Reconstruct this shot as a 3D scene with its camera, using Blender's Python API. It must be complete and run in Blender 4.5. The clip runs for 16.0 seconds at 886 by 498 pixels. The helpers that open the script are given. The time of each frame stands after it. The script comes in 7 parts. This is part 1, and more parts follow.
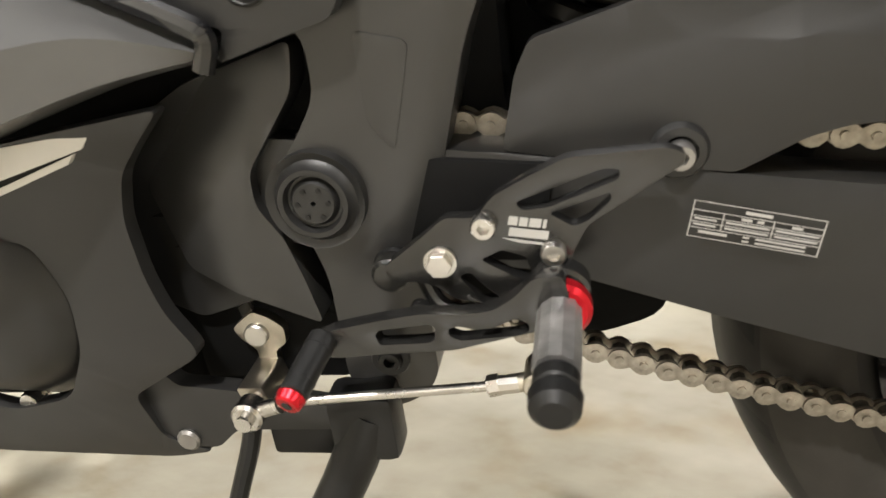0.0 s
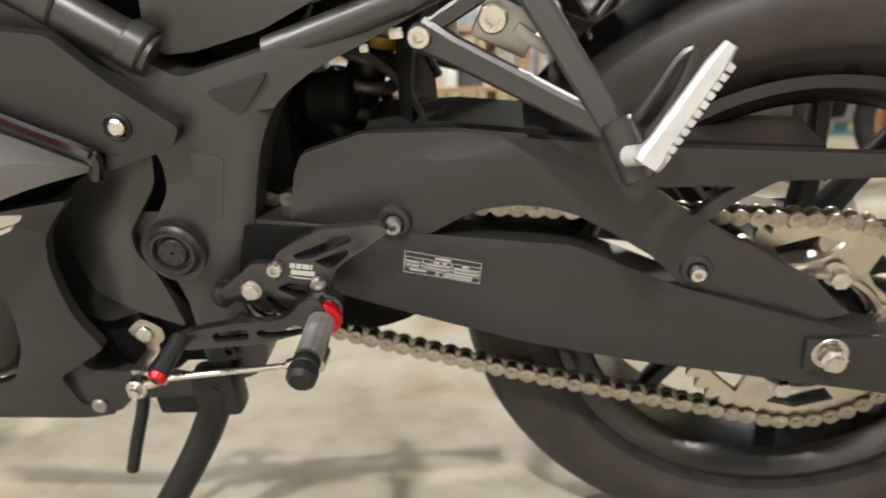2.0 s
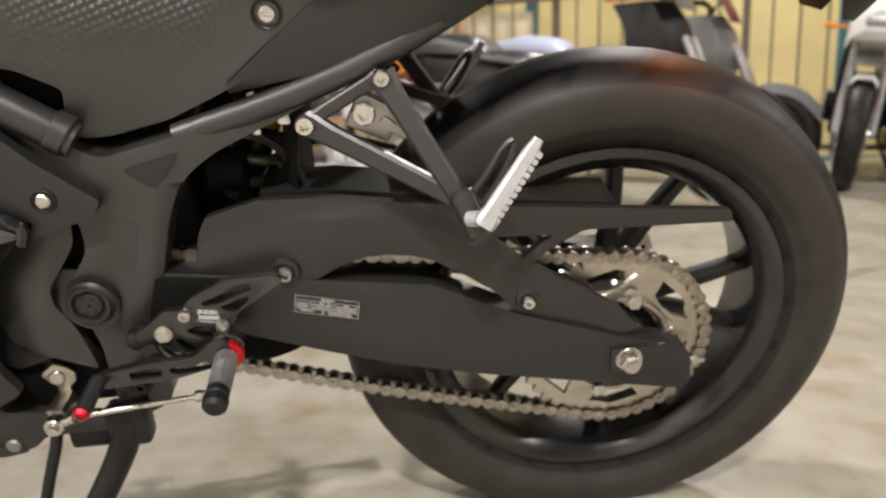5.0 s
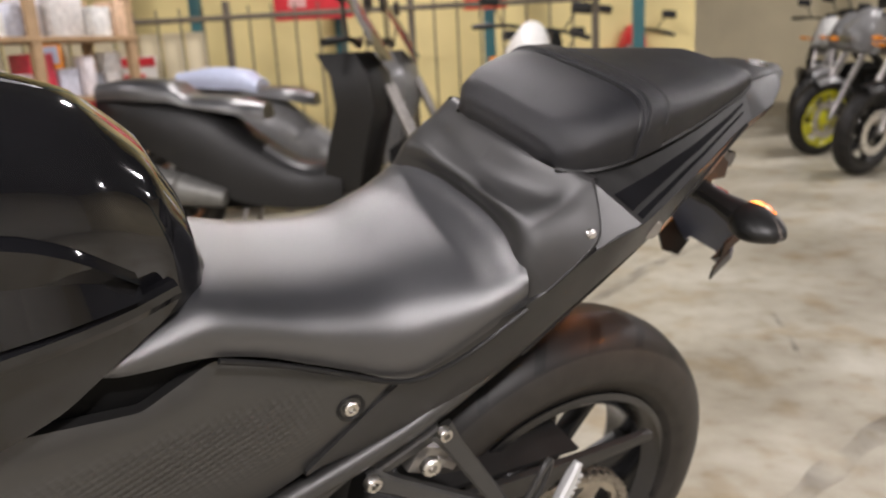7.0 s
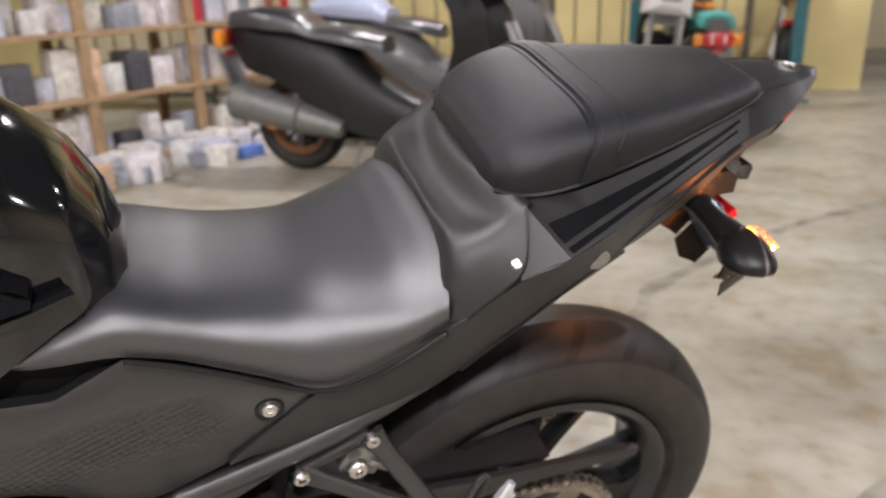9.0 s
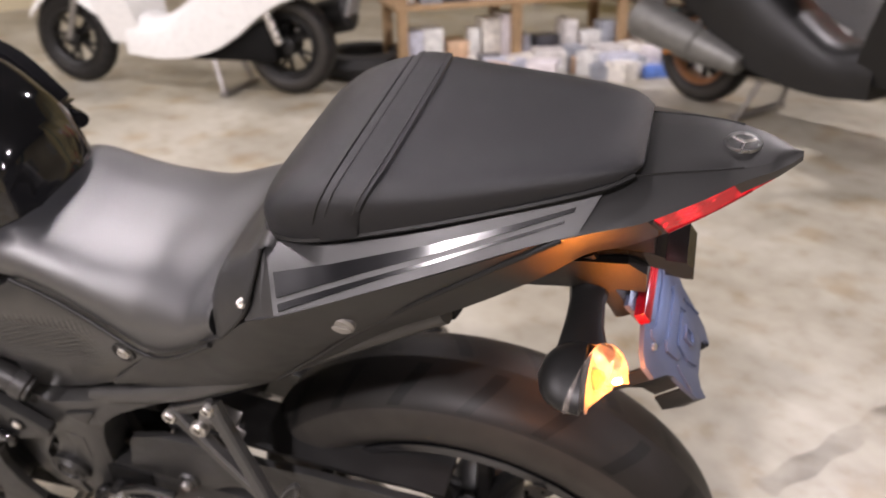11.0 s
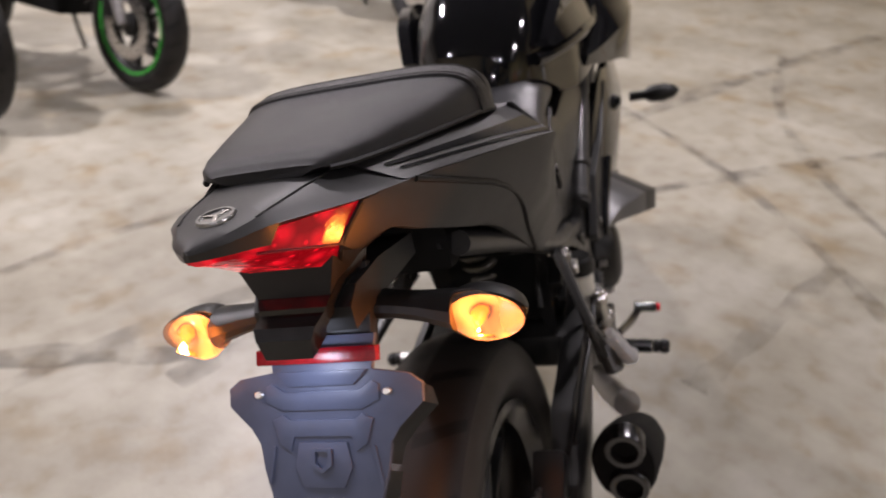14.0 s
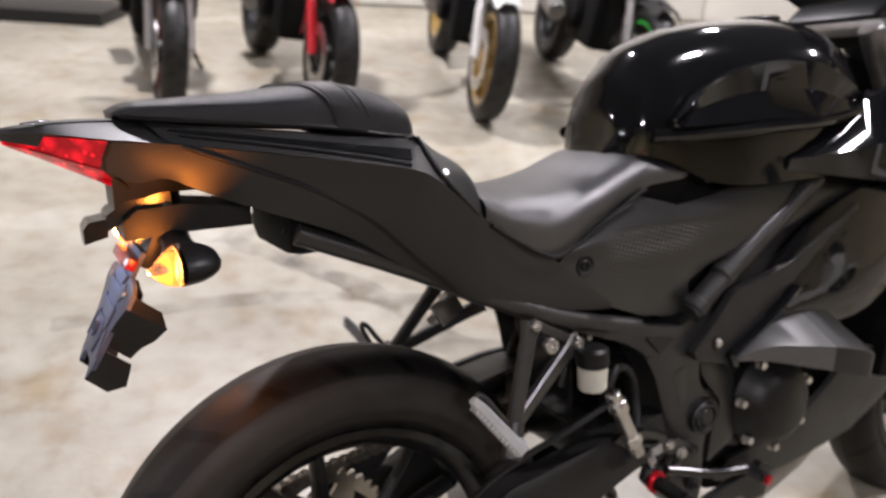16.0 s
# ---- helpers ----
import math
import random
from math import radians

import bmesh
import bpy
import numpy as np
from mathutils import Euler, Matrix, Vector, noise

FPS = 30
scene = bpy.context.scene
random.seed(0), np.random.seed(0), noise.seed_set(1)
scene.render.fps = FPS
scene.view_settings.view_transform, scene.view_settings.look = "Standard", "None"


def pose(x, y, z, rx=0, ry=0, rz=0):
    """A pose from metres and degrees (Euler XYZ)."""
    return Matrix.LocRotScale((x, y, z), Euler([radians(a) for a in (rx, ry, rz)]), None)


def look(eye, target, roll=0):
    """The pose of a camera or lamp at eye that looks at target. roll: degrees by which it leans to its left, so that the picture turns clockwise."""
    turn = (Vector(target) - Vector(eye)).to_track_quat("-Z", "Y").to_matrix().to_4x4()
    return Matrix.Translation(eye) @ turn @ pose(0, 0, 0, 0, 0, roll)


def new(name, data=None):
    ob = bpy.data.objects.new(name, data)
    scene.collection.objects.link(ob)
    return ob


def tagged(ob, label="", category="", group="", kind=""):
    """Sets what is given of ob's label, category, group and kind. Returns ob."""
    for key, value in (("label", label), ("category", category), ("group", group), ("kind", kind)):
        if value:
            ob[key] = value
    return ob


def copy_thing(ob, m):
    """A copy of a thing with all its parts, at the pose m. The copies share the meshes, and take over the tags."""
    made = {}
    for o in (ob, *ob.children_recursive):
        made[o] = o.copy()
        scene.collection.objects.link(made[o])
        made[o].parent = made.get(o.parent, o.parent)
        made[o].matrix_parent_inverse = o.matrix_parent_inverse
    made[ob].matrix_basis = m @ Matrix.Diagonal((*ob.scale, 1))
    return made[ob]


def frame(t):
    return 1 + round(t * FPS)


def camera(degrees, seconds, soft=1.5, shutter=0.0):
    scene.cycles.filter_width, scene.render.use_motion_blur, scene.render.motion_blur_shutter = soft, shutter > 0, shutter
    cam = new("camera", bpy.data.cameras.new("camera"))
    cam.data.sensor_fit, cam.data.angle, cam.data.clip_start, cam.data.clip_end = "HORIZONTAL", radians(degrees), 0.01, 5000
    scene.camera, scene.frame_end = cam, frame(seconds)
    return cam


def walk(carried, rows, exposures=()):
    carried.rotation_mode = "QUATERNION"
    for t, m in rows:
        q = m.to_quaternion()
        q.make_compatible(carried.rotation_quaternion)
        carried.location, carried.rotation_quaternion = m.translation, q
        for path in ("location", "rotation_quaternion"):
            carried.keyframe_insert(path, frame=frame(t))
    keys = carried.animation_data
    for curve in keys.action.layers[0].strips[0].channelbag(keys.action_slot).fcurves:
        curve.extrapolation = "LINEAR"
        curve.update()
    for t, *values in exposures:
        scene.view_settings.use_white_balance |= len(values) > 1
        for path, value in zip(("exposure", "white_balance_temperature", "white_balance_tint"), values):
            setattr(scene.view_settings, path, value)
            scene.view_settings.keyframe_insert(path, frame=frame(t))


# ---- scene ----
cam = camera(60.0, 16.0, shutter=0.3)
# the motorcycle leans on its stand: its own upright frame in the hall
LEAN = Matrix.Translation((0, 0, 0.003)) @ Matrix.Rotation(radians(-2.9), 4, "Y") @ Matrix.Rotation(radians(16), 4, "X")
# seconds, eye, target, roll
PATH = [
    (0, (-0.4198, -0.6599, 0.4100), (-0.8062, 1.2681, 0.0448), -1.66),
    (0.5, (-0.3960, -0.7046, 0.4335), (-0.7653, 1.2244, 0.0556), -1.70),
    (1, (-0.3585, -0.7698, 0.4613), (-0.7066, 1.1595, 0.0653), -1.77),
    (1.5, (-0.3125, -0.8275, 0.4826), (-0.6132, 1.1046, 0.0626), -1.61),
    (2, (-0.2547, -0.8799, 0.5044), (-0.4999, 1.0557, 0.0647), -1.57),
    (2.5, (-0.1991, -0.9290, 0.5213), (-0.3854, 1.0115, 0.0742), -1.41),
    (3, (-0.1572, -0.9659, 0.5364), (-0.2953, 0.9764, 0.0799), -1.28),
    (3.2, (-0.1464, -0.9794, 0.5434), (-0.2615, 0.9627, 0.0795), -1.21),
    (5.3, (-0.3246, -1.0289, 0.5662), (-0.0816, 0.9248, 0.2139), -1.74),
    (5.5, (-0.3991, -1.0152, 0.6059), (0.0058, 0.9170, 0.2851), -2.14),
    (6, (-0.5288, -0.9502, 0.7516), (0.2460, 0.8627, 0.4155), -2.84),
    (6.5, (-0.5735, -0.9300, 0.8771), (0.3069, 0.8273, 0.5071), -3.11),
    (7, (-0.6106, -0.9344, 0.9547), (0.3378, 0.7540, 0.4544), -3.09),
    (7.5, (-0.5975, -0.9443, 1.0043), (0.3499, 0.7191, 0.4252), -3.14),
    (8, (-0.5922, -0.9414, 1.0195), (0.3483, 0.7007, 0.3722), -2.95),
    (8.5, (-0.5498, -0.9539, 1.0324), (0.3298, 0.7043, 0.3421), -2.63),
    (8.7, (-0.4928, -0.9858, 1.0212), (0.2730, 0.7411, 0.3644), -2.45),
    (10.8, (0.1419, -0.8969, 1.1092), (-0.2991, 0.8410, 0.2232), -1.39),
    (11, (0.2136, -0.8780, 1.1099), (-0.3818, 0.8189, 0.2347), -1.12),
    (11.5, (0.3595, -0.8074, 1.1180), (-0.5805, 0.7117, 0.2187), -0.57),
    (12, (0.5049, -0.6693, 1.1168), (-0.7489, 0.6052, 0.2203), 0.31),
    (12.5, (0.6252, -0.5413, 1.1257), (-0.9197, 0.3609, 0.2317), 1.39),
    (13, (0.7170, -0.3466, 1.1364), (-1.0152, 0.0809, 0.2326), 2.19),
    (13.5, (0.7160, -0.1727, 1.1363), (-1.0667, -0.1815, 0.2297), 2.62),
    (14, (0.6602, -0.0060, 1.1601), (-1.0420, -0.3941, 0.1845), 3.20),
    (14.5, (0.5948, 0.1490, 1.1681), (-0.9880, -0.5736, 0.1819), 3.36),
    (15, (0.5174, 0.3382, 1.1881), (-0.8693, -0.7166, 0.2059), 3.05),
    (15.5, (0.3932, 0.4866, 1.1844), (-0.7628, -0.8313, 0.2217), 3.10),
    (16, (0.2535, 0.6139, 1.1898), (-0.6351, -0.9217, 0.2666), 3.00),
]
walk(cam, [(t, look(e, g, r)) for t, e, g, r in PATH], [(0, 0.80, 6550, 10), (1.2, 0.86, 6550, 11), (2.4, 0.62, 6545, 12), (3.2, 0.50, 6540, 13), (6, 0.36, 6580, 16), (7.5, 0.2, 6300, 18), (8.7, 0.2, 6250, 18), (11, 0.28, 6400, 24), (11.5, 0.05, 6320, 20), (12, -0.13, 6400, 23), (13, -0.40, 6250, 19), (14, -0.42, 6320, 24), (14.5, -0.42, 6250, 21), (15, -0.42, 6120, 18), (16, -0.08, 6150, 21)])
cam.data.dof.use_dof, cam.data.dof.focus_distance, cam.data.dof.aperture_fstop = True, 0.50, 7.6

# ---------- world, light ----------
world = bpy.data.worlds.new("hall")
scene.world = world
world.use_nodes = True
world.node_tree.nodes["Background"].inputs[0].default_value = (1.0, 0.97, 0.94, 1)
world.node_tree.nodes["Background"].inputs[1].default_value = 0.02

# the hall's own axes: turned against the motorcycle's
HALL = Matrix.Rotation(radians(-30), 4, "Z")
# place and watts: unseen lamps, set to balance the light, brightest over the motorcycles
LAMPS = {(-5.2, -2.8): 75, (-4.2, 2.0): 42, (-2.1, -4.2): 175, (-1.9, -0.8): 95, (-0.6, 4.2): 108, (1.4, -3.6): 265, (4.4, 4.2): 110, (7.4, 4.2): 130, (7.4, -1.0): 170}
LAMP_SPOTS = list(LAMPS)
LAMP_HEIGHT = 3.9
for a, b in LAMP_SPOTS:
    lamp = new("ceiling_lamp_light", bpy.data.lights.new("ceiling_lamp_light", "AREA"))
    lamp.data.shape, lamp.data.size = "DISK", 0.26
    lamp.data.energy, lamp.data.color = LAMPS[a, b], (1.0, 0.97, 0.93)
    lamp.matrix_world = HALL @ pose(a, b, LAMP_HEIGHT - 0.07, 0, 0, 0)


# ---------- materials ----------
def nodes_of(m):
    m.use_nodes = True
    nt = m.node_tree
    return nt, nt.nodes["Principled BSDF"]


def mat(name, color, rough=0.5, metal=0.0, var=0.12, scale=40.0, bump=0.05, fine=600.0, coat=0.0, spec=0.5, emit=None, power=0.0, spread=0.08):
    """A surface with variation at two scales: broad blotches in colour and roughness, fine grain in the relief."""
    m = bpy.data.materials.new(name)
    nt, b = nodes_of(m)
    N, L = nt.nodes, nt.links
    tc = N.new("ShaderNodeTexCoord")
    n1 = N.new("ShaderNodeTexNoise")
    n1.inputs["Scale"].default_value, n1.inputs["Detail"].default_value = scale, 5
    n2 = N.new("ShaderNodeTexNoise")
    n2.inputs["Scale"].default_value, n2.inputs["Detail"].default_value = fine, 3
    L.new(tc.outputs["Object"], n1.inputs["Vector"])
    L.new(tc.outputs["Object"], n2.inputs["Vector"])
    ramp = N.new("ShaderNodeMapRange")
    ramp.inputs[1].default_value, ramp.inputs[2].default_value = 0.3, 0.7
    ramp.inputs[3].default_value, ramp.inputs[4].default_value = 1 - var, 1 + var
    L.new(n1.outputs["Fac"], ramp.inputs[0])
    mix = N.new("ShaderNodeVectorMath")
    mix.operation = "SCALE"
    mix.inputs[0].default_value = color[:3]
    L.new(ramp.outputs[0], mix.inputs["Scale"])
    L.new(mix.outputs[0], b.inputs["Base Color"])
    rr = N.new("ShaderNodeMapRange")
    rr.inputs[3].default_value, rr.inputs[4].default_value = max(rough - spread, 0.01), min(rough + spread, 1)
    L.new(n1.outputs["Fac"], rr.inputs[0])
    L.new(rr.outputs[0], b.inputs["Roughness"])
    if bump:
        bp = N.new("ShaderNodeBump")
        bp.inputs["Strength"].default_value, bp.inputs["Distance"].default_value = bump, 0.001
        L.new(n2.outputs["Fac"], bp.inputs["Height"])
        L.new(bp.outputs[0], b.inputs["Normal"])
    b.inputs["Metallic"].default_value = metal
    b.inputs["Coat Weight"].default_value = coat
    b.inputs["Coat Roughness"].default_value = 0.04
    b.inputs["Specular IOR Level"].default_value = spec
    if emit:
        b.inputs["Emission Color"].default_value = (*emit, 1)
        b.inputs["Emission Strength"].default_value = power
    return m


MATTE = mat("matte_grey_plastic", (0.0130, 0.0128, 0.0126), 0.44, var=0.10, bump=0.10, fine=1500, spec=0.6)
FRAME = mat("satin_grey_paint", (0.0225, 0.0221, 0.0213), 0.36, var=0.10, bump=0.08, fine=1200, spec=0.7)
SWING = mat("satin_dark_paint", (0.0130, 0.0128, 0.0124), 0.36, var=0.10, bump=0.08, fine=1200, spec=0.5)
BLACK = mat("black_plastic", (0.008, 0.008, 0.008), 0.42, var=0.2, bump=0.1, spec=0.35)
HOOD = mat("glossy_black_plastic", (0.008, 0.008, 0.008), 0.20, var=0.1, bump=0.06)
# near black, also for hollows, holes and gaps whose shade is in the colour
VOID = mat("black_metal_and_gap_shade", (0.004, 0.004, 0.004), 0.75, var=0.3, bump=0.1, spec=0.15)
GLOSS = mat("gloss_black_paint", (0.006, 0.006, 0.007), 0.07, var=0.1, bump=0.0, coat=0.35, spec=0.55, spread=0.02)
SEAT = mat("seat_vinyl", (0.013, 0.0136, 0.0160), 0.38, var=0.05, bump=0.22, fine=2600, scale=14, spec=1.0, spread=0.03)
SEAT.node_tree.nodes["Principled BSDF"].inputs["IOR"].default_value = 1.64
PAD_VINYL = mat("grained_pad_vinyl", (0.0085, 0.0088, 0.0108), 0.42, var=0.08, bump=0.45, fine=1800, scale=18, spec=0.42)
RUBBER = mat("black_rubber", (0.016, 0.016, 0.016), 0.6, var=0.2, bump=0.2, fine=900)
ANOD = mat("black_anodised_aluminium", (0.009, 0.0088, 0.0086), 0.22, 0.0, var=0.06, bump=0.05, spec=0.9)
EDGE = mat("worn_grey_aluminium", (0.32, 0.31, 0.30), 0.38, 0.9, var=0.15, bump=0.15)
STEEL = mat("bright_steel", (0.62, 0.60, 0.57), 0.28, 1.0, var=0.12, bump=0.08)
ZINC = mat("yellowish_zinc_steel", (0.50, 0.465, 0.40), 0.33, 1.0, var=0.15, bump=0.1)
CHAIN = mat("greasy_chain_steel", (0.34, 0.31, 0.265), 0.34, 0.95, var=0.35, scale=120, bump=0.15)
CHAIN_DARK = mat("chain_rollers", (0.10, 0.095, 0.085), 0.42, 0.8, var=0.3, scale=150)
RED = mat("red_anodised_aluminium", (0.55, 0.012, 0.022), 0.28, 0.7, var=0.06, bump=0.05)
PEGM = mat("cast_aluminium", (0.50, 0.505, 0.51), 0.42, 0.35, var=0.12, bump=0.2)
DECAL_W = mat("white_sticker", (0.72, 0.70, 0.66), 0.4, var=0.03, bump=0)
DECAL_B = mat("gloss_black_sticker", (0.006, 0.006, 0.007), 0.17, var=0.1, bump=0, coat=0.0, spread=0.03)
SILVER = mat("silver_grey_paint", (0.125, 0.125, 0.124), 0.36, 0.35, var=0.05, bump=0.06, fine=1800)
PLATE = mat("blue_grey_plastic", (0.075, 0.090, 0.145), 0.42, var=0.10, bump=0.10, fine=500)
CHROME = mat("chrome", (0.30, 0.30, 0.30), 0.30, 1.0, var=0.05, bump=0)
YELLOWISH = mat("translucent_white_plastic", (0.62, 0.60, 0.52), 0.4, var=0.05, bump=0.03)
TAIL = None
REFLECT = mat("red_reflector", (0.22, 0.004, 0.008), 0.2, var=0.2, scale=200, bump=0.3, fine=700)
AMBER = None
AMBER_DIM = mat("amber_lens", (0.9, 0.25, 0.03), 0.15, var=0.2, scale=120, bump=0.2, emit=(1.0, 0.27, 0.02), power=0.5)


def lens_mat(name, base, glow, low, high, scale):
    """A lit lamp lens: its facets pass the bulb's light unevenly."""
    m = mat(name, base, 0.10, var=0.3, scale=80, bump=0.35, fine=260, emit=glow, power=1.0)
    nt = m.node_tree
    N, L = nt.nodes, nt.links
    b = N["Principled BSDF"]
    tc, v, r = N.new("ShaderNodeTexCoord"), N.new("ShaderNodeTexVoronoi"), N.new("ShaderNodeMapRange")
    v.inputs["Scale"].default_value = scale
    r.inputs[1].default_value, r.inputs[2].default_value = 0.12, 0.62
    r.inputs[3].default_value, r.inputs[4].default_value = high, low
    L.new(tc.outputs["Object"], v.inputs["Vector"])
    L.new(v.outputs["Distance"], r.inputs[0])
    v2, spot, both_on = N.new("ShaderNodeTexVoronoi"), N.new("ShaderNodeMapRange"), N.new("ShaderNodeMath")
    v2.inputs["Scale"].default_value = scale * 1.7
    spot.inputs[1].default_value, spot.inputs[2].default_value = 0.02, 0.30
    spot.inputs[3].default_value, spot.inputs[4].default_value = high * 1.6, 0.0
    L.new(tc.outputs["Object"], v2.inputs["Vector"])
    L.new(v2.outputs["Distance"], spot.inputs[0])
    L.new(r.outputs[0], both_on.inputs[0])
    L.new(spot.outputs[0], both_on.inputs[1])
    L.new(both_on.outputs[0], b.inputs["Emission Strength"])
    return m


TAIL = lens_mat("red_tail_lens", (0.16, 0.001, 0.003), (1.0, 0.010, 0.020), 0.22, 0.95, 58)
AMBER = mat("clear_ribbed_lens", (1.0, 0.86, 0.78), 0.10, var=0.04, bump=0.3, fine=300)
AMBER.node_tree.nodes["Principled BSDF"].inputs["Transmission Weight"].default_value = 0.92
BULB = mat("lit_amber_bulb", (0.9, 0.3, 0.03), 0.2, var=0.05, bump=0, emit=(1.0, 0.24, 0.015), power=2.2)


def tyre_mat():
    m = bpy.data.materials.new("grooved_tyre_rubber")
    nt, b = nodes_of(m)
    N, L = nt.nodes, nt.links
    tc = N.new("ShaderNodeTexCoord")
    sx = N.new("ShaderNodeSeparateXYZ")
    L.new(tc.outputs["Object"], sx.inputs[0])

    def op(kind, a, c=None):
        n = N.new("ShaderNodeMath")
        n.operation = kind
        for i, v in enumerate((a, c)):
            if v is None:
                continue
            if isinstance(v, (int, float)):
                n.inputs[i].default_value = v
            else:
                L.new(v, n.inputs[i])
        return n.outputs[0]
    ang = op("ARCTAN2", sx.outputs["X"], sx.outputs["Z"])
    ay = op("ABSOLUTE", sx.outputs["Y"])
    side = op("MULTIPLY", op("SIGN", sx.outputs["Y"]), 0.26)
    sweep = op("MULTIPLY", op("POWER", op("MULTIPLY", ay, 14.0), 1.6), 0.55)
    ph = op("FRACT", op("ADD", op("ADD", op("MULTIPLY", ang, 22 / 6.2832), side), sweep))
    line = op("LESS_THAN", op("ABSOLUTE", op("SUBTRACT", ph, 0.5)), 0.10)
    band = op("MULTIPLY", op("GREATER_THAN", ay, 0.008), op("LESS_THAN", ay, 0.058))
    groove = op("MULTIPLY", line, band)
    nz = N.new("ShaderNodeTexNoise")
    nz.inputs["Scale"].default_value, nz.inputs["Detail"].default_value = 30, 6
    L.new(tc.outputs["Object"], nz.inputs["Vector"])
    ramp = N.new("ShaderNodeValToRGB")
    ramp.color_ramp.elements[0].color, ramp.color_ramp.elements[1].color = (0.0075, 0.0070, 0.0066, 1), (0.014, 0.0128, 0.0118, 1)
    L.new(nz.outputs["Fac"], ramp.inputs[0])
    mx = N.new("ShaderNodeMix")
    mx.data_type = "RGBA"
    L.new(groove, mx.inputs[0])
    L.new(ramp.outputs[0], mx.inputs[6])
    mx.inputs[7].default_value = (0.002, 0.002, 0.002, 1)
    dust = N.new("ShaderNodeMix")
    dust.data_type, dust.blend_type = "RGBA", "ADD"
    L.new(op("MULTIPLY", op("GREATER_THAN", ay, 0.0605), op("ADD", 0.35, nz.outputs["Fac"])), dust.inputs[0])
    L.new(mx.outputs[2], dust.inputs[6])
    dust.inputs[7].default_value = (0.020, 0.018, 0.015, 1)
    L.new(dust.outputs[2], b.inputs["Base Color"])
    b.inputs["Roughness"].default_value = 0.5
    b.inputs["Specular IOR Level"].default_value = 0.3
    bp = N.new("ShaderNodeBump")
    bp.inputs["Strength"].default_value, bp.inputs["Distance"].default_value = 1.0, 0.006
    bp.invert = True
    L.new(op("ADD", groove, op("MULTIPLY", nz.outputs["Fac"], 0.1)), bp.inputs["Height"])
    L.new(bp.outputs[0], b.inputs["Normal"])
    return m


def floor_mat():
    m = bpy.data.materials.new("polished_concrete")
    nt, b = nodes_of(m)
    N, L = nt.nodes, nt.links
    tc = N.new("ShaderNodeTexCoord")

    def noise_at(scale, detail, warp=0.0, stretch=(1, 1, 1)):
        mp = N.new("ShaderNodeMapping")
        mp.inputs["Scale"].default_value = stretch
        L.new(tc.outputs["Object"], mp.inputs[0])
        n = N.new("ShaderNodeTexNoise")
        n.inputs["Scale"].default_value, n.inputs["Detail"].default_value, n.inputs["Distortion"].default_value = scale, detail, warp
        L.new(mp.outputs[0], n.inputs["Vector"])
        return n.outputs["Fac"]

    def ramp(fac, *stops):
        r = N.new("ShaderNodeValToRGB")
        r.color_ramp.elements[0].position, r.color_ramp.elements[0].color = stops[0][0], (*stops[0][1], 1)
        r.color_ramp.elements[1].position, r.color_ramp.elements[1].color = stops[-1][0], (*stops[-1][1], 1)
        for p, c in stops[1:-1]:
            r.color_ramp.elements.new(p).color = (*c, 1)
        L.new(fac, r.inputs[0])
        return r.outputs[0]

    def mul(a, c, f=1.0):
        x = N.new("ShaderNodeMix")
        x.data_type, x.blend_type = "RGBA", "MULTIPLY"
        x.inputs[0].default_value = f
        L.new(a, x.inputs[6])
        L.new(c, x.inputs[7])
        return x.outputs[2]
    base = ramp(noise_at(1.6, 8, 0.1), (0.30, (0.27, 0.250, 0.198)), (0.5, (0.36, 0.340, 0.278)), (0.70, (0.45, 0.434, 0.372)))
    spots = ramp(noise_at(13.0, 9, 0.0), (0.30, (0.80, 0.75, 0.66)), (0.45, (0.95, 0.94, 0.92)), (0.66, (1.06, 1.06, 1.05)))
    brown = ramp(noise_at(4.5, 8, 0.15), (0.54, (1.0, 1.0, 1.0)), (0.72, (0.80, 0.68, 0.52)))
    streak = ramp(noise_at(1.5, 6, 0.3, (0.6, 3.0, 1.0)), (0.35, (0.82, 0.80, 0.77)), (0.55, (1.0, 1.0, 1.0)))
    col = mul(mul(mul(base, spots), brown), streak, 0.6)
    L.new(col, b.inputs["Base Color"])
    rr = N.new("ShaderNodeMapRange")
    rr.inputs[3].default_value, rr.inputs[4].default_value = 0.22, 0.55
    L.new(noise_at(2.6, 6, 0.5), rr.inputs[0])
    L.new(rr.outputs[0], b.inputs["Roughness"])
    bp = N.new("ShaderNodeBump")
    bp.inputs["Strength"].default_value, bp.inputs["Distance"].default_value = 0.25, 0.004
    L.new(noise_at(40, 6), bp.inputs["Height"])
    L.new(bp.outputs[0], b.inputs["Normal"])
    return m


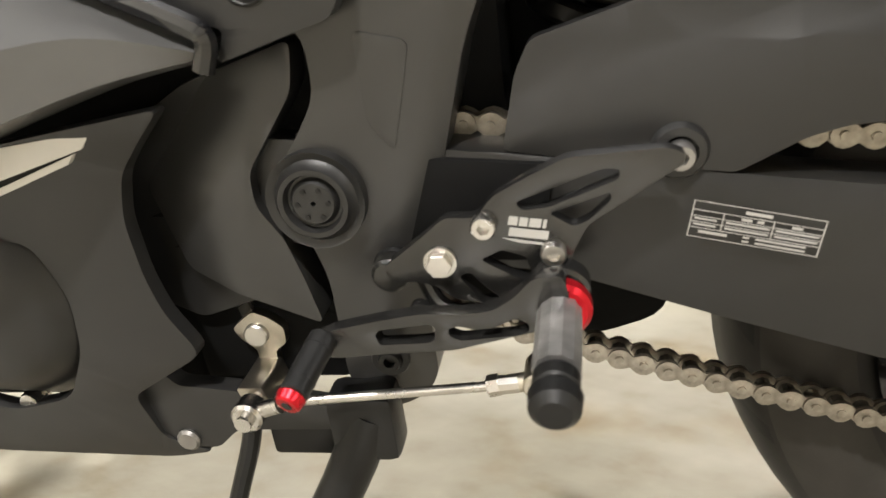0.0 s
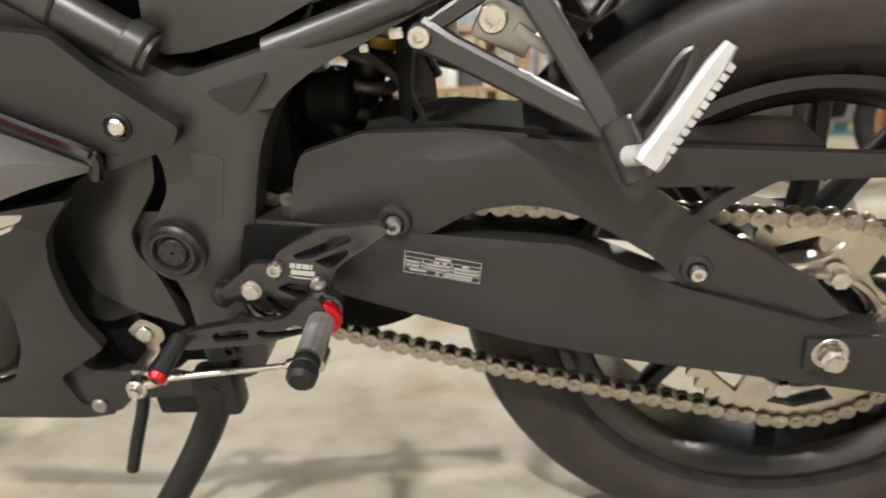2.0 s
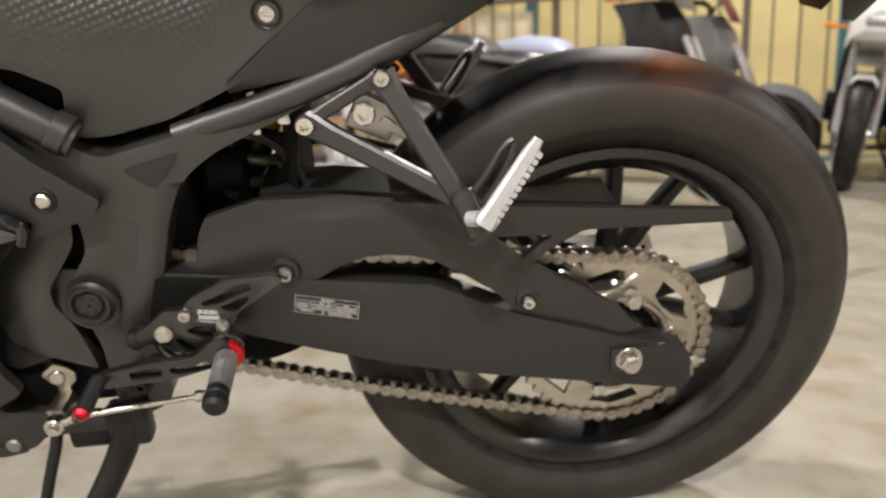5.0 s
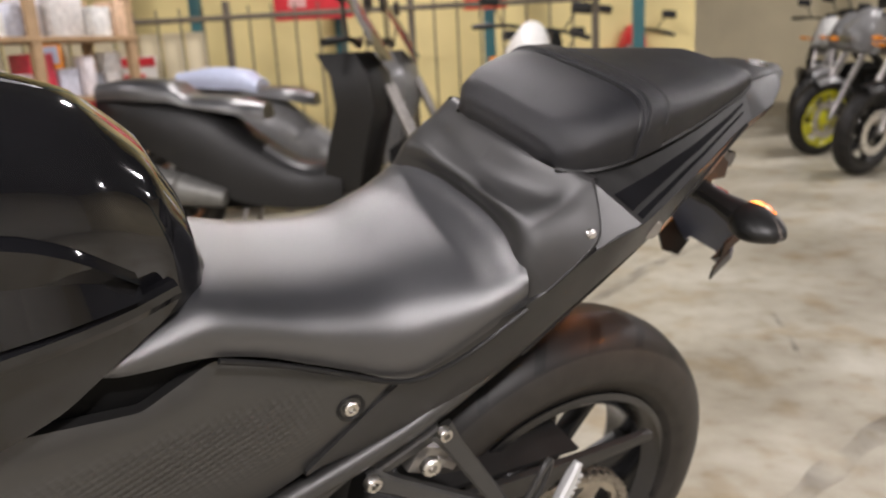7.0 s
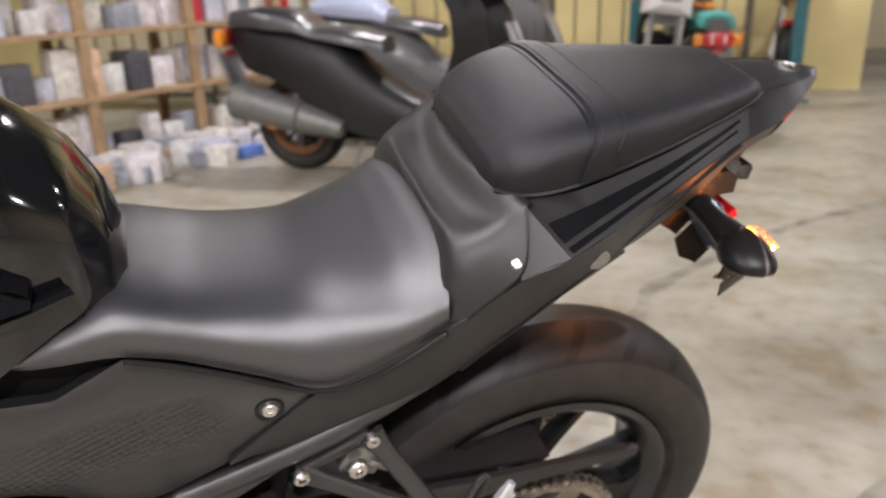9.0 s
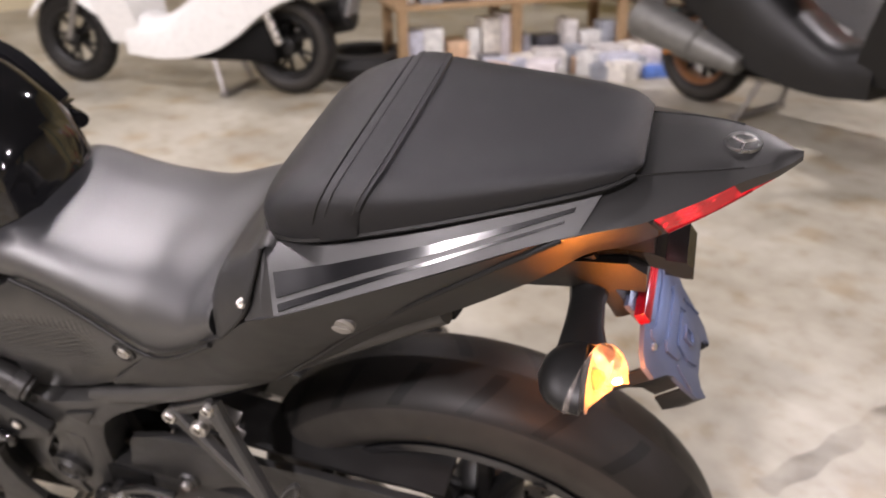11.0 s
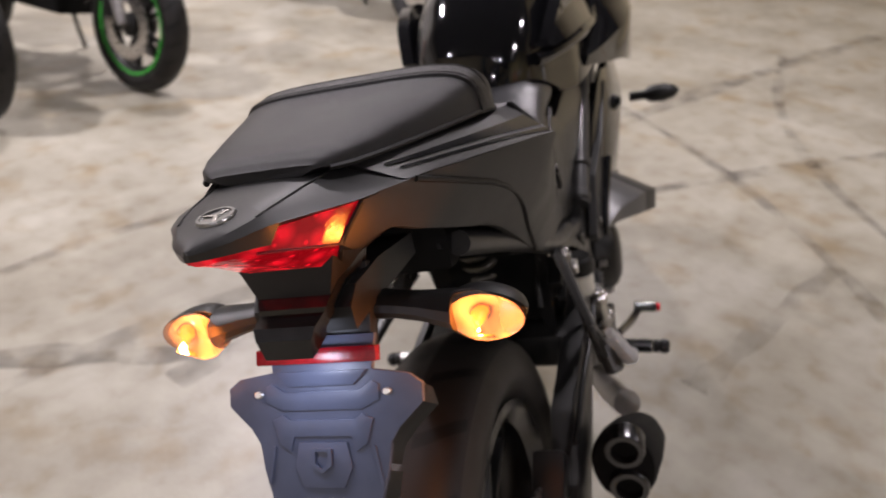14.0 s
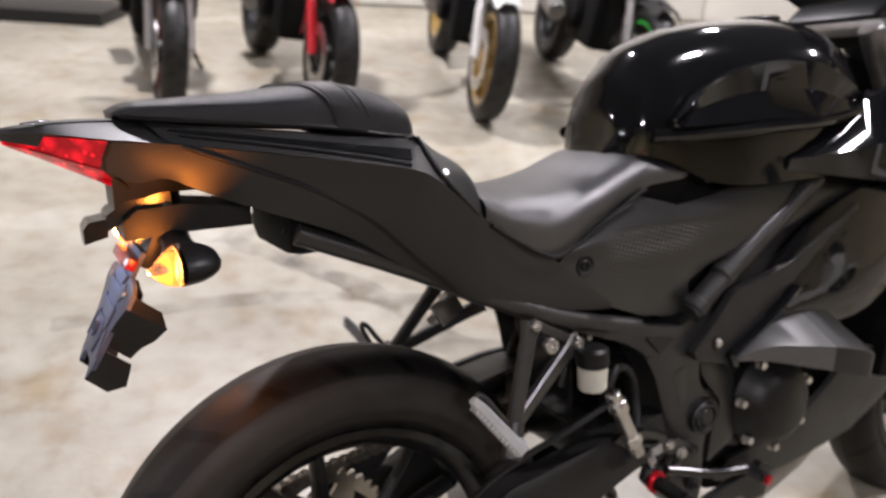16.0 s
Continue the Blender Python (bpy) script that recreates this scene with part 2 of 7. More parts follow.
def hex_mat():
    """Matte plastic with a field of small raised scales that fades out towards the front."""
    m = MATTE.copy()
    m.name = "scaled_satin_plastic"
    nt = m.node_tree
    N, L = nt.nodes, nt.links
    b = N["Principled BSDF"]
    for l in list(b.inputs["Roughness"].links):
        L.remove(l)
    b.inputs["Roughness"].default_value, b.inputs["Specular IOR Level"].default_value = 0.30, 0.95
    tc = N.new("ShaderNodeTexCoord")
    mp = N.new("ShaderNodeMapping")
    mp.inputs["Scale"].default_value = (1, 0.0, 1.15)
    mp.inputs["Rotation"].default_value = (0, radians(20), 0)
    L.new(tc.outputs["Object"], mp.inputs[0])
    v = N.new("ShaderNodeTexVoronoi")
    v.inputs["Scale"].default_value, v.inputs["Randomness"].default_value = 135, 0.0
    L.new(mp.outputs[0], v.inputs["Vector"])
    sx = N.new("ShaderNodeSeparateXYZ")
    L.new(tc.outputs["Object"], sx.inputs[0])
    fade = N.new("ShaderNodeMapRange")
    fade.inputs[1].default_value, fade.inputs[2].default_value = 0.655, 0.715
    L.new(sx.outputs["Z"], fade.inputs[0])
    front = N.new("ShaderNodeMapRange")
    front.inputs[1].default_value, front.inputs[2].default_value = -0.66, -0.50
    L.new(sx.outputs["X"], front.inputs[0])
    rear = N.new("ShaderNodeMapRange")
    rear.inputs[1].default_value, rear.inputs[2].default_value = -0.36, -0.40
    L.new(sx.outputs["X"], rear.inputs[0])
    both_ends = N.new("ShaderNodeMath")
    both_ends.operation = "MULTIPLY"
    L.new(front.outputs[0], both_ends.inputs[0])
    L.new(rear.outputs[0], both_ends.inputs[1])
    patch = N.new("ShaderNodeMath")
    patch.operation = "MULTIPLY"
    L.new(fade.outputs[0], patch.inputs[0])
    L.new(both_ends.outputs[0], patch.inputs[1])
    h = N.new("ShaderNodeMath")
    h.operation = "MULTIPLY"
    L.new(v.outputs["Distance"], h.inputs[0])
    crest = N.new("ShaderNodeMapRange")
    crest.inputs[1].default_value, crest.inputs[2].default_value = 0.750, 0.738
    L.new(sx.outputs["Z"], crest.inputs[0])
    below = N.new("ShaderNodeMath")
    below.operation = "MULTIPLY"
    L.new(patch.outputs[0], below.inputs[0])
    L.new(crest.outputs[0], below.inputs[1])
    L.new(below.outputs[0], h.inputs[1])
    bp = N.new("ShaderNodeBump")
    bp.invert = True
    bp.inputs["Strength"].default_value, bp.inputs["Distance"].default_value = 0.8, 0.0030
    L.new(h.outputs[0], bp.inputs["Height"])
    L.new(bp.outputs[0], b.inputs["Normal"])
    return m


TYRE, FLOOR, SCALES = tyre_mat(), floor_mat(), hex_mat()


# ---------- mesh helpers ----------
def finish(bm, angle=32):
    bmesh.ops.remove_doubles(bm, verts=bm.verts, dist=1e-5)
    bmesh.ops.recalc_face_normals(bm, faces=bm.faces)
    for f in bm.faces:
        f.smooth = True
    for e in bm.edges:
        if len(e.link_faces) == 2 and e.calc_face_angle(0) > radians(angle):
            e.smooth = False


def part(name, bm, material, parent=None, label="", angle=32, at=None):
    finish(bm, angle)
    me = bpy.data.meshes.new(name)
    bm.to_mesh(me)
    bm.free()
    me.materials.append(material)
    ob = new(name, me)
    if parent:
        ob.parent = parent
    if at is not None:
        ob.matrix_basis = at
    if label:
        ob["label"] = label
    return ob


def thing(name, label, category, group="", kind="", at=None):
    ob = tagged(new(name), label, category, group, kind)
    if at is not None:
        ob.matrix_world = at
    return ob


def joined(*makers):
    bm = bmesh.new()
    for f in makers:
        f(bm)
    return bm


def box(bm, c, s, rot=None, bevel=0.0):
    r = bmesh.ops.create_cube(bm, size=1.0)
    m = Matrix.Translation(c) @ (rot.to_4x4() if rot else Matrix()) @ Matrix.Diagonal((*s, 1))
    bmesh.ops.transform(bm, matrix=m, verts=r["verts"])
    if bevel:
        es = list({e for v in r["verts"] for e in v.link_edges})
        bmesh.ops.bevel(bm, geom=es, offset=bevel, segments=2, affect="EDGES", profile=0.6)
    return bm


def frame_of(d):
    d = Vector(d).normalized()
    u = d.cross(Vector((0, 0, 1)) if abs(d.z) < 0.9 else Vector((1, 0, 0))).normalized()
    return u, d.cross(u).normalized()


def rod(bm, p0, p1, r0, r1=None, n=14, chamfer=0.0):
    """A round bar from p0 to p1, its ends chamfered."""
    p0, p1 = Vector(p0), Vector(p1)
    r1 = r0 if r1 is None else r1
    u, w = frame_of(p1 - p0)
    d = (p1 - p0).normalized()
    st = [(p0, r0 - chamfer), (p0 + d * chamfer, r0), (p1 - d * chamfer, r1), (p1, r1 - chamfer)] if chamfer else [(p0, r0), (p1, r1)]
    loft(bm, [[c + (u * math.cos(k * math.tau / n) + w * math.sin(k * math.tau / n)) * r for k in range(n)] for c, r in st])
    return bm


def loft(bm, rings, caps=True, closed=True):
    vs = [[bm.verts.new(p) for p in ring] for ring in rings]
    n = len(vs[0])
    for a, b in zip(vs, vs[1:]):
        for k in range(n if closed else n - 1):
            q = (a[k], a[(k + 1) % n], b[(k + 1) % n], b[k])
            if len({v.co.to_tuple(6) for v in q}) > 2:
                bm.faces.new(q)
    if caps and closed:
        for ring in (vs[0], vs[-1]):
            bm.faces.new(ring)
    return bm


def tube(bm, pts, r, n=10, rb=None):
    """A bent pipe along pts, smoothed."""
    P = [Vector(p) for p in pts]
    for _ in range(2):
        Q = [P[0]]
        for a, b in zip(P, P[1:]):
            Q += [a.lerp(b, 0.25), a.lerp(b, 0.75)]
        P = Q + [P[-1]]
    rings, ref = [], None
    for i, p in enumerate(P):
        d = (P[min(i + 1, len(P) - 1)] - P[max(i - 1, 0)]).normalized()
        u = frame_of(d)[0] if ref is None else (ref - d * ref.dot(d)).normalized()
        ref, w = u, d.cross(u)
        f = i / (len(P) - 1)
        rr = r + ((rb if rb is not None else r) - r) * f
        rings.append([p + (u * math.cos(k * math.tau / n) + w * math.sin(k * math.tau / n)) * rr for k in range(n)])
    return loft(bm, rings)


def lathe(bm, profile, n=48, c=(0, 0, 0), closed=False):
    """Turns (radius, y) points round the y axis through c."""
    c = Vector(c)
    rings = [[c + Vector((r * math.cos(k * math.tau / n), y, r * math.sin(k * math.tau / n))) for k in range(n)] for r, y in profile]
    if closed:
        rings.append(rings[0])
    return loft(bm, rings, caps=not closed)


def plate(bm, outline, front, depth, holes=(), creases=(), bevel=0.0):
    """A panel with the outline [(x, z)...], cut out by holes, folded along creases; front(x, z) gives its outer y and depth its thickness (inwards, signed)."""
    if not callable(front):
        fixed = front
        front = lambda x, z: fixed
    es, base = [], bmesh.new()
    for ring in (outline, *holes):
        vs = [base.verts.new((x, 0, z)) for x, z in ring]
        es += [base.edges.new((a, b)) for a, b in zip(vs, vs[1:] + vs[:1])]
    bmesh.ops.triangle_fill(base, use_beauty=True, use_dissolve=False, edges=es)
    for x1, z1, x2, z2 in creases:
        n = Vector((-(z2 - z1), 0, x2 - x1))
        bmesh.ops.bisect_plane(base, geom=base.verts[:] + base.edges[:] + base.faces[:], plane_co=(x1, 0, z1), plane_no=n, dist=1e-6)
    bmesh.ops.recalc_face_normals(base, faces=base.faces)
    top = bmesh.ops.extrude_face_region(base, geom=base.faces[:])
    moved = [v for v in top["geom"] if isinstance(v, bmesh.types.BMVert)]
    kept = set(moved)
    for v in base.verts:
        y = front(v.co.x, v.co.z)
        v.co.y = y if v in kept else y + depth
    if bevel:
        bmesh.ops.recalc_face_normals(base, faces=base.faces)
        rim = [e for e in base.edges if len(e.link_faces) == 2 and e.calc_face_angle(0) > radians(50) and all(v in kept for v in e.verts)]
        bmesh.ops.bevel(base, geom=rim, offset=bevel, segments=2, affect="EDGES", profile=0.6, clamp_overlap=True)
    me = bpy.data.meshes.new("tmp")
    base.to_mesh(me)
    base.free()
    bm.from_mesh(me)
    bpy.data.meshes.remove(me)
    return bm


def rounded(pts, r=0.006, n=3):
    """The outline with its corners rounded."""
    out, P = [], [Vector(p) for p in pts]
    for i, p in enumerate(P):
        a, b = P[i - 1] - p, P[(i + 1) % len(P)] - p
        q = min(r, a.length * 0.45, b.length * 0.45)
        s, e = p + a.normalized() * q, p + b.normalized() * q
        for k in range(n + 1):
            t = k / n
            out.append(tuple(s * (1 - t) ** 2 + p * 2 * t * (1 - t) + e * t * t))
    return out


def smooth_line(pts, n=2):
    """Corner cutting: an open line of points made round, ends kept."""
    P = [Vector(p) for p in pts]
    for _ in range(n):
        P = [P[0]] + [q for a, b in zip(P, P[1:]) for q in (a.lerp(b, 0.25), a.lerp(b, 0.75))] + [P[-1]]
    return P


def blended(rows, k=4):
    """Stations (tuples of numbers, the first one rising) with k smooth ones between each two (Catmull-Rom)."""
    R = [np.array(r, float) for r in rows]
    out = []
    for i in range(len(R) - 1):
        p0, p1, p2, p3 = R[max(i - 1, 0)], R[i], R[i + 1], R[min(i + 2, len(R) - 1)]
        for j in range(k):
            t = j / k
            q = 0.5 * (2 * p1 + (p2 - p0) * t + (2 * p0 - 5 * p1 + 4 * p2 - p3) * t * t + (3 * p1 - p0 - 3 * p2 + p3) * t ** 3)
            q[0] = p1[0] + (p2[0] - p1[0]) * t
            out.append(q)
    return out + [R[-1]]


def cushion(bm, stations, power=2.6, n=28, flat=0.0):
    """A padded body: stations (x, half width, top z, bottom z), domed over a flat underside; flat draws the flanks in at the foot."""
    rings = []
    for x, hw, zt, zb in blended(stations):
        ring = []
        for k in range(n + 1):
            a = math.pi * k / n
            c, s = math.cos(a), math.sin(a)
            y = hw * math.copysign(abs(c) ** (2 / power), c) * (1 - flat * (1 - abs(s) ** (2 / power)) ** 2)
            z = zb + (zt - zb) * abs(s) ** (2 / power)
            ring.append((x, y, z))
        ring += [(x, -hw * 0.6, zb - 0.006), (x, hw * 0.6, zb - 0.006)]
        rings.append(ring)
    return loft(bm, rings)


def strip(bm, rows, depth, k=3):
    """A curved skin through rows of points (one row a station); depth: thickness along each point's own inward offset (towards y = 0)."""
    flat = [[c for p in row for c in p] for row in rows]
    S = [np.array(r).reshape(-1, 3) for r in catmull(flat, k)]
    outer = [[Vector(p) for p in row] for row in S]
    rings = []
    for row in outer:
        inner = [p - Vector((0, math.copysign(depth, p.y), 0)) for p in reversed(row)]
        rings.append(row + inner)
    return loft(bm, rings)


def catmull(rows, k):
    R = [np.array(r, float) for r in rows]
    out = []
    for i in range(len(R) - 1):
        p0, p1, p2, p3 = R[max(i - 1, 0)], R[i], R[i + 1], R[min(i + 2, len(R) - 1)]
        for j in range(k):
            t = j / k
            out.append(0.5 * (2 * p1 + (p2 - p0) * t + (2 * p0 - 5 * p1 + 4 * p2 - p3) * t * t + (3 * p1 - p0 - 3 * p2 + p3) * t ** 3))
    return out + [R[-1]]


def mirror(bm):
    bmesh.ops.scale(bm, vec=(1, -1, 1), verts=bm.verts)
    return bm


def socket_bolt(bm, c, r, h, side=-1, hexhead=False):
    """A bolt head on a side face: a round head with a sunk hexagon, or a plain hexagon head with a washer."""
    c = Vector(c)
    d = Vector((0, side, 0))
    if hexhead:
        rod(bm, c, c + d * h * 0.25, r * 1.25, n=20)
        rod(bm, c + d * h * 0.25, c + d * h, r, n=6, chamfer=r * 0.08)
        return bm
    u, w = Vector((1, 0, 0)), Vector((0, 0, 1))
    n = 18

    def ring(rad, y, m=n):
        return [c + d * y + (u * math.cos(k * math.tau / n) + w * math.sin(k * math.tau / n)) * (rad * (0.93 if m == 6 and k % 3 else 1)) for k in range(n)]
    loft(bm, [ring(r, 0), ring(r, h * 0.75), ring(r * 0.86, h), ring(r * 0.5, h, 6), ring(r * 0.47, h * 0.45, 6)])
    return bm

# ---------- the hall ----------
def bmesh_moved(bm, m):
    bmesh.ops.transform(bm, matrix=m, verts=bm.verts)
    return bm


def slab(name, corners_a, corners_b, z0, z1, material, label, category, kind="structure"):
    bm = bmesh.new()
    box(bm, ((corners_a[0] + corners_b[0]) / 2, (corners_a[1] + corners_b[1]) / 2, (z0 + z1) / 2), (abs(corners_b[0] - corners_a[0]), abs(corners_b[1] - corners_a[1]), z1 - z0))
    return tagged(part(name, bm, material, at=HALL), label, category, kind=kind)


CREAM = mat("cream_wall_paint", (0.60, 0.53, 0.36), 0.6, var=0.10, scale=1.5, bump=0.1, fine=60)
YELLOW_WALL = mat("yellowish_board", (0.62, 0.52, 0.24), 0.6, var=0.10, scale=2.0, bump=0.1, fine=60)
WHITE_WALL = mat("off_white_panel", (0.66, 0.64, 0.58), 0.55, var=0.08, scale=1.5, bump=0.1, fine=60)
TEAL = mat("teal_steel_paint", (0.03, 0.13, 0.15), 0.45, var=0.1, scale=6)
DARKROOF = mat("dark_roof_sheet", (0.070, 0.080, 0.100), 0.7, var=0.15, scale=2)

slab("floor", (-9, -7), (13, 11), -0.2, 0.0, FLOOR, "polished beige concrete floor with stains and tyre marks", "floor")
slab("ceiling", (-9, -7), (13, 11), 4.2, 4.4, DARKROOF, "dark sheet roof of the hall", "ceiling")
slab("wall_south", (-9, -6.2), (13, -6.0), 0.0, 4.2, WHITE_WALL, "off-white panelled wall behind the row of motorcycles", "wall")
slab("wall_north", (-9, 10.0), (13, 10.2), 0.0, 4.2, CREAM, "cream painted far wall", "wall")
slab("wall_partition", (-8.0, 6.3), (2.3, 6.4), 0.0, 4.2, YELLOW_WALL, "yellowish boarded partition with a fence before it", "wall")
slab("wall_east", (10.5, -6.0), (10.7, 10.0), 0.0, 4.2, CREAM, "cream painted wall between teal columns", "wall")
slab("wall_west", (-8.2, -6.0), (-8.0, 10.0), 0.0, 4.2, CREAM, "cream painted wall", "wall")

LAMP_BODY = mat("white_lamp_housing", (0.75, 0.75, 0.73), 0.4, var=0.04)
LAMP_FACE = mat("lit_lamp_diffuser", (0.9, 0.9, 0.85), 0.4, var=0.02, bump=0, emit=(1.0, 0.93, 0.82), power=6.0)
lamp0 = None
for a, b in LAMP_SPOTS:
    m = HALL @ pose(a, b, LAMP_HEIGHT)
    if lamp0 is None:
        lamp0 = thing("ceiling_lamp", "round white high-bay lamp under the roof, lit", "lamp", "ceiling lamps", at=m)
        turn = lambda bm: (bmesh.ops.transform(bm, matrix=Matrix.Rotation(radians(90), 4, "X"), verts=bm.verts), bm)[1]
        part("housing", turn(lathe(bmesh.new(), [(0.02, 0.16), (0.07, 0.16), (0.08, 0.10), (0.17, 0.03), (0.215, -0.04), (0.205, -0.04), (0.16, 0.02), (0.02, 0.03)], 36, closed=True)), LAMP_BODY, lamp0)
        part("diffuser", turn(lathe(bmesh.new(), [(0.002, -0.045), (0.15, -0.045), (0.165, -0.038), (0.165, -0.02), (0.002, -0.02)], 36)), LAMP_FACE, lamp0)
        part("hanger", rod(bmesh.new(), (0, 0, 0.15), (0, 0, 0.3), 0.01), LAMP_BODY, lamp0)
    else:
        copy_thing(lamp0, m)

# ---------- the motorcycle: built upright in its own frame, x to the rear, then leaned on its stand ----------
bike = thing("motorcycle", "matte dark grey sports motorcycle leaning on its side stand", "motorcycle", at=LEAN)
L_, R_ = -1, 1


# the rear subframe and what it carries were drawn a little short: drawn out to true length
DRAW_OUT = Matrix.Translation((-0.54, 0, 0.56)) @ Matrix.Diagonal((1.031, 1.0, 1.03, 1)) @ Matrix.Translation((0.54, 0, -0.56))
drawn = [Matrix()]


def tail_place(bm):
    """The tail's stations drawn out to its true length behind the seat."""
    for v in bm.verts:
        x = v.co.x
        v.co = (x + 0.0155 * max(0.0, min(1.0, (x + 0.15) / 0.30)), v.co.y * 0.985, v.co.z + 0.0055 * max(0.0, min(1.0, (x + 0.06) / 0.28)))
    return bm


TAIL_PART = "tail"


def P(name, bm, material, parent=None, label="", angle=32):
    if drawn[0] is TAIL_PART:
        tail_place(bm)
    else:
        bm.transform(drawn[0])
    return part(name, bm, material, parent or bike, label, angle)


def both(name, make, material, parent=None, label="", angle=32):
    """The same part on the left and, mirrored, on the right. make(bm) builds the left one (negative y)."""
    bm = bmesh.new()
    make(bm)
    a = P(name, bm, material, parent, label, angle)
    bm = bmesh.new()
    make(bm)
    b = P(name, mirror(bm), material, parent, label, angle)
    return a, b


# --- rear wheel
HUB = (0.0, 0.0, 0.305)


RIM = mat("semi_gloss_black_rim", (0.007, 0.007, 0.0075), 0.22, var=0.1, bump=0.03, spec=0.7)


def wheel(cx, cz, tyre_r, rim_r, half, tyre_name="rear_wheel", parent=None, paint=BLACK, spoke_pairs=5, rim_paint=None):
    """tyre, rim with spokes, hub; local origin at the hub. Returns the tyre."""
    root = parent or bike
    at = pose(cx, 0, cz)
    s = tyre_r - rim_r
    prof = [(rim_r - 0.006, half * 0.66), (rim_r + 0.02 * s / 0.09, half * 0.88), (rim_r + 0.36 * s, half), (rim_r + 0.62 * s, half * 0.97), (rim_r + 0.83 * s, half * 0.79), (rim_r + 0.955 * s, half * 0.46), (tyre_r, 0)]
    prof = [tuple(p) for p in smooth_line([(r, y, 0) for r, y in prof], 2)]
    prof = [(r, y) for r, y, _ in prof]
    prof = prof + [(r, -y) for r, y in reversed(prof[:-1])]
    tyre = part("tyre", lathe(bmesh.new(), prof, 96, closed=True), TYRE, root, "black road tyre with swept grooves", 50, at)
    rim = [(rim_r + 0.004, half * 0.80), (rim_r - 0.006, half * 0.84), (rim_r - 0.016, half * 0.74), (rim_r - 0.026, half * 0.55), (rim_r - 0.03, 0)]
    rim = rim + [(r, -y) for r, y in reversed(rim[:-1])] + [(rim_r - 0.002, -half * 0.6), (rim_r - 0.012, 0), (rim_r - 0.002, half * 0.6)]
    rim_ob = part("rim", lathe(bmesh.new(), rim, 72, closed=True), rim_paint or (RIM if paint is BLACK else paint), root, "", 28, at)
    for i in range(spoke_pairs):
        a = math.tau * i / spoke_pairs + 0.35
        for off in (-1, 1):
            bm = bmesh.new()
            rings = []
            for t in (0, 0.2, 0.5, 0.8, 1.0):
                rr = 0.04 + (rim_r - 0.028 - 0.04) * t
                ang = a + off * (0.10 + 0.13 * t ** 0.8)
                w, h = 0.0125 - 0.0035 * t, 0.015 - 0.002 * t
                d, q = Vector((math.sin(ang), 0, math.cos(ang))), Vector((math.cos(ang), 0, -math.sin(ang)))
                rings.append([d * rr + q * w * sx + Vector((0, h * sy, 0)) for sx, sy in ((-1, -0.5), (-0.6, -1), (0.6, -1), (1, -0.5), (1, 0.5), (0.6, 1), (-0.6, 1), (-1, 0.5))])
            loft(bm, rings)
            part("spoke", bm, paint, rim_ob)
    part("hub", lathe(bmesh.new(), [(0.03, -0.07), (0.05, -0.06), (0.055, -0.03), (0.045, 0), (0.055, 0.03), (0.05, 0.06), (0.03, 0.07)], 32), paint, rim_ob)
    return tyre


wheel(HUB[0], HUB[2], 0.322, 0.222, 0.072)
wheel(-1.385, 0.297, 0.295, 0.222, 0.056, "front_wheel")

# --- final drive
CS, FS = Vector((0.004, -0.085, 0.302)), Vector((-0.64, -0.085, 0.438))


def sprocket(bm, c, teeth, r, holes, thick=0.007):
    out = []
    for k in range(teeth * 4):
        a = math.tau * k / (teeth * 4)
        rr = r + (0.006, 0.003, -0.005, 0.003)[k % 4]
        out.append((c.x + rr * math.sin(a), c.z + rr * math.cos(a)))
    cut = []
    for i in range(holes):
        a0 = math.tau * i / holes
        ring = [(0.66, -0.34), (0.84, -0.40), (0.86, 0.0), (0.82, 0.30), (0.68, 0.16), (0.62, -0.1)]
        cut.append([(c.x + r * q * math.sin(a0 + b), c.z + r * q * math.cos(a0 + b)) for q, b in ring])
    cut.append([(c.x + 0.054 * math.sin(math.tau * k / 28), c.z + 0.054 * math.cos(math.tau * k / 28)) for k in range(28)])
    return plate(bm, out, c.y - thick / 2, thick, cut if holes else ())


spk = P("sprocket", sprocket(bmesh.new(), CS, 43, 0.111, 6), ZINC, label="large pale steel rear sprocket")
bm = lathe(bmesh.new(), [(0.060, -0.101), (0.0645, -0.101), (0.066, -0.097), (0.066, -0.06), (0.056, -0.06), (0.057, -0.097)], 56, (CS.x, 0, CS.z), closed=True)
P("sprocket_carrier", bm, ZINC)
P("hub_ring", lathe(bmesh.new(), [(0.034, -0.104), (0.039, -0.104), (0.040, -0.10), (0.040, -0.06), (0.034, -0.06)], 48, (CS.x, 0, CS.z), closed=True), STEEL)
P("hub_dust_cover", lathe(bmesh.new(), [(0.034, -0.088), (0.058, -0.088), (0.060, -0.07), (0.034, -0.07)], 48, (CS.x, 0, CS.z), closed=True), VOID)
for i in range(6):
    a = math.tau * i / 6 + 0.3
    P("sprocket_bolt", socket_bolt(bmesh.new(), (CS.x + 0.062 * math.sin(a), -0.092, CS.z + 0.062 * math.cos(a)), 0.009, 0.016, hexhead=True), STEEL, spk)
P("front_sprocket", sprocket(bmesh.new(), FS, 14, 0.042, 0), CHAIN_DARK)

# chain: links along two tangents and two arcs
PITCH, RR, RF = 0.015875, 0.111, 0.044


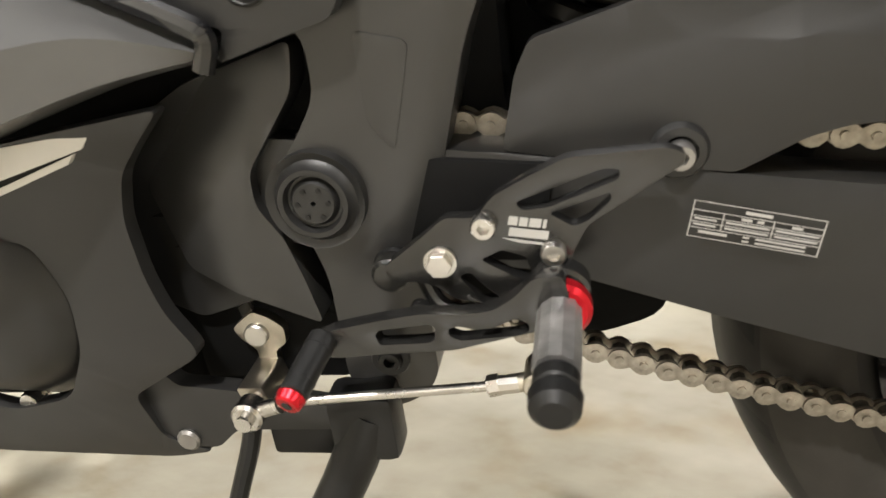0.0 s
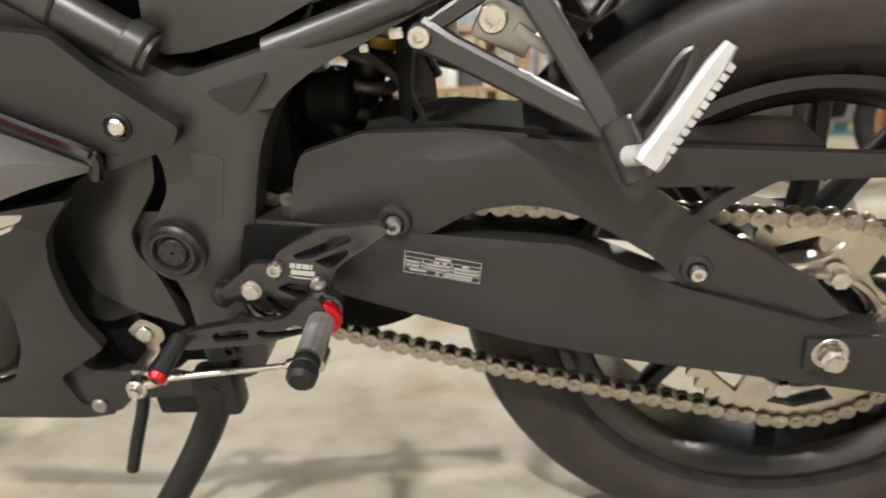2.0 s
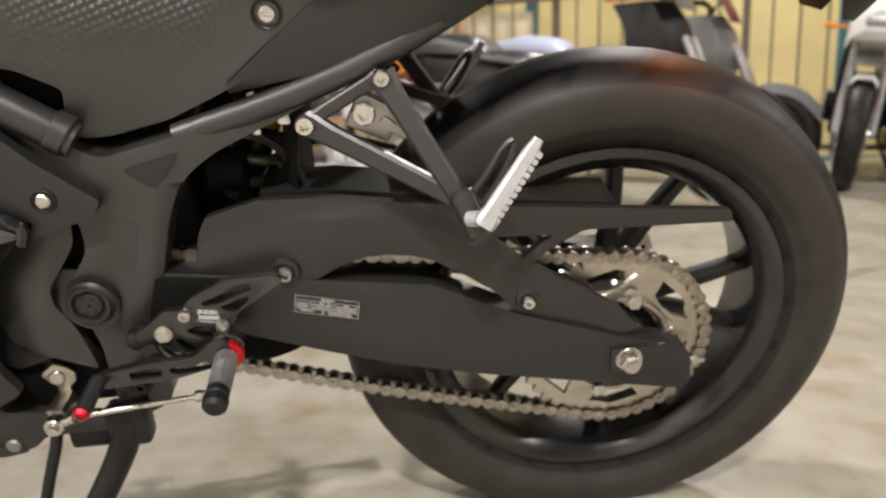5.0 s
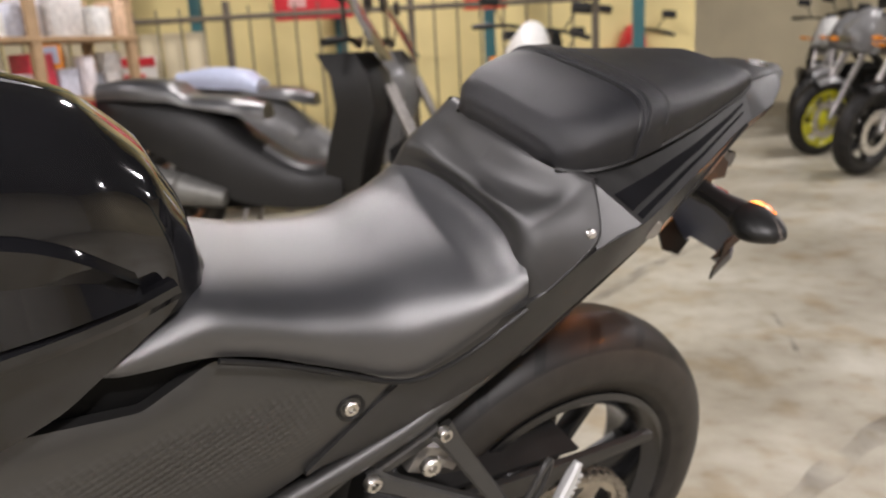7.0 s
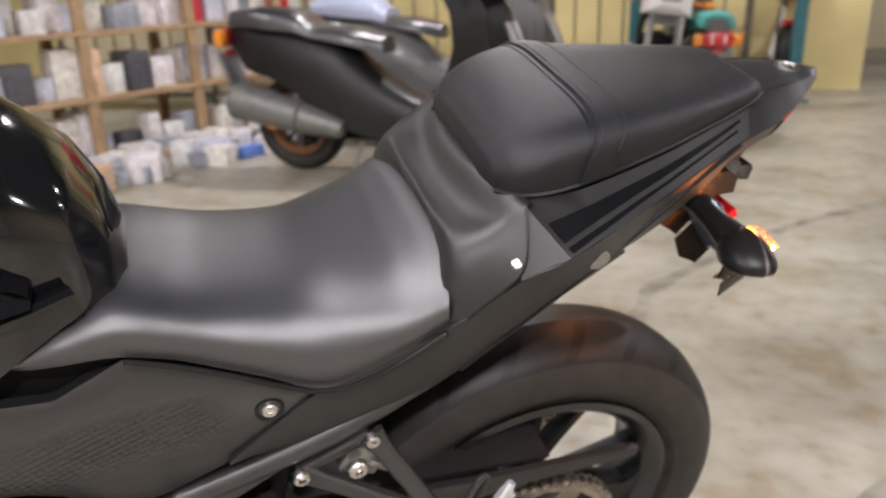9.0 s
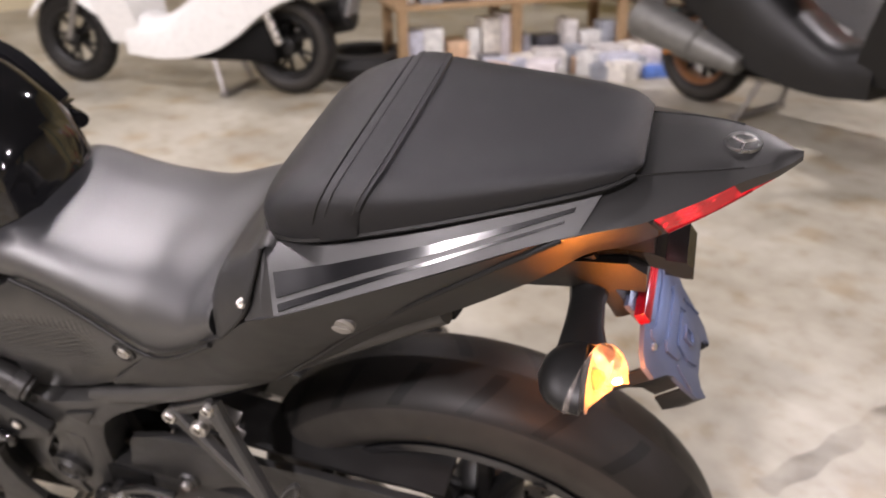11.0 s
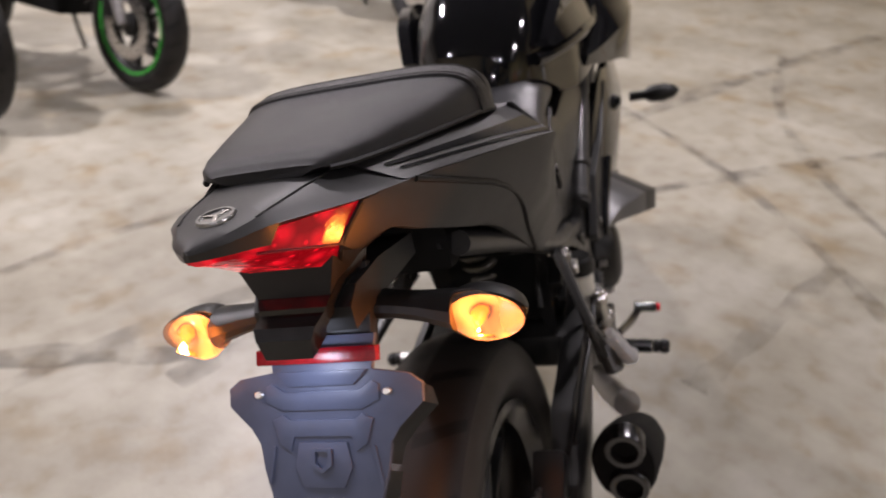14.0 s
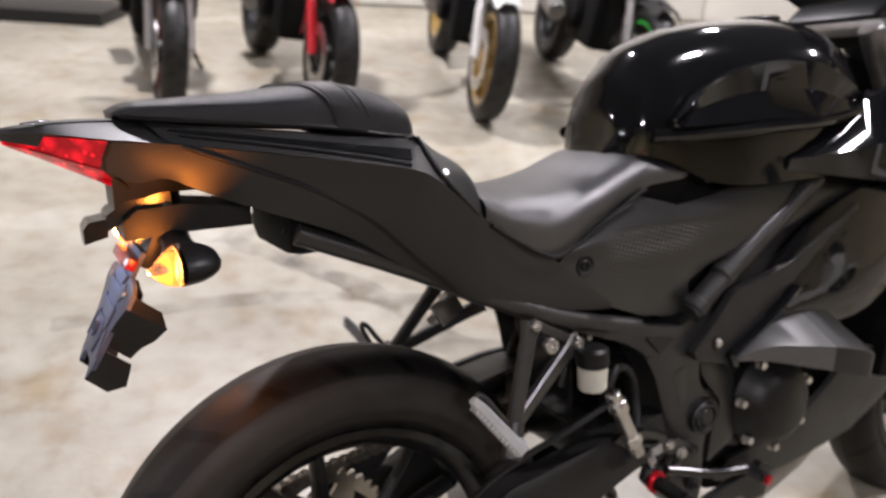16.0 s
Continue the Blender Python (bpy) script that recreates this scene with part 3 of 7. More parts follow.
def chain_way():
    d = FS - CS
    dist, base = Vector((d.x, d.z)).length, math.atan2(d.z, d.x)
    off = math.acos((RR - RF) / dist)
    pts = []
    up, lo = base - off, base + off
    if math.sin(up) < math.sin(lo):
        up, lo = lo, up
    p = lambda c, r, a: Vector((c.x + r * math.cos(a), c.z + r * math.sin(a)))
    a0, a1 = lo, up
    while a1 > a0:
        a1 -= math.tau
    seq = []
    # upper run, front arc, lower run, rear arc
    u0, u1, l0, l1 = p(CS, RR, up), p(FS, RF, up), p(FS, RF, lo), p(CS, RR, lo)
    n = 60
    seq += [u0.lerp(u1, k / n) for k in range(n)]
    fa0, fa1 = up, lo
    if fa1 < fa0:
        fa1 += math.tau
    seq += [p(FS, RF, fa0 + (fa1 - fa0) * k / 20) for k in range(20)]
    for k in range(n):
        t = k / n
        q = l0.lerp(l1, t)
        q.y -= 0.012 * math.sin(math.pi * t)
        seq.append(q)
    ra0, ra1 = lo, up
    while ra1 < ra0:
        ra1 += math.tau
    seq += [p(CS, RR, ra0 + (ra1 - ra0) * k / 60) for k in range(61)]
    return seq


way = chain_way()
lens = [0.0]
for a, b in zip(way, way[1:]):
    lens.append(lens[-1] + (b - a).length)
count = int(lens[-1] / PITCH) // 2 * 2
pins = []
for i in range(count):
    s = lens[-1] * i / count
    k = max(j for j in range(len(lens)) if lens[j] <= s + 1e-9)
    k = min(k, len(way) - 2)
    f = (s - lens[k]) / max(lens[k + 1] - lens[k], 1e-9)
    pins.append(way[k].lerp(way[k + 1], f))
bm = bmesh.new()
for q in pins:
    rod(bm, (q.x, CS.y - 0.0045, q.y), (q.x, CS.y + 0.0045, q.y), 0.0052, n=8)
chain = P("chain", bm, CHAIN_DARK, label="greasy steel drive chain")


def link_mesh(name, half, y, r, material):
    """Two figure-of-eight side plates with pin heads, along x."""
    bm = bmesh.new()
    for s in (-1, 1):
        ring = []
        for side in (1, -1):
            ring += [(side * (half + r * math.cos(a)), side * r * math.sin(a)) for a in [radians(v) for v in range(-120, 121, 30)]]
            ring.append((0.0, side * r * 0.52))
        loft(bm, [[(x, s * y, z) for x, z in ring], [(x, s * (y + 0.0016), z) for x, z in ring]])
        for cx in (-half, half):
            rod(bm, (cx, s * y, 0), (cx, s * (y + 0.0032), 0), 0.0028, n=8)
    finish(bm)
    me = bpy.data.meshes.new(name)
    bm.to_mesh(me)
    bm.free()
    me.materials.append(material)
    return me


inner, outer = link_mesh("inner_link", PITCH / 2, 0.0048, 0.0076, CHAIN), link_mesh("outer_link", PITCH / 2, 0.0068, 0.0076, CHAIN)
for i in range(count):
    a, b = pins[i], pins[(i + 1) % count]
    ob = new("chain_link", outer if i % 2 else inner)
    ob.parent = chain
    c = (a + b) / 2
    ob.matrix_basis = Matrix.Translation((c.x, CS.y, c.y)) @ Matrix.Rotation(-math.atan2(b.y - a.y, b.x - a.x), 4, "Y")

# --- swingarm
ARM = [(-0.60, 0.41), (-0.50, 0.392), (-0.422, 0.383), (-0.328, 0.350), (-0.248, 0.324), (-0.161, 0.304), (-0.013, 0.277), (0.072, 0.262), (0.082, 0.272), (0.078, 0.313), (-0.015, 0.341), (-0.117, 0.375), (-0.183, 0.4055), (-0.205, 0.4165), (-0.262, 0.425), (-0.322, 0.4345), (-0.45, 0.456), (-0.60, 0.475)]


def arm_y(x, z):
    top = 0.377 + (-0.117 - x) * 0.29
    return -0.122 - 0.016 * (x + 0.5) / 0.5 + 0.35 * max(0.0, z - (top - 0.022))


arm = P("swingarm", plate(bmesh.new(), rounded(ARM, 0.008), arm_y, 0.034, creases=((-0.6, 0.497, 0.1, 0.294),), bevel=0.003), SWING, label="long dark grey swingarm beam")
P("swingarm", mirror(plate(bmesh.new(), rounded(ARM, 0.008), arm_y, 0.034, creases=((-0.6, 0.497, 0.1, 0.294),), bevel=0.003)), SWING)
P("swingarm_bridge", joined(lambda bm: box(bm, (-0.40, 0, 0.415), (0.07, 0.2, 0.06), bevel=0.01), lambda bm: rod(bm, (-0.555, -0.11, 0.44), (-0.555, 0.11, 0.44), 0.035, n=24)), SWING)
# axle, nut, chain adjuster
for s in (L_, R_):
    nut = P("axle_nut", joined(lambda bm: rod(bm, (0.008, s * 0.136, 0.310), (0.008, s * 0.142, 0.310), 0.0158, n=28, chamfer=0.001), lambda bm: rod(bm, (0.008, s * 0.142, 0.310), (0.008, s * 0.154, 0.310), 0.0118, n=6, chamfer=0.002), lambda bm: rod(bm, (0.008, s * 0.154, 0.310), (0.008, s * 0.158, 0.310), 0.0075, n=16)), STEEL, label="bright steel axle nut")
    P("adjuster_plate", joined(lambda bm: box(bm, (0.018, s * 0.139, 0.309), (0.062, 0.005, 0.034), bevel=0.002)), SWING)
    P("adjuster_bolt", joined(lambda bm: rod(bm, (0.075, s * 0.118, 0.288), (0.105, s * 0.118, 0.283), 0.004), lambda bm: rod(bm, (0.088, s * 0.118, 0.286), (0.094, s * 0.118, 0.285), 0.009, n=6)), STEEL)
# tyre pressure label: a white frame with ruled rows and bars for its small print
lab0, labu, labv = Vector((-0.350, -0.1315, 0.4265)), Vector((0.0655, -0.0015, -0.0155)), Vector((-0.004, 0, -0.0205))


def on_label(bm, u0, u1, v0, v1):
    ring = [lab0 + labu * u + labv * v for u, v in ((u0, v0), (u1, v0), (u1, v1), (u0, v1))]
    loft(bm, [ring, [p - Vector((0, 0.0004, 0)) for p in ring]])


LABEL_INK = mat("grey_label_ink", (0.40, 0.39, 0.37), 0.5, var=0.05, bump=0)
for u0, u1, v0, v1 in [(0, 1, v, v + 0.014) for v in (0, 0.24, 0.40, 0.56, 0.72, 0.98)] + [(u, u + 0.008, v0, v1) for u, v0, v1 in ((0, 0, 1), (0.992, 0, 1), (0.24, 0.24, 0.72), (0.62, 0.24, 0.72))]:
    bm = bmesh.new()
    on_label(bm, u0, u1, v0, v1)
    P("label_rule", bm, LABEL_INK, arm, "thin white rule of a small caution label")
bm = bmesh.new()
random.seed(5)
on_label(bm, 0.40, 0.60, 0.09, 0.17)
for v in (0.44, 0.60):
    for u0, u1 in ((0.03, 0.2), (0.27, 0.6), (0.65, 0.97)):
        on_label(bm, u0, u1, v + 0.012, v + 0.058)
for u0, u1 in ((0.38, 0.46), (0.76, 0.84), (0.5, 0.55)):
    on_label(bm, u0, u1, 0.29, 0.36)
on_label(bm, 0.08, 0.3, 0.79, 0.86)
for v in (0.76, 0.87):
    on_label(bm, 0.42, 0.47, v + 0.012, v + 0.058)
    on_label(bm, 0.52, 0.9, v + 0.012, v + 0.058)
P("label_print", bm, LABEL_INK, arm, "rows of tiny white print")

# --- chain guard: forked plastic shield over the upper run
GUARD = [(-0.449, 0.457), (-0.440, 0.496), (-0.431, 0.513), (-0.376, 0.5275), (-0.301, 0.525), (-0.238, 0.515), (-0.122, 0.497), (0.121, 0.470), (0.123, 0.456), (-0.040, 0.462), (-0.098, 0.431), (-0.06, 0.405), (0.000, 0.366), (0.026, 0.336), (-0.013, 0.336), (-0.116, 0.376), (-0.140, 0.404), (-0.172, 0.4275), (-0.202, 0.4465), (-0.225, 0.455), (-0.250, 0.459), (-0.275, 0.458), (-0.295, 0.453), (-0.316, 0.4425), (-0.328, 0.4365), (-0.37, 0.4425)]


# the guard's arched rib, as lines (x, z, slope)
RIB = ((-0.392, 0.479, 0.266), (-0.300, 0.5035, -0.077), (-0.229, 0.498, -0.56), (-0.188, 0.475, -0.72))


def guard_y(x, z):
    over = z - min(b + m * (x - a) for a, b, m in RIB)
    back = max(0.0, x + 0.2)
    return -0.122 + 0.42 * min(max(over, 0.0), 0.016) + 0.12 * min(max(over - 0.016, 0.0), 0.03) - 0.02 * back + (0.03 * back if z > 0.44 else 0)


guard = P("chain_guard", plate(bmesh.new(), rounded(GUARD, 0.0045), guard_y, 0.01, holes=[rounded([(-0.140, 0.464), (-0.072, 0.459), (-0.108, 0.437)], 0.004)], creases=[(a, b + d, a + 1, b + d + m) for a, b, m in RIB for d in (0.0, 0.016, 0.046)] + [(-0.2, 0.6, -0.2, 0.3)], bevel=0.0030), MATTE, label="matte plastic chain guard with a forked tail")
P("guard_top", plate(bmesh.new(), [(-0.376, 0.527), (-0.301, 0.525), (-0.238, 0.515), (-0.122, 0.497), (0.0, 0.483), (0.0, 0.478), (-0.122, 0.49), (-0.301, 0.518), (-0.376, 0.52)], -0.092, 0.07), MATTE, guard)
for x, z, r in ((-0.357, 0.451, 0.0135), (-0.104, 0.391, 0.0125)):
    b = P("guard_bolt", socket_bolt(bmesh.new(), (x, -0.127, z), r * 0.56, 0.009), STEEL if x > -0.2 else EDGE, guard)
    P("washer", lathe(bmesh.new(), [(r * 0.7, -0.128), (r * 1.0, -0.127), (r * 1.15, -0.123), (r * 1.15, -0.118), (r * 0.7, -0.118)], 32, (x, 0, z), closed=True), MATTE, guard)

# --- main frame, both sides
FRAME_OUT = [(-0.86, 0.80), (-0.70, 0.715), (-0.578, 0.632), (-0.512, 0.589), (-0.43, 0.607), (-0.336, 0.634), (-0.255, 0.662), (-0.252, 0.648), (-0.337, 0.612), (-0.404, 0.586), (-0.432, 0.568), (-0.448, 0.549), (-0.462, 0.520), (-0.474, 0.480), (-0.484, 0.445), (-0.494, 0.405), (-0.505, 0.346), (-0.507, 0.302), (-0.515, 0.287), (-0.532, 0.279), (-0.552, 0.283), (-0.563, 0.309), (-0.561, 0.355), (-0.560, 0.388), (-0.566, 0.412), (-0.577, 0.433), (-0.578, 0.455), (-0.563, 0.473), (-0.546, 0.497), (-0.546, 0.532), (-0.60, 0.565), (-0.72, 0.64), (-0.86, 0.73)]


def frame_y(x, z):
    y = -0.130
    y += 0.10 * max(0.0, z - 0.56)
    y += 0.35 * max(0.0, (x + 0.505) + 0.35 * (0.44 - z)) if z < 0.56 else 0.08 * max(0.0, x + 0.45)
    y += 0.06 * max(0.0, 0.40 - z)
    return y


both("main_frame", lambda bm: plate(bm, rounded(FRAME_OUT, 0.012), frame_y, 0.05, creases=((-0.9, 0.56, 0, 0.56), (-0.505, 0.44, -0.47, 0.54), (-0.8, 0.40, 0, 0.40)), bevel=0.006), FRAME, label="satin grey frame with a boss round the swingarm pivot")
both("frame_tube", lambda bm: tube(bm, [(-0.80, -0.125, 0.785), (-0.62, -0.125, 0.672), (-0.53, -0.123, 0.607)], 0.018, 16), FRAME)
both("tube_collar", lambda bm: rod(bm, (-0.605, -0.125, 0.663), (-0.590, -0.125, 0.653), 0.0205, n=18, chamfer=0.002), FRAME)
both("tube_collar", lambda bm: rod(bm, (-0.548, -0.124, 0.622), (-0.533, -0.124, 0.611), 0.0205, n=18, chamfer=0.002), FRAME)
# upper recess is a raised darker plate: the colour stands in for its shade
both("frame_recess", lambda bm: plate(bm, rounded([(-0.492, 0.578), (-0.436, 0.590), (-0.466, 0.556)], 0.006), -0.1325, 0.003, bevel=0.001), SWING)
both("frame_recess", lambda bm: plate(bm, rounded([(-0.519, 0.530), (-0.490, 0.522), (-0.506, 0.464), (-0.519, 0.481)], 0.005), -0.1308, 0.003, bevel=0.0012), FRAME)
both("seat_rail", lambda bm: tube(bm, [(-0.44, -0.11, 0.60), (-0.336, -0.112, 0.628), (-0.24, -0.115, 0.662), (-0.10, -0.105, 0.735), (0.05, -0.085, 0.80)], 0.013, 12), FRAME)
for s in (L_, R_):
    cap = P("pivot_cap", lathe(bmesh.new(), [(0.0015, s * 0.141), (0.012, s * 0.141), (0.0145, s * 0.137), (0.016, s * 0.137), (0.0175, s * 0.142), (0.0205, s * 0.142), (0.022, s * 0.138), (0.0245, s * 0.136), (0.029, s * 0.138), (0.029, s * 0.125), (0.0015, s * 0.125)], 40, (-0.555, 0, 0.44), closed=True), MATTE, label="stepped round cap over the swingarm pivot")
    for k in range(6):
        a = math.tau * k / 6
        P("cap_dimple", rod(bmesh.new(), (-0.555 + 0.009 * math.cos(a), s * 0.1412, 0.44 + 0.009 * math.sin(a)), (-0.555 + 0.009 * math.cos(a), s * 0.1418, 0.44 + 0.009 * math.sin(a)), 0.0016, n=8), BLACK, cap)
    for x, z in ((-0.515, 0.398), (-0.527, 0.336)):
        b = P("frame_bolt", socket_bolt(bmesh.new(), (x, s * 0.137, z), 0.0075, 0.009, s), BLACK)
        P("bolt_boss", lathe(bmesh.new(), [(0.0078, s * 0.128), (0.0125, s * 0.140), (0.0115, s * 0.142), (0.0078, s * 0.142)], 28, (x, 0, z), closed=True), BLACK, b)

# --- engine mass and fills inside the frame, near black: shade put in the colour
P("engine_block", joined(lambda bm: box(bm, (-0.78, 0, 0.42), (0.34, 0.19, 0.30), bevel=0.02), lambda bm: box(bm, (-0.60, 0, 0.44), (0.10, 0.20, 0.22), bevel=0.015)), VOID, label="near-black engine block, shade in its colour")
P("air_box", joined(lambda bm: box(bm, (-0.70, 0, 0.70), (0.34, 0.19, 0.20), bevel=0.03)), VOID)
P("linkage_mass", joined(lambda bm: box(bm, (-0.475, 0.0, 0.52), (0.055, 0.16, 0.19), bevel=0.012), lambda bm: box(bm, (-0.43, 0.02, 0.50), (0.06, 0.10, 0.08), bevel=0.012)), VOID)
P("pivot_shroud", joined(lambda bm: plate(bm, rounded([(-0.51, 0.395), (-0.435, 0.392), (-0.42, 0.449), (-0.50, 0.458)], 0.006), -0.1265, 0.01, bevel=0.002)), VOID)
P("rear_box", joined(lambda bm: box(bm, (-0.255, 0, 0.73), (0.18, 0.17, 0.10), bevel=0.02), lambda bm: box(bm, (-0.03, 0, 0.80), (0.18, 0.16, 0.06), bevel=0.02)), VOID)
P("inner_fender", strip(bmesh.new(), [[(x, -w, z), (x - 0.012, -w * 0.8, z + 0.03), (x - 0.012, w * 0.8, z + 0.03), (x, w, z)] for x, w, z in ((-0.335, 0.085, 0.46), (-0.335, 0.092, 0.54), (-0.315, 0.098, 0.62), (-0.26, 0.098, 0.675), (-0.16, 0.090, 0.705), (-0.05, 0.08, 0.745), (0.06, 0.07, 0.80))], 0.004), BLACK)

# --- shock absorber: damper and coil spring
sh0, sh1 = Vector((-0.41, -0.018, 0.50)), Vector((-0.335, -0.018, 0.66))
shock = P("shock_damper", joined(lambda bm: rod(bm, sh0, sh1, 0.019, n=20, chamfer=0.003), lambda bm: rod(bm, sh0.lerp(sh1, 0.02), sh0.lerp(sh1, 0.10), 0.036, n=24, chamfer=0.003)), BLACK, label="rear shock with a coil spring")
bm = bmesh.new()
u, w = frame_of(sh1 - sh0)
tube(bm, [sh0.lerp(sh1, 0.08 + 0.9 * k / 48) + (u * math.cos(k * 0.78) + w * math.sin(k * 0.78)) * 0.032 for k in range(49)], 0.0062, 8)
P("coil_spring", bm, mat("painted_spring_steel", (0.12, 0.115, 0.10), 0.35, 0.5, var=0.1), shock, "", 60)
P("spring_sticker", joined(lambda bm: rod(bm, sh0.lerp(sh1, 0.5), sh0.lerp(sh1, 0.62), 0.0196, n=20)), mat("yellow_sticker", (0.62, 0.42, 0.04), 0.5), shock)
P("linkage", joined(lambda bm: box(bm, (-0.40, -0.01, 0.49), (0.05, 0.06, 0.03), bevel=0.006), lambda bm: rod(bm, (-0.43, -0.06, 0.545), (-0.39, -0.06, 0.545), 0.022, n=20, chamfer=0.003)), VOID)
both("hose", lambda bm: tube(bm, [(-0.44, -0.07, 0.58), (-0.40, -0.075, 0.60), (-0.35, -0.07, 0.57), (-0.33, -0.07, 0.52)], 0.005, 8), BLACK)
both("cable_clip", lambda bm: (box(bm, (-0.34, -0.085, 0.602), (0.012, 0.012, 0.010), bevel=0.002), box(bm, (-0.368, -0.085, 0.592), (0.008, 0.01, 0.008), bevel=0.002)), STEEL)

# --- engine side cover behind the black gap (left), clutch and generator covers
COVER = [(-0.557, 0.527), (-0.612, 0.512), (-0.673, 0.447), (-0.655, 0.392), (-0.570, 0.354), (-0.576, 0.385), (-0.583, 0.413), (-0.596, 0.435), (-0.595, 0.456), (-0.581, 0.474), (-0.561, 0.50)]
both("engine_side_cover", lambda bm: plate(bm, rounded(COVER, 0.006), lambda x, z: -0.128 + 0.25 * max(0, -0.60 - x + 0.3 * (z - 0.45)) + 0.12 * max(0, z - 0.452 - 0.2 * (x + 0.62)), 0.03, creases=((-0.60, 0.45, -0.57, 0.55), (-0.70, 0.436, -0.55, 0.466)), bevel=0.003), FRAME)
CC = (-0.715, 0.425)
for s in (L_, R_):
    c = P("crankcase_cover", lathe(bmesh.new(), [(0.004, s * 0.165), (0.045, s * 0.163), (0.06, s * 0.155), (0.072, s * 0.14), (0.085, s * 0.125), (0.085, s * 0.09)], 48, (-0.79 if s < 0 else CC[0], 0, 0.385 if s < 0 else CC[1])), SWING if s < 0 else BLACK, label="round engine cover with bolts round its rim")
    for k in range(7):
        a = math.tau * k / 7 + 0.2
        P("cover_bolt", socket_bolt(bmesh.new(), ((-0.79 if s < 0 else CC[0]) + 0.08 * math.cos(a), s * 0.130, (0.385 if s < 0 else CC[1]) + 0.08 * math.sin(a)), 0.007, 0.014, s, True), STEEL, c)

# --- side cover with scales, both sides
SIDE = [(-0.94, 0.805), (-0.70, 0.795), (-0.60, 0.781), (-0.515, 0.770), (-0.477, 0.782), (-0.452, 0.790), (-0.42, 0.779), (-0.345, 0.745), (-0.296, 0.724), (-0.286, 0.714), (-0.345, 0.672), (-0.388, 0.640), (-0.444, 0.617), (-0.500, 0.606), (-0.528, 0.606), (-0.535, 0.629), (-0.530, 0.655), (-0.565, 0.676), (-0.62, 0.69), (-0.94, 0.765)]


def side_y(x, z):
    ridge = 0.742 + 0.06 * (-0.3 - x)
    return -0.119 - 0.05 * max(0, -0.45 - x) + 0.45 * max(0.0, z - (ridge - 0.012)) + 0.10 * max(0, 0.70 - z)


sc = both("side_cover", lambda bm: plate(bm, rounded(SIDE, 0.006), side_y, 0.012, creases=((-0.95, 0.769, -0.3, 0.730), (-0.45, 0.5, -0.45, 0.9), (-0.95, 0.70, -0.2, 0.70)), bevel=0.003), SCALES, label="matte side cover with a patch of small scales")
for s, ob in zip((L_, R_), sc):
    P("cover_bolt", socket_bolt(bmesh.new(), (-0.336, s * 0.118, 0.709), 0.0078, 0.005, s), STEEL if s < 0 else BLACK, ob)
    P("bolt_recess", lathe(bmesh.new(), [(0.008, s * 0.117), (0.013, s * 0.121), (0.0145, s * 0.121), (0.015, s * 0.110), (0.008, s * 0.110)], 28, (-0.336, 0, 0.709), closed=True), BLACK, ob)
# near-black sheets in the gap below the seat, standing in for its shade
both("seat_shade_fill", lambda bm: plate(bm, rounded([(-0.57, 0.69), (-0.31, 0.68), (-0.27, 0.715), (-0.29, 0.745), (-0.40, 0.79), (-0.46, 0.826), (-0.57, 0.835)], 0.006), -0.090, 0.02), VOID)
# tank flank between seat nose and side cover
both("tank_side_panel", lambda bm: plate(bm, rounded([(-0.562, 0.798), (-0.70, 0.80), (-0.93, 0.812), (-0.93, 0.87), (-0.70, 0.865), (-0.60, 0.866), (-0.53, 0.860), (-0.50, 0.850), (-0.562, 0.828)], 0.006), lambda x, z: -0.112 - 0.12 * max(0, -0.5 - x) * 0.6 + 0.4 * max(0, z - 0.81), 0.02, creases=((-1, 0.81, 0, 0.81), (-0.5, 0, -0.5, 1)), bevel=0.003), GLOSS)

# --- frame-side cover with its bolt, and the silver wing of the fairing below it
DCOVER = [(-0.86, 0.745), (-0.72, 0.662), (-0.596, 0.636), (-0.562, 0.599), (-0.512, 0.556), (-0.522, 0.540), (-0.586, 0.523), (-0.578, 0.540), (-0.652, 0.562), (-0.70, 0.60), (-0.86, 0.69)]
dc = both("frame_cover", lambda bm: plate(bm, rounded(DCOVER, 0.005), lambda x, z: -0.150 - 0.05 * max(0, -0.58 - x), 0.014, creases=((-0.58, 0, -0.58, 1),), bevel=0.003), MATTE)
for s, ob in zip((L_, R_), dc):
    P("cover_bolt", joined(lambda bm: rod(bm, (-0.562, s * 0.146, 0.561), (-0.562, s * 0.1545, 0.561), 0.0070, n=24, chamfer=0.0015), lambda bm: box(bm, (-0.562, s * 0.1548, 0.561), (0.0100, 0.0006, 0.0018))), STEEL, ob)
    P("bolt_recess", lathe(bmesh.new(), [(0.0070, s * 0.150), (0.0105, s * 0.1522), (0.0120, s * 0.1512), (0.0120, s * 0.145), (0.0070, s * 0.145)], 28, (-0.562, 0, 0.561), closed=True), BLACK, ob)


WING = [(-0.588, 0.160, 0.536, 0.531, 0.522), (-0.64, 0.182, 0.566, 0.548, 0.517), (-0.70, 0.212, 0.573, 0.545, 0.503), (-0.735, 0.226, 0.573, 0.540, 0.494), (-0.76, 0.234, 0.572, 0.535, 0.487), (-0.805, 0.242, 0.556, 0.52, 0.474), (-0.825, 0.222, 0.53, 0.508, 0.470)]


def wing(bm, stations):
    rows = []
    for x, y, zt, zm, zb in stations:
        rows.append([(x, -min(y - 0.035, 0.165), zt + 0.2 * max(0, y - 0.20)), (x, -y, zm), (x, -y + 0.004, zb + 0.006), (x, -min(y - 0.04, 0.15), zb - 0.1 * max(0, y - 0.20))])
    return strip(bm, rows, 0.02, 4)


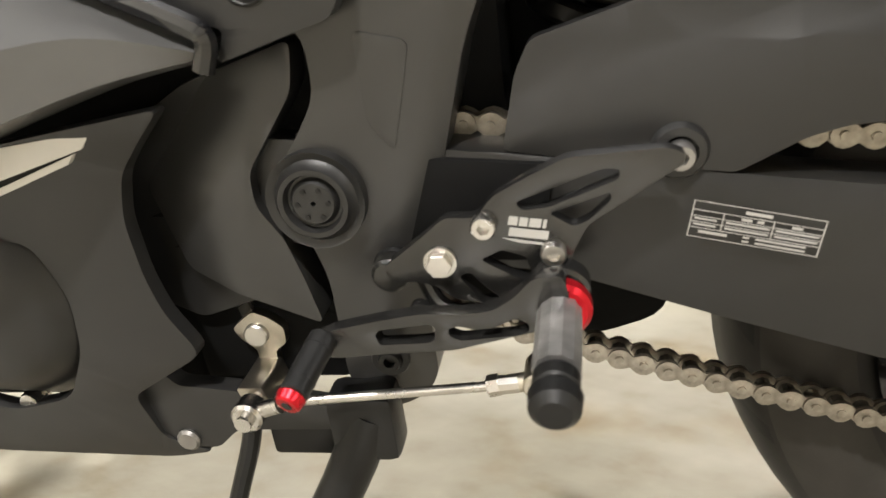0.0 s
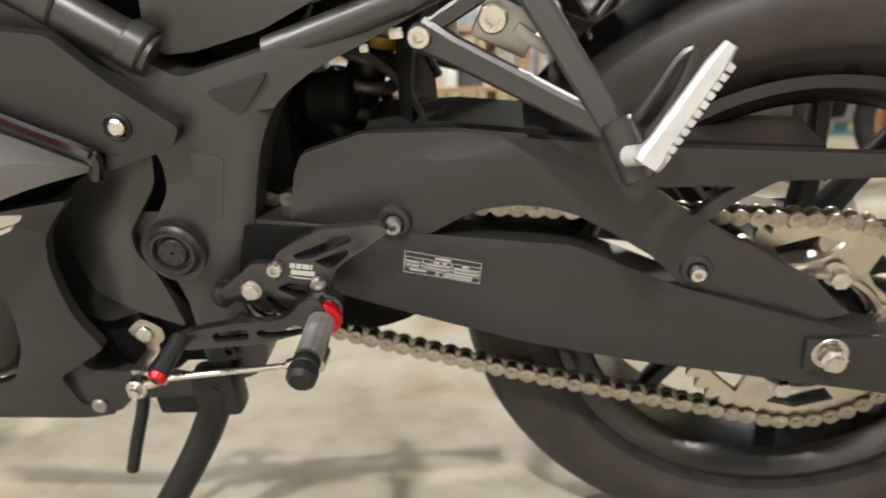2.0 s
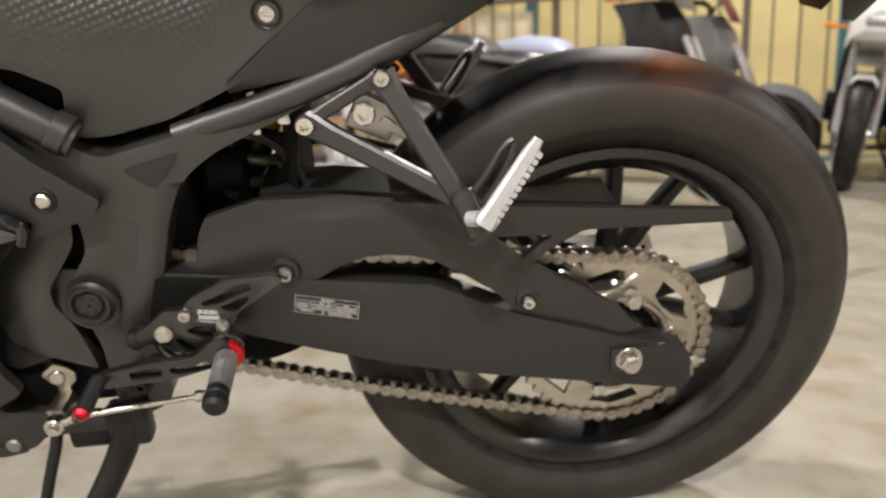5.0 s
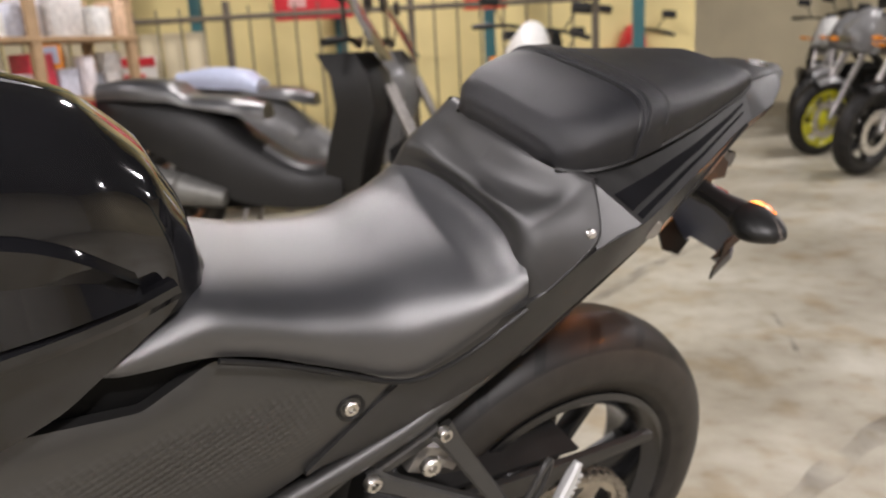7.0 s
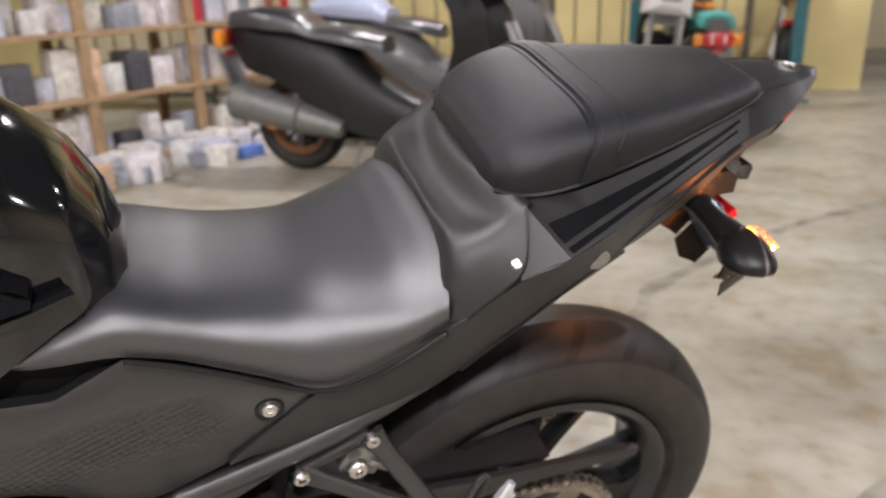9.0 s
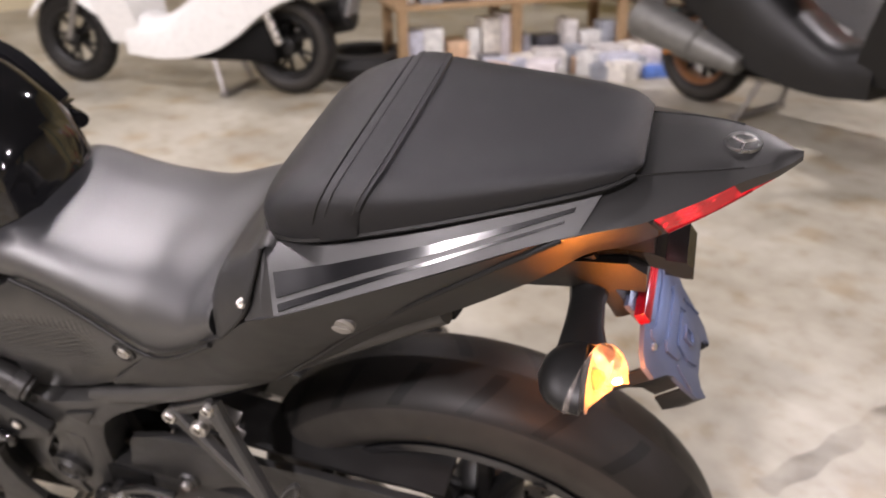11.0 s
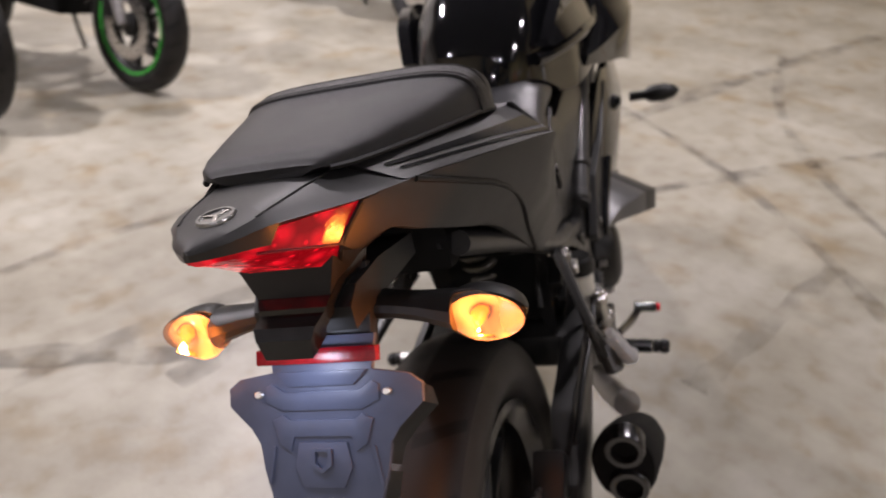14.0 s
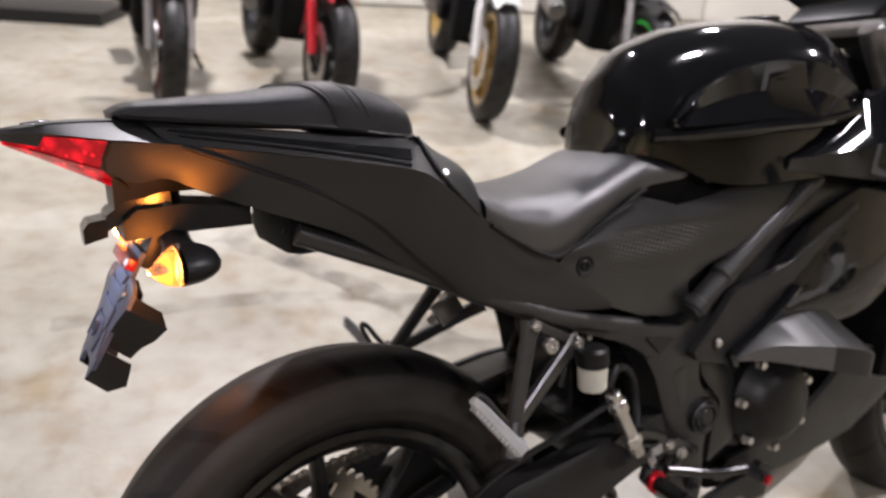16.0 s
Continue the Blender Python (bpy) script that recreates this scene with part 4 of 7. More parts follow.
wings = both("fairing_wing", lambda bm: wing(bm, WING[:4]), SILVER, label="silver grey wing of the side fairing")
for s, ob in zip((L_, R_), wings):
    P("wing_tip", wing(bmesh.new(), WING[3:]) if s < 0 else mirror(wing(bmesh.new(), WING[3:])), MATTE, ob, "matte black tip of the wing")
both("wing_seam", lambda bm: tube(bm, [(-0.72, -0.165, 0.625), (-0.655, -0.160, 0.578), (-0.592, -0.158, 0.545), (-0.583, -0.158, 0.538), (-0.590, -0.158, 0.522)], 0.006, 8), GLOSS)

# --- lower fairing with its white stripe
LOWER = [(-1.0, 0.46), (-0.86, 0.465), (-0.73, 0.492), (-0.618, 0.506), (-0.640, 0.487), (-0.660, 0.468), (-0.668, 0.440), (-0.667, 0.403), (-0.662, 0.378), (-0.646, 0.347), (-0.706, 0.312), (-0.70, 0.272), (-0.667, 0.258), (-0.70, 0.252), (-0.83, 0.262), (-0.98, 0.29), (-1.05, 0.36)]
lf = [P("lower_fairing", plate(bmesh.new(), rounded(LOWER, 0.008), lambda x, z: -0.150 - 0.35 * max(0, z - 0.47) + 0.16 * max(0, 0.34 - z) - 0.04 * max(0, -0.70 - x), 0.012, holes=[rounded([(-0.735, 0.430), (-0.722, 0.391), (-0.728, 0.35), (-0.752, 0.312), (-0.80, 0.302), (-0.86, 0.33), (-0.86, 0.41), (-0.80, 0.437)], 0.012)], creases=((-1.1, 0.47, 0, 0.47), (-1.1, 0.34, 0, 0.34), (-0.70, 0, -0.70, 1)), bevel=0.004), MATTE, label="matte lower fairing with a cut-out over the engine")]
LOWER_R = [(-1.0, 0.46), (-0.93, 0.465), (-0.87, 0.415), (-0.76, 0.355), (-0.64, 0.335), (-0.61, 0.30), (-0.70, 0.26), (-0.83, 0.262), (-0.98, 0.29), (-1.05, 0.36)]
P("lower_fairing", mirror(plate(bmesh.new(), rounded(LOWER_R, 0.008), lambda x, z: -0.128 + 0.35 * max(0, 0.37 - z), 0.012, creases=((-1.1, 0.37, 0, 0.37),), bevel=0.004)), MATTE, label="matte lower fairing tucked in below the engine")
for s, ob in zip((L_,), lf):
    yy = lambda x: s * (0.1535 + 0.04 * max(0, -0.70 - x) + 0.0045)
    for ring in ([(-0.664, 0.496), (-0.722, 0.491), (-0.80, 0.478), (-0.86, 0.468), (-0.86, 0.440), (-0.80, 0.452), (-0.73, 0.472), (-0.673, 0.4865)], [(-0.679, 0.484), (-0.732, 0.4675), (-0.80, 0.4475), (-0.86, 0.4355), (-0.86, 0.4315), (-0.80, 0.443), (-0.732, 0.4635), (-0.684, 0.4785)]):
        bm = bmesh.new()
        loft(bm, [[(x, yy(x) - s * 0.004, z) for x, z in ring], [(x, yy(x), z) for x, z in ring]])
        P("stripe", bm, DECAL_W, ob, "off-white stripe sticker")
    P("fairing_bolt", joined(lambda bm: rod(bm, (-0.683, s * 0.13, 0.269), (-0.683, s * 0.1405, 0.269), 0.0085, n=24, chamfer=0.002)), EDGE, ob)
P("belly_boss", joined(lambda bm: rod(bm, (-0.562, -0.142, 0.283), (-0.562, -0.112, 0.283), 0.013, n=18, chamfer=0.002)), SWING)
both("belly_link", lambda bm: plate(bm, rounded([(-0.716, 0.310), (-0.688, 0.326), (-0.679, 0.314), (-0.637, 0.309), (-0.568, 0.295), (-0.561, 0.288), (-0.571, 0.278), (-0.645, 0.277), (-0.662, 0.262), (-0.70, 0.262)], 0.005), -0.137, 0.014, bevel=0.003), MATTE)
inner = both("inner_panel", lambda bm: plate(bm, rounded([(-0.605, 0.513), (-0.63, 0.507), (-0.70, 0.47), (-0.70, 0.37), (-0.662, 0.350), (-0.60, 0.368), (-0.62, 0.45)], 0.006), -0.109, 0.006, bevel=0.002), MATTE)
for s, ob in zip((L_, R_), inner):
    for ring in ([(-0.671, 0.443), (-0.6605, 0.424), (-0.677, 0.425), (-0.667, 0.428)], [(-0.661, 0.4215), (-0.650, 0.401), (-0.668, 0.403), (-0.657, 0.406)]):
        bm = bmesh.new()
        loft(bm, [[(x, s * 0.1085, z) for x, z in ring], [(x, s * 0.1097, z) for x, z in ring]])
        P("vent_notch", bm, VOID, ob)

# --- gear lever, linkage and left rear set
SET = [(-0.517, 0.406), (-0.508, 0.412), (-0.494, 0.422), (-0.479, 0.434), (-0.462, 0.433), (-0.452, 0.445), (-0.432, 0.455), (-0.414, 0.463), (-0.366, 0.465), (-0.357, 0.461), (-0.358, 0.456), (-0.405, 0.426), (-0.414, 0.409), (-0.415, 0.396), (-0.434, 0.389), (-0.458, 0.381), (-0.479, 0.385), (-0.487, 0.393), (-0.500, 0.397), (-0.512, 0.395)]
SLOTS = [[(-0.441, 0.4405), (-0.397, 0.456), (-0.388, 0.455), (-0.389, 0.450), (-0.424, 0.437), (-0.438, 0.436)], [(-0.424, 0.4335), (-0.393, 0.4435), (-0.393, 0.439), (-0.404, 0.429), (-0.412, 0.4255)], [(-0.462, 0.4085), (-0.450, 0.414), (-0.438, 0.4095), (-0.4335, 0.394), (-0.446, 0.3985)], [(-0.475, 0.399), (-0.469, 0.4015), (-0.460, 0.391), (-0.453, 0.385), (-0.464, 0.382)]]


def rear_set(bm):
    return plate(bm, rounded(SET, 0.004), -0.156, 0.009, holes=[rounded(q, 0.0025) for q in SLOTS], bevel=0.0018)


sets = both("foot_peg_bracket", rear_set, ANOD, label="black anodised rear set bracket with milled slots")
for s, ob in zip((L_, R_), sets):
    for x, z, r, hx in ((-0.458, 0.4295, 0.0068, 0), (-0.423, 0.4125, 0.0068, 0), (-0.484, 0.4085, 0.0073, 1)):
        P("bracket_bolt", socket_bolt(bmesh.new(), (x, s * 0.156, z), r, 0.007, s, bool(hx)), STEEL, ob, "bright steel bolt")
    P("bracket_spacer", joined(lambda bm: rod(bm, (-0.484, s * 0.128, 0.4085), (-0.484, s * 0.146, 0.4085), 0.013, n=20), lambda bm: rod(bm, (-0.515, s * 0.133, 0.3985), (-0.515, s * 0.1535, 0.3985), 0.0105, n=24, chamfer=0.002)), ANOD, ob)
    # plain bars where the maker's mark stands
    bm = bmesh.new()
    e1, e2 = Vector((0.0215, 0, -0.0035)), Vector((-0.0015, 0, -0.0058))
    o = Vector((-0.4445, s * 0.1565, 0.4335))
    for i, (a0, a1) in enumerate(((0.0, 0.22), (0.26, 0.46), (0.5, 0.78), (0.82, 0.9))):
        for row, (v0, v1) in enumerate(((0, 0.8), (1.05, 1.85))):
            q = [o + e1 * a + e2 * v for a, v in ((a0 + 0.06 * row, v0), (a1 + 0.1 * row, v0), (a1 + 0.1 * row, v1), (a0 + 0.06 * row, v1))]
            loft(bm, [q, [p + Vector((0, s * 0.0004, 0)) for p in q]])
    q = [o + e1 * a + e2 * v for a, v in ((-0.05, 2.1), (1.15, 2.25), (1.2, 2.4), (0.3, 2.4))]
    loft(bm, [q, [p + Vector((0, s * 0.0004, 0)) for p in q]])
    P("maker_mark", bm, LABEL_INK, ob, "white mark as plain bars")
    # foot peg
    p0, p1 = Vector((-0.421, s * 0.164, 0.387)), Vector((-0.4215, s * 0.250, 0.381))
    d = (p1 - p0).normalized()
    bm = bmesh.new()
    n, rings = 24, []
    u, w = frame_of(d)
    for k in range(28):
        f = k / 27
        for q, rr in ((0.15, 0.0118), (0.85, 0.0118), (0.95, 0.0106), (1.05, 0.0106)) if k < 27 else ((0.15, 0.0118),):
            c = p0 + d * (0.010 + (0.052) * (k + q) / 28)
            rings.append([c + (u * math.cos(j * math.tau / n) + w * math.sin(j * math.tau / n)) * rr * (1.0 if j % 2 else 0.94) for j in range(n)])
    loft(bm, rings)
    peg = P("foot_peg", bm, mat("worn_knurled_aluminium", (0.48, 0.475, 0.47), 0.38, 0.85, var=0.3, scale=70, bump=0.2) if s < 0 else ANOD, ob, "knurled worn grey foot peg", 20)
    P("peg_ring", joined(lambda bm: rod(bm, p0 + d * 0.001, p0 + d * 0.012, 0.0168, n=32, chamfer=0.0025)), RED, ob, "red anodised ring")
    P("peg_end", joined(lambda bm: rod(bm, p0 + d * 0.062, p0 + d * 0.072, 0.0112, n=28, chamfer=0.0012), lambda bm: rod(bm, p0 + d * 0.072, p0 + d * 0.088, 0.0126, 0.0118, n=28, chamfer=0.004)), BLACK, ob)
    P("peg_hinge", joined(lambda bm: box(bm, (-0.4215, s * 0.158, 0.392), (0.022, 0.02, 0.018), bevel=0.003), lambda bm: rod(bm, (-0.4215, s * 0.15, 0.393), (-0.4215, s * 0.163, 0.390), 0.0165, n=28, chamfer=0.002)), ANOD, ob)

LEVER = [(-0.562, 0.372), (-0.545, 0.380), (-0.520, 0.385), (-0.494, 0.389), (-0.470, 0.388), (-0.455, 0.390), (-0.444, 0.397), (-0.433, 0.408), (-0.418, 0.409), (-0.415, 0.395), (-0.432, 0.377), (-0.478, 0.366), (-0.520, 0.364), (-0.545, 0.362), (-0.560, 0.364)]
LSLOT = [[(-0.521, 0.377), (-0.518, 0.3795), (-0.489, 0.3825), (-0.487, 0.380), (-0.488, 0.3725), (-0.492, 0.371), (-0.519, 0.370)], [(-0.480, 0.3795), (-0.474, 0.381), (-0.465, 0.3785), (-0.455, 0.3795), (-0.444, 0.385), (-0.437, 0.3815), (-0.437, 0.377), (-0.444, 0.3745), (-0.474, 0.372), (-0.480, 0.375)]]
lever = P("gear_lever", plate(bmesh.new(), rounded(LEVER, 0.004), -0.178, 0.010, holes=[rounded(q, 0.002) for q in LSLOT], bevel=0.0020), ANOD, label="black anodised gear lever with two slots")
tp0, tp1 = Vector((-0.551, -0.175, 0.3745)), Vector((-0.560, -0.2105, 0.3615))
td = (tp1 - tp0).normalized()
P("toe_peg", joined(lambda bm: rod(bm, tp0, tp1, 0.0080, n=28, chamfer=0.001), lambda bm: rod(bm, tp0.lerp(tp1, 0.18), tp0.lerp(tp1, 0.22), 0.0083, n=28), lambda bm: rod(bm, tp0.lerp(tp1, 0.72), tp0.lerp(tp1, 0.76), 0.0083, n=28)), BLACK, lever)
P("toe_peg_end", joined(lambda bm: rod(bm, tp1, tp1 + td * 0.007, 0.0082, 0.0072, n=28, chamfer=0.0012)), RED, lever, "red anodised end screw")
P("end_socket", joined(lambda bm: rod(bm, tp1 + td * 0.0065, tp1 + td * 0.0075, 0.0033, n=6)), BLACK, lever)
for s in (L_,):
    r0, r1 = Vector((-0.597, -0.160, 0.3175)), Vector((-0.462, -0.165, 0.333))
    rodp = P("shift_rod", joined(lambda bm: rod(bm, r0, r1, 0.0030, n=12), lambda bm: rod(bm, r1, r1 + Vector((0.016, 0, 0.002)), 0.0058, n=10, chamfer=0.001)), STEEL, label="thin bright gear linkage rod")
    P("lock_nut", joined(lambda bm: rod(bm, r0.lerp(r1, 0.03), r0.lerp(r1, 0.075), 0.0060, n=6, chamfer=0.001)), STEEL, rodp)
    P("lock_nut", joined(lambda bm: rod(bm, r1.lerp(r0, 0.02), r1 + Vector((0.004, 0, 0.001)), 0.0064, n=6)), STEEL, rodp)
    P("rod_end", joined(lambda bm: rod(bm, (-0.621, -0.147, 0.306), (-0.621, -0.163, 0.306), 0.0105, n=24, chamfer=0.002), lambda bm: rod(bm, (-0.621, -0.155, 0.306), (-0.598, -0.157, 0.314), 0.0055, n=12), lambda bm: rod(bm, (-0.621, -0.140, 0.306), (-0.621, -0.168, 0.306), 0.0055, n=12)), STEEL, rodp)
    P("front_rod_end", joined(lambda bm: rod(bm, (-0.436, -0.150, 0.3375), (-0.436, -0.174, 0.3375), 0.0085, n=20, chamfer=0.001), lambda bm: rod(bm, (-0.436, -0.165, 0.3375), (-0.447, -0.165, 0.335), 0.0055, n=12)), ZINC, rodp)
sa = P("shift_arm", joined(lambda bm: plate(bm, rounded([(-0.645, 0.339), (-0.637, 0.346), (-0.628, 0.352), (-0.617, 0.347), (-0.608, 0.339), (-0.609, 0.327), (-0.618, 0.321), (-0.618, 0.298), (-0.632, 0.298), (-0.631, 0.322), (-0.640, 0.330)], 0.003), -0.108, 0.012, bevel=0.0015), lambda bm: plate(bm, rounded([(-0.634, 0.315), (-0.616, 0.315), (-0.612, 0.300), (-0.63, 0.299)], 0.002), -0.142, 0.036, bevel=0.001)), ZINC, label="pale zinc-plated shift shaft arm")
P("clamp_bolt", joined(lambda bm: rod(bm, (-0.628, -0.106, 0.335), (-0.628, -0.112, 0.335), 0.0085, n=24, chamfer=0.001), lambda bm: rod(bm, (-0.638, -0.098, 0.347), (-0.630, -0.098, 0.352), 0.006, n=6)), STEEL, sa)
# solid near-black box behind the linkage: a hollow's shade given as colour
P("engine_hollow_shade", joined(lambda bm: box(bm, (-0.625, -0.085, 0.33), (0.11, 0.03, 0.075), bevel=0.006)), VOID)
P("lever_spring_arm", joined(lambda bm: tube(bm, [(-0.498, -0.142, 0.392), (-0.492, -0.146, 0.378), (-0.480, -0.15, 0.372), (-0.47, -0.155, 0.377)], 0.005, 10), lambda bm: socket_bolt(bm, (-0.5, -0.151, 0.3775), 0.006, 0.006)), ANOD)
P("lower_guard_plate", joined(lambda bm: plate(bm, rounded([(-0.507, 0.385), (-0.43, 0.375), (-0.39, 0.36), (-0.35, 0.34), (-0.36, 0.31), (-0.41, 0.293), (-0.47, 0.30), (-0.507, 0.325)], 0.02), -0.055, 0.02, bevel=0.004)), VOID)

# --- side stand and its neighbours
stand = P("side_stand", joined(lambda bm: tube(bm, [(-0.548, -0.135, 0.292), (-0.575, -0.15, 0.235), (-0.625, -0.185, 0.165), (-0.70, -0.235, 0.075), (-0.735, -0.262, 0.0)], 0.017, 12, 0.011), lambda bm: box(bm, (-0.552, -0.135, 0.286), (0.045, 0.03, 0.05), bevel=0.008)), BLACK, label="black side stand, folded out")
P("stand_foot", joined(lambda bm: box(bm, (-0.742, -0.27, -0.068), (0.05, 0.035, 0.012), Matrix.Rotation(radians(-16), 3, "X"), bevel=0.004)), BLACK, stand)
bm = bmesh.new()
tube(bm, [Vector((-0.585, -0.165, 0.225)).lerp(Vector((-0.66, -0.208, 0.125)), k / 60) + Vector((math.cos(k * 1.05) * 0.006, 0.0, math.sin(k * 1.05) * 0.006)) for k in range(61)], 0.0017, 5)
P("return_spring", bm, STEEL, stand, "", 60)
P("brake_rod", joined(lambda bm: tube(bm, [(-0.632, -0.13, 0.30), (-0.636, -0.135, 0.27), (-0.652, -0.145, 0.23), (-0.664, -0.152, 0.196)], 0.0065, 10)), BLACK)
P("stand_switch", joined(lambda bm: box(bm, (-0.604, -0.115, 0.262), (0.045, 0.03, 0.024), bevel=0.004)), BLACK)

# --- seats
bm = cushion(bmesh.new(), [(-0.550, 0.098, 0.820, 0.814), (-0.543, 0.106, 0.826, 0.810), (-0.525, 0.112, 0.832, 0.808), (-0.50, 0.114, 0.842, 0.807), (-0.455, 0.113, 0.853, 0.803), (-0.41, 0.114, 0.840, 0.788), (-0.375, 0.118, 0.828, 0.771), (-0.33, 0.126, 0.819, 0.751), (-0.285, 0.135, 0.815, 0.731), (-0.24, 0.144, 0.819, 0.748), (-0.205, 0.150, 0.824, 0.769), (-0.18, 0.153, 0.834, 0.784), (-0.165, 0.154, 0.842, 0.794)], 3.0, 40, 0.045)
for v in bm.verts:
    v.co.x += 0.019 * max(0.0, min(1.0, (v.co.x + 0.24) / 0.075)) * (1 - min(1.0, abs(v.co.y) / 0.154) ** 2.5)
rs = P("rider_seat", bm, SEAT, label="smooth black rider seat", angle=50)
PAD = [(-0.106, 0.070, 0.911, 0.900), (-0.1025, 0.093, 0.922, 0.900), (-0.091, 0.110, 0.938, 0.901), (-0.070, 0.1205, 0.951, 0.904), (-0.045, 0.1245, 0.960, 0.908), (-0.015, 0.1245, 0.965, 0.914), (0.01, 0.122, 0.9635, 0.918), (0.06, 0.110, 0.958, 0.9225), (0.12, 0.091, 0.954, 0.928), (0.165, 0.075, 0.951, 0.932), (0.188, 0.064, 0.949, 0.934), (0.200, 0.054, 0.945, 0.936), (0.206, 0.045, 0.941, 0.937)]
PAD_POWER = 4.4
drawn[0] = TAIL_PART
ps = P("passenger_seat", cushion(bmesh.new(), PAD, PAD_POWER), PAD_VINYL, label="black stitched passenger seat pad", angle=50)


def on_pad(x, a, lift):
    """A point on the pad's skin at x, a radians round from one flank to the other, lifted off it."""
    for p, q in zip(PAD, PAD[1:]):
        if p[0] <= x <= q[0]:
            t = (x - p[0]) / (q[0] - p[0])
            hw, zt, zb = [p[i] + (q[i] - p[i]) * t for i in (1, 2, 3)]
            c, s_ = math.cos(a), math.sin(a)
            return (x, (hw + lift) * math.copysign(abs(c) ** (2 / PAD_POWER), c), zb + (zt + lift - zb) * abs(s_) ** (2 / PAD_POWER))


both("pad_gap", lambda bm: tube(bm, [(x, -hw * 1.002, zb - 0.001) for x, hw, zt, zb in PAD[1:-1]], 0.0026, 6), BLACK, ps)
drawn[0] = Matrix()
both("seat_gap", lambda bm: tube(bm, [(-0.45, -0.113, 0.801), (-0.41, -0.1145, 0.785), (-0.36, -0.121, 0.763), (-0.285, -0.1355, 0.728), (-0.24, -0.1455, 0.745), (-0.205, -0.1515, 0.766), (-0.167, -0.1555, 0.791)], 0.0028, 8), BLACK, rs)
drawn[0] = TAIL_PART
# strap across the pad, leaning back towards the top
lean_back = lambda a: 0.024 * abs(math.sin(a)) ** 0.8
bm = bmesh.new()
loft(bm, [[on_pad(x + lean_back(math.pi * k / 40), math.pi * k / 40, lift) for k in range(41)] for x, lift in ((-0.036, -0.001), (-0.0345, 0.0028), (-0.018, 0.0032), (-0.0015, 0.0028), (0.0, -0.001))], caps=False, closed=False)
strap = P("strap", bm, PAD_VINYL, ps, "stitched strap over the pad", 60)
for x in (-0.030, -0.006):
    bm = bmesh.new()
    tube(bm, [on_pad(x + lean_back(math.pi * k / 40), math.pi * k / 40, 0.0031) for k in range(2, 39)], 0.0006, 5)
    P("stitching", bm, RUBBER, strap, "stitched seam")
P("pad_seam", joined(lambda bm: tube(bm, [on_pad(-0.041 + lean_back(math.pi * k / 40), math.pi * k / 40, 0.0004) for k in range(1, 40)], 0.0011, 5)), BLACK, ps)

drawn[0] = Matrix()
# --- tank
TANK = [(-0.436, 0.040, 0.862, 0.845), (-0.446, 0.066, 0.908, 0.848), (-0.468, 0.088, 0.955, 0.845), (-0.510, 0.106, 0.998, 0.830), (-0.57, 0.122, 1.022, 0.80), (-0.64, 0.140, 1.034, 0.79), (-0.74, 0.150, 1.040, 0.79), (-0.84, 0.148, 1.036, 0.79), (-0.92, 0.125, 1.012, 0.79), (-0.97, 0.09, 0.97, 0.79)]
tank = P("fuel_tank", cushion(bmesh.new(), list(reversed([(x, w, t, b) for x, w, t, b in TANK])), 2.5, 36), GLOSS, label="gloss black fuel tank", angle=60)
both("knee_recess", lambda bm: strip(bm, [[(x, -y - 0.012, zt), (x, -y - 0.002, (zt + zb) / 2), (x, -y - 0.016, zb)] for x, y, zt, zb in ((-0.50, 0.112, 0.895, 0.885), (-0.56, 0.128, 0.945, 0.885), (-0.64, 0.141, 0.968, 0.887), (-0.74, 0.151, 0.966, 0.885), (-0.83, 0.150, 0.93, 0.882), (-0.88, 0.142, 0.90, 0.885))], 0.02, 4), GLOSS, tank, "recessed panel in the tank's flank")
both("tank_rib", lambda bm: tube(bm, [(-0.475, -0.100, 0.872), (-0.53, -0.128, 0.872), (-0.64, -0.156, 0.876), (-0.76, -0.164, 0.876), (-0.86, -0.158, 0.885), (-0.90, -0.145, 0.91)], 0.010, 10), GLOSS, tank)
P("filler_cap", joined(lambda bm: bmesh.ops.transform(lathe(bm, [(0.002, 0.0), (0.034, 0.0), (0.038, -0.003), (0.038, -0.012)], 32), matrix=Matrix.Translation((-0.80, 0, 1.044)) @ Matrix.Rotation(radians(90), 4, "X"), verts=bm.verts)), ANOD, tank)
P("tank_pad", strip(bmesh.new(), [[(x, -hw, z - 0.006), (x, 0, z + 0.003), (x, hw, z - 0.006)] for x, hw, z in ((-0.4385, 0.022, 0.865), (-0.452, 0.034, 0.908), (-0.474, 0.040, 0.954), (-0.515, 0.038, 0.997), (-0.57, 0.030, 1.021))], 0.0, 3), SEAT, tank)

drawn[0] = TAIL_PART
# --- tail: skins between crease, widest edge and lower edge
TAILROWS = [(-0.383, 0.121, 0.6475, 0.121, 0.643, 0.114, 0.638), (-0.284, 0.126, 0.725, 0.128, 0.694, 0.120, 0.655), (-0.212, 0.142, 0.769, 0.141, 0.725, 0.121, 0.668), (-0.150, 0.160, 0.806, 0.155, 0.758, 0.121, 0.697), (-0.105, 0.170, 0.845, 0.158, 0.785, 0.120, 0.726), (-0.063, 0.181, 0.869, 0.160, 0.813, 0.120, 0.756), (0.0, 0.160, 0.8815, 0.146, 0.835, 0.116, 0.797), (0.068, 0.134, 0.892, 0.124, 0.862, 0.107, 0.826), (0.13, 0.108, 0.902, 0.101, 0.882, 0.090, 0.853), (0.165, 0.0955, 0.9075, 0.090, 0.890, 0.076, 0.870), (0.195, 0.086, 0.9092, 0.0775, 0.8895, 0.058, 0.8660)]
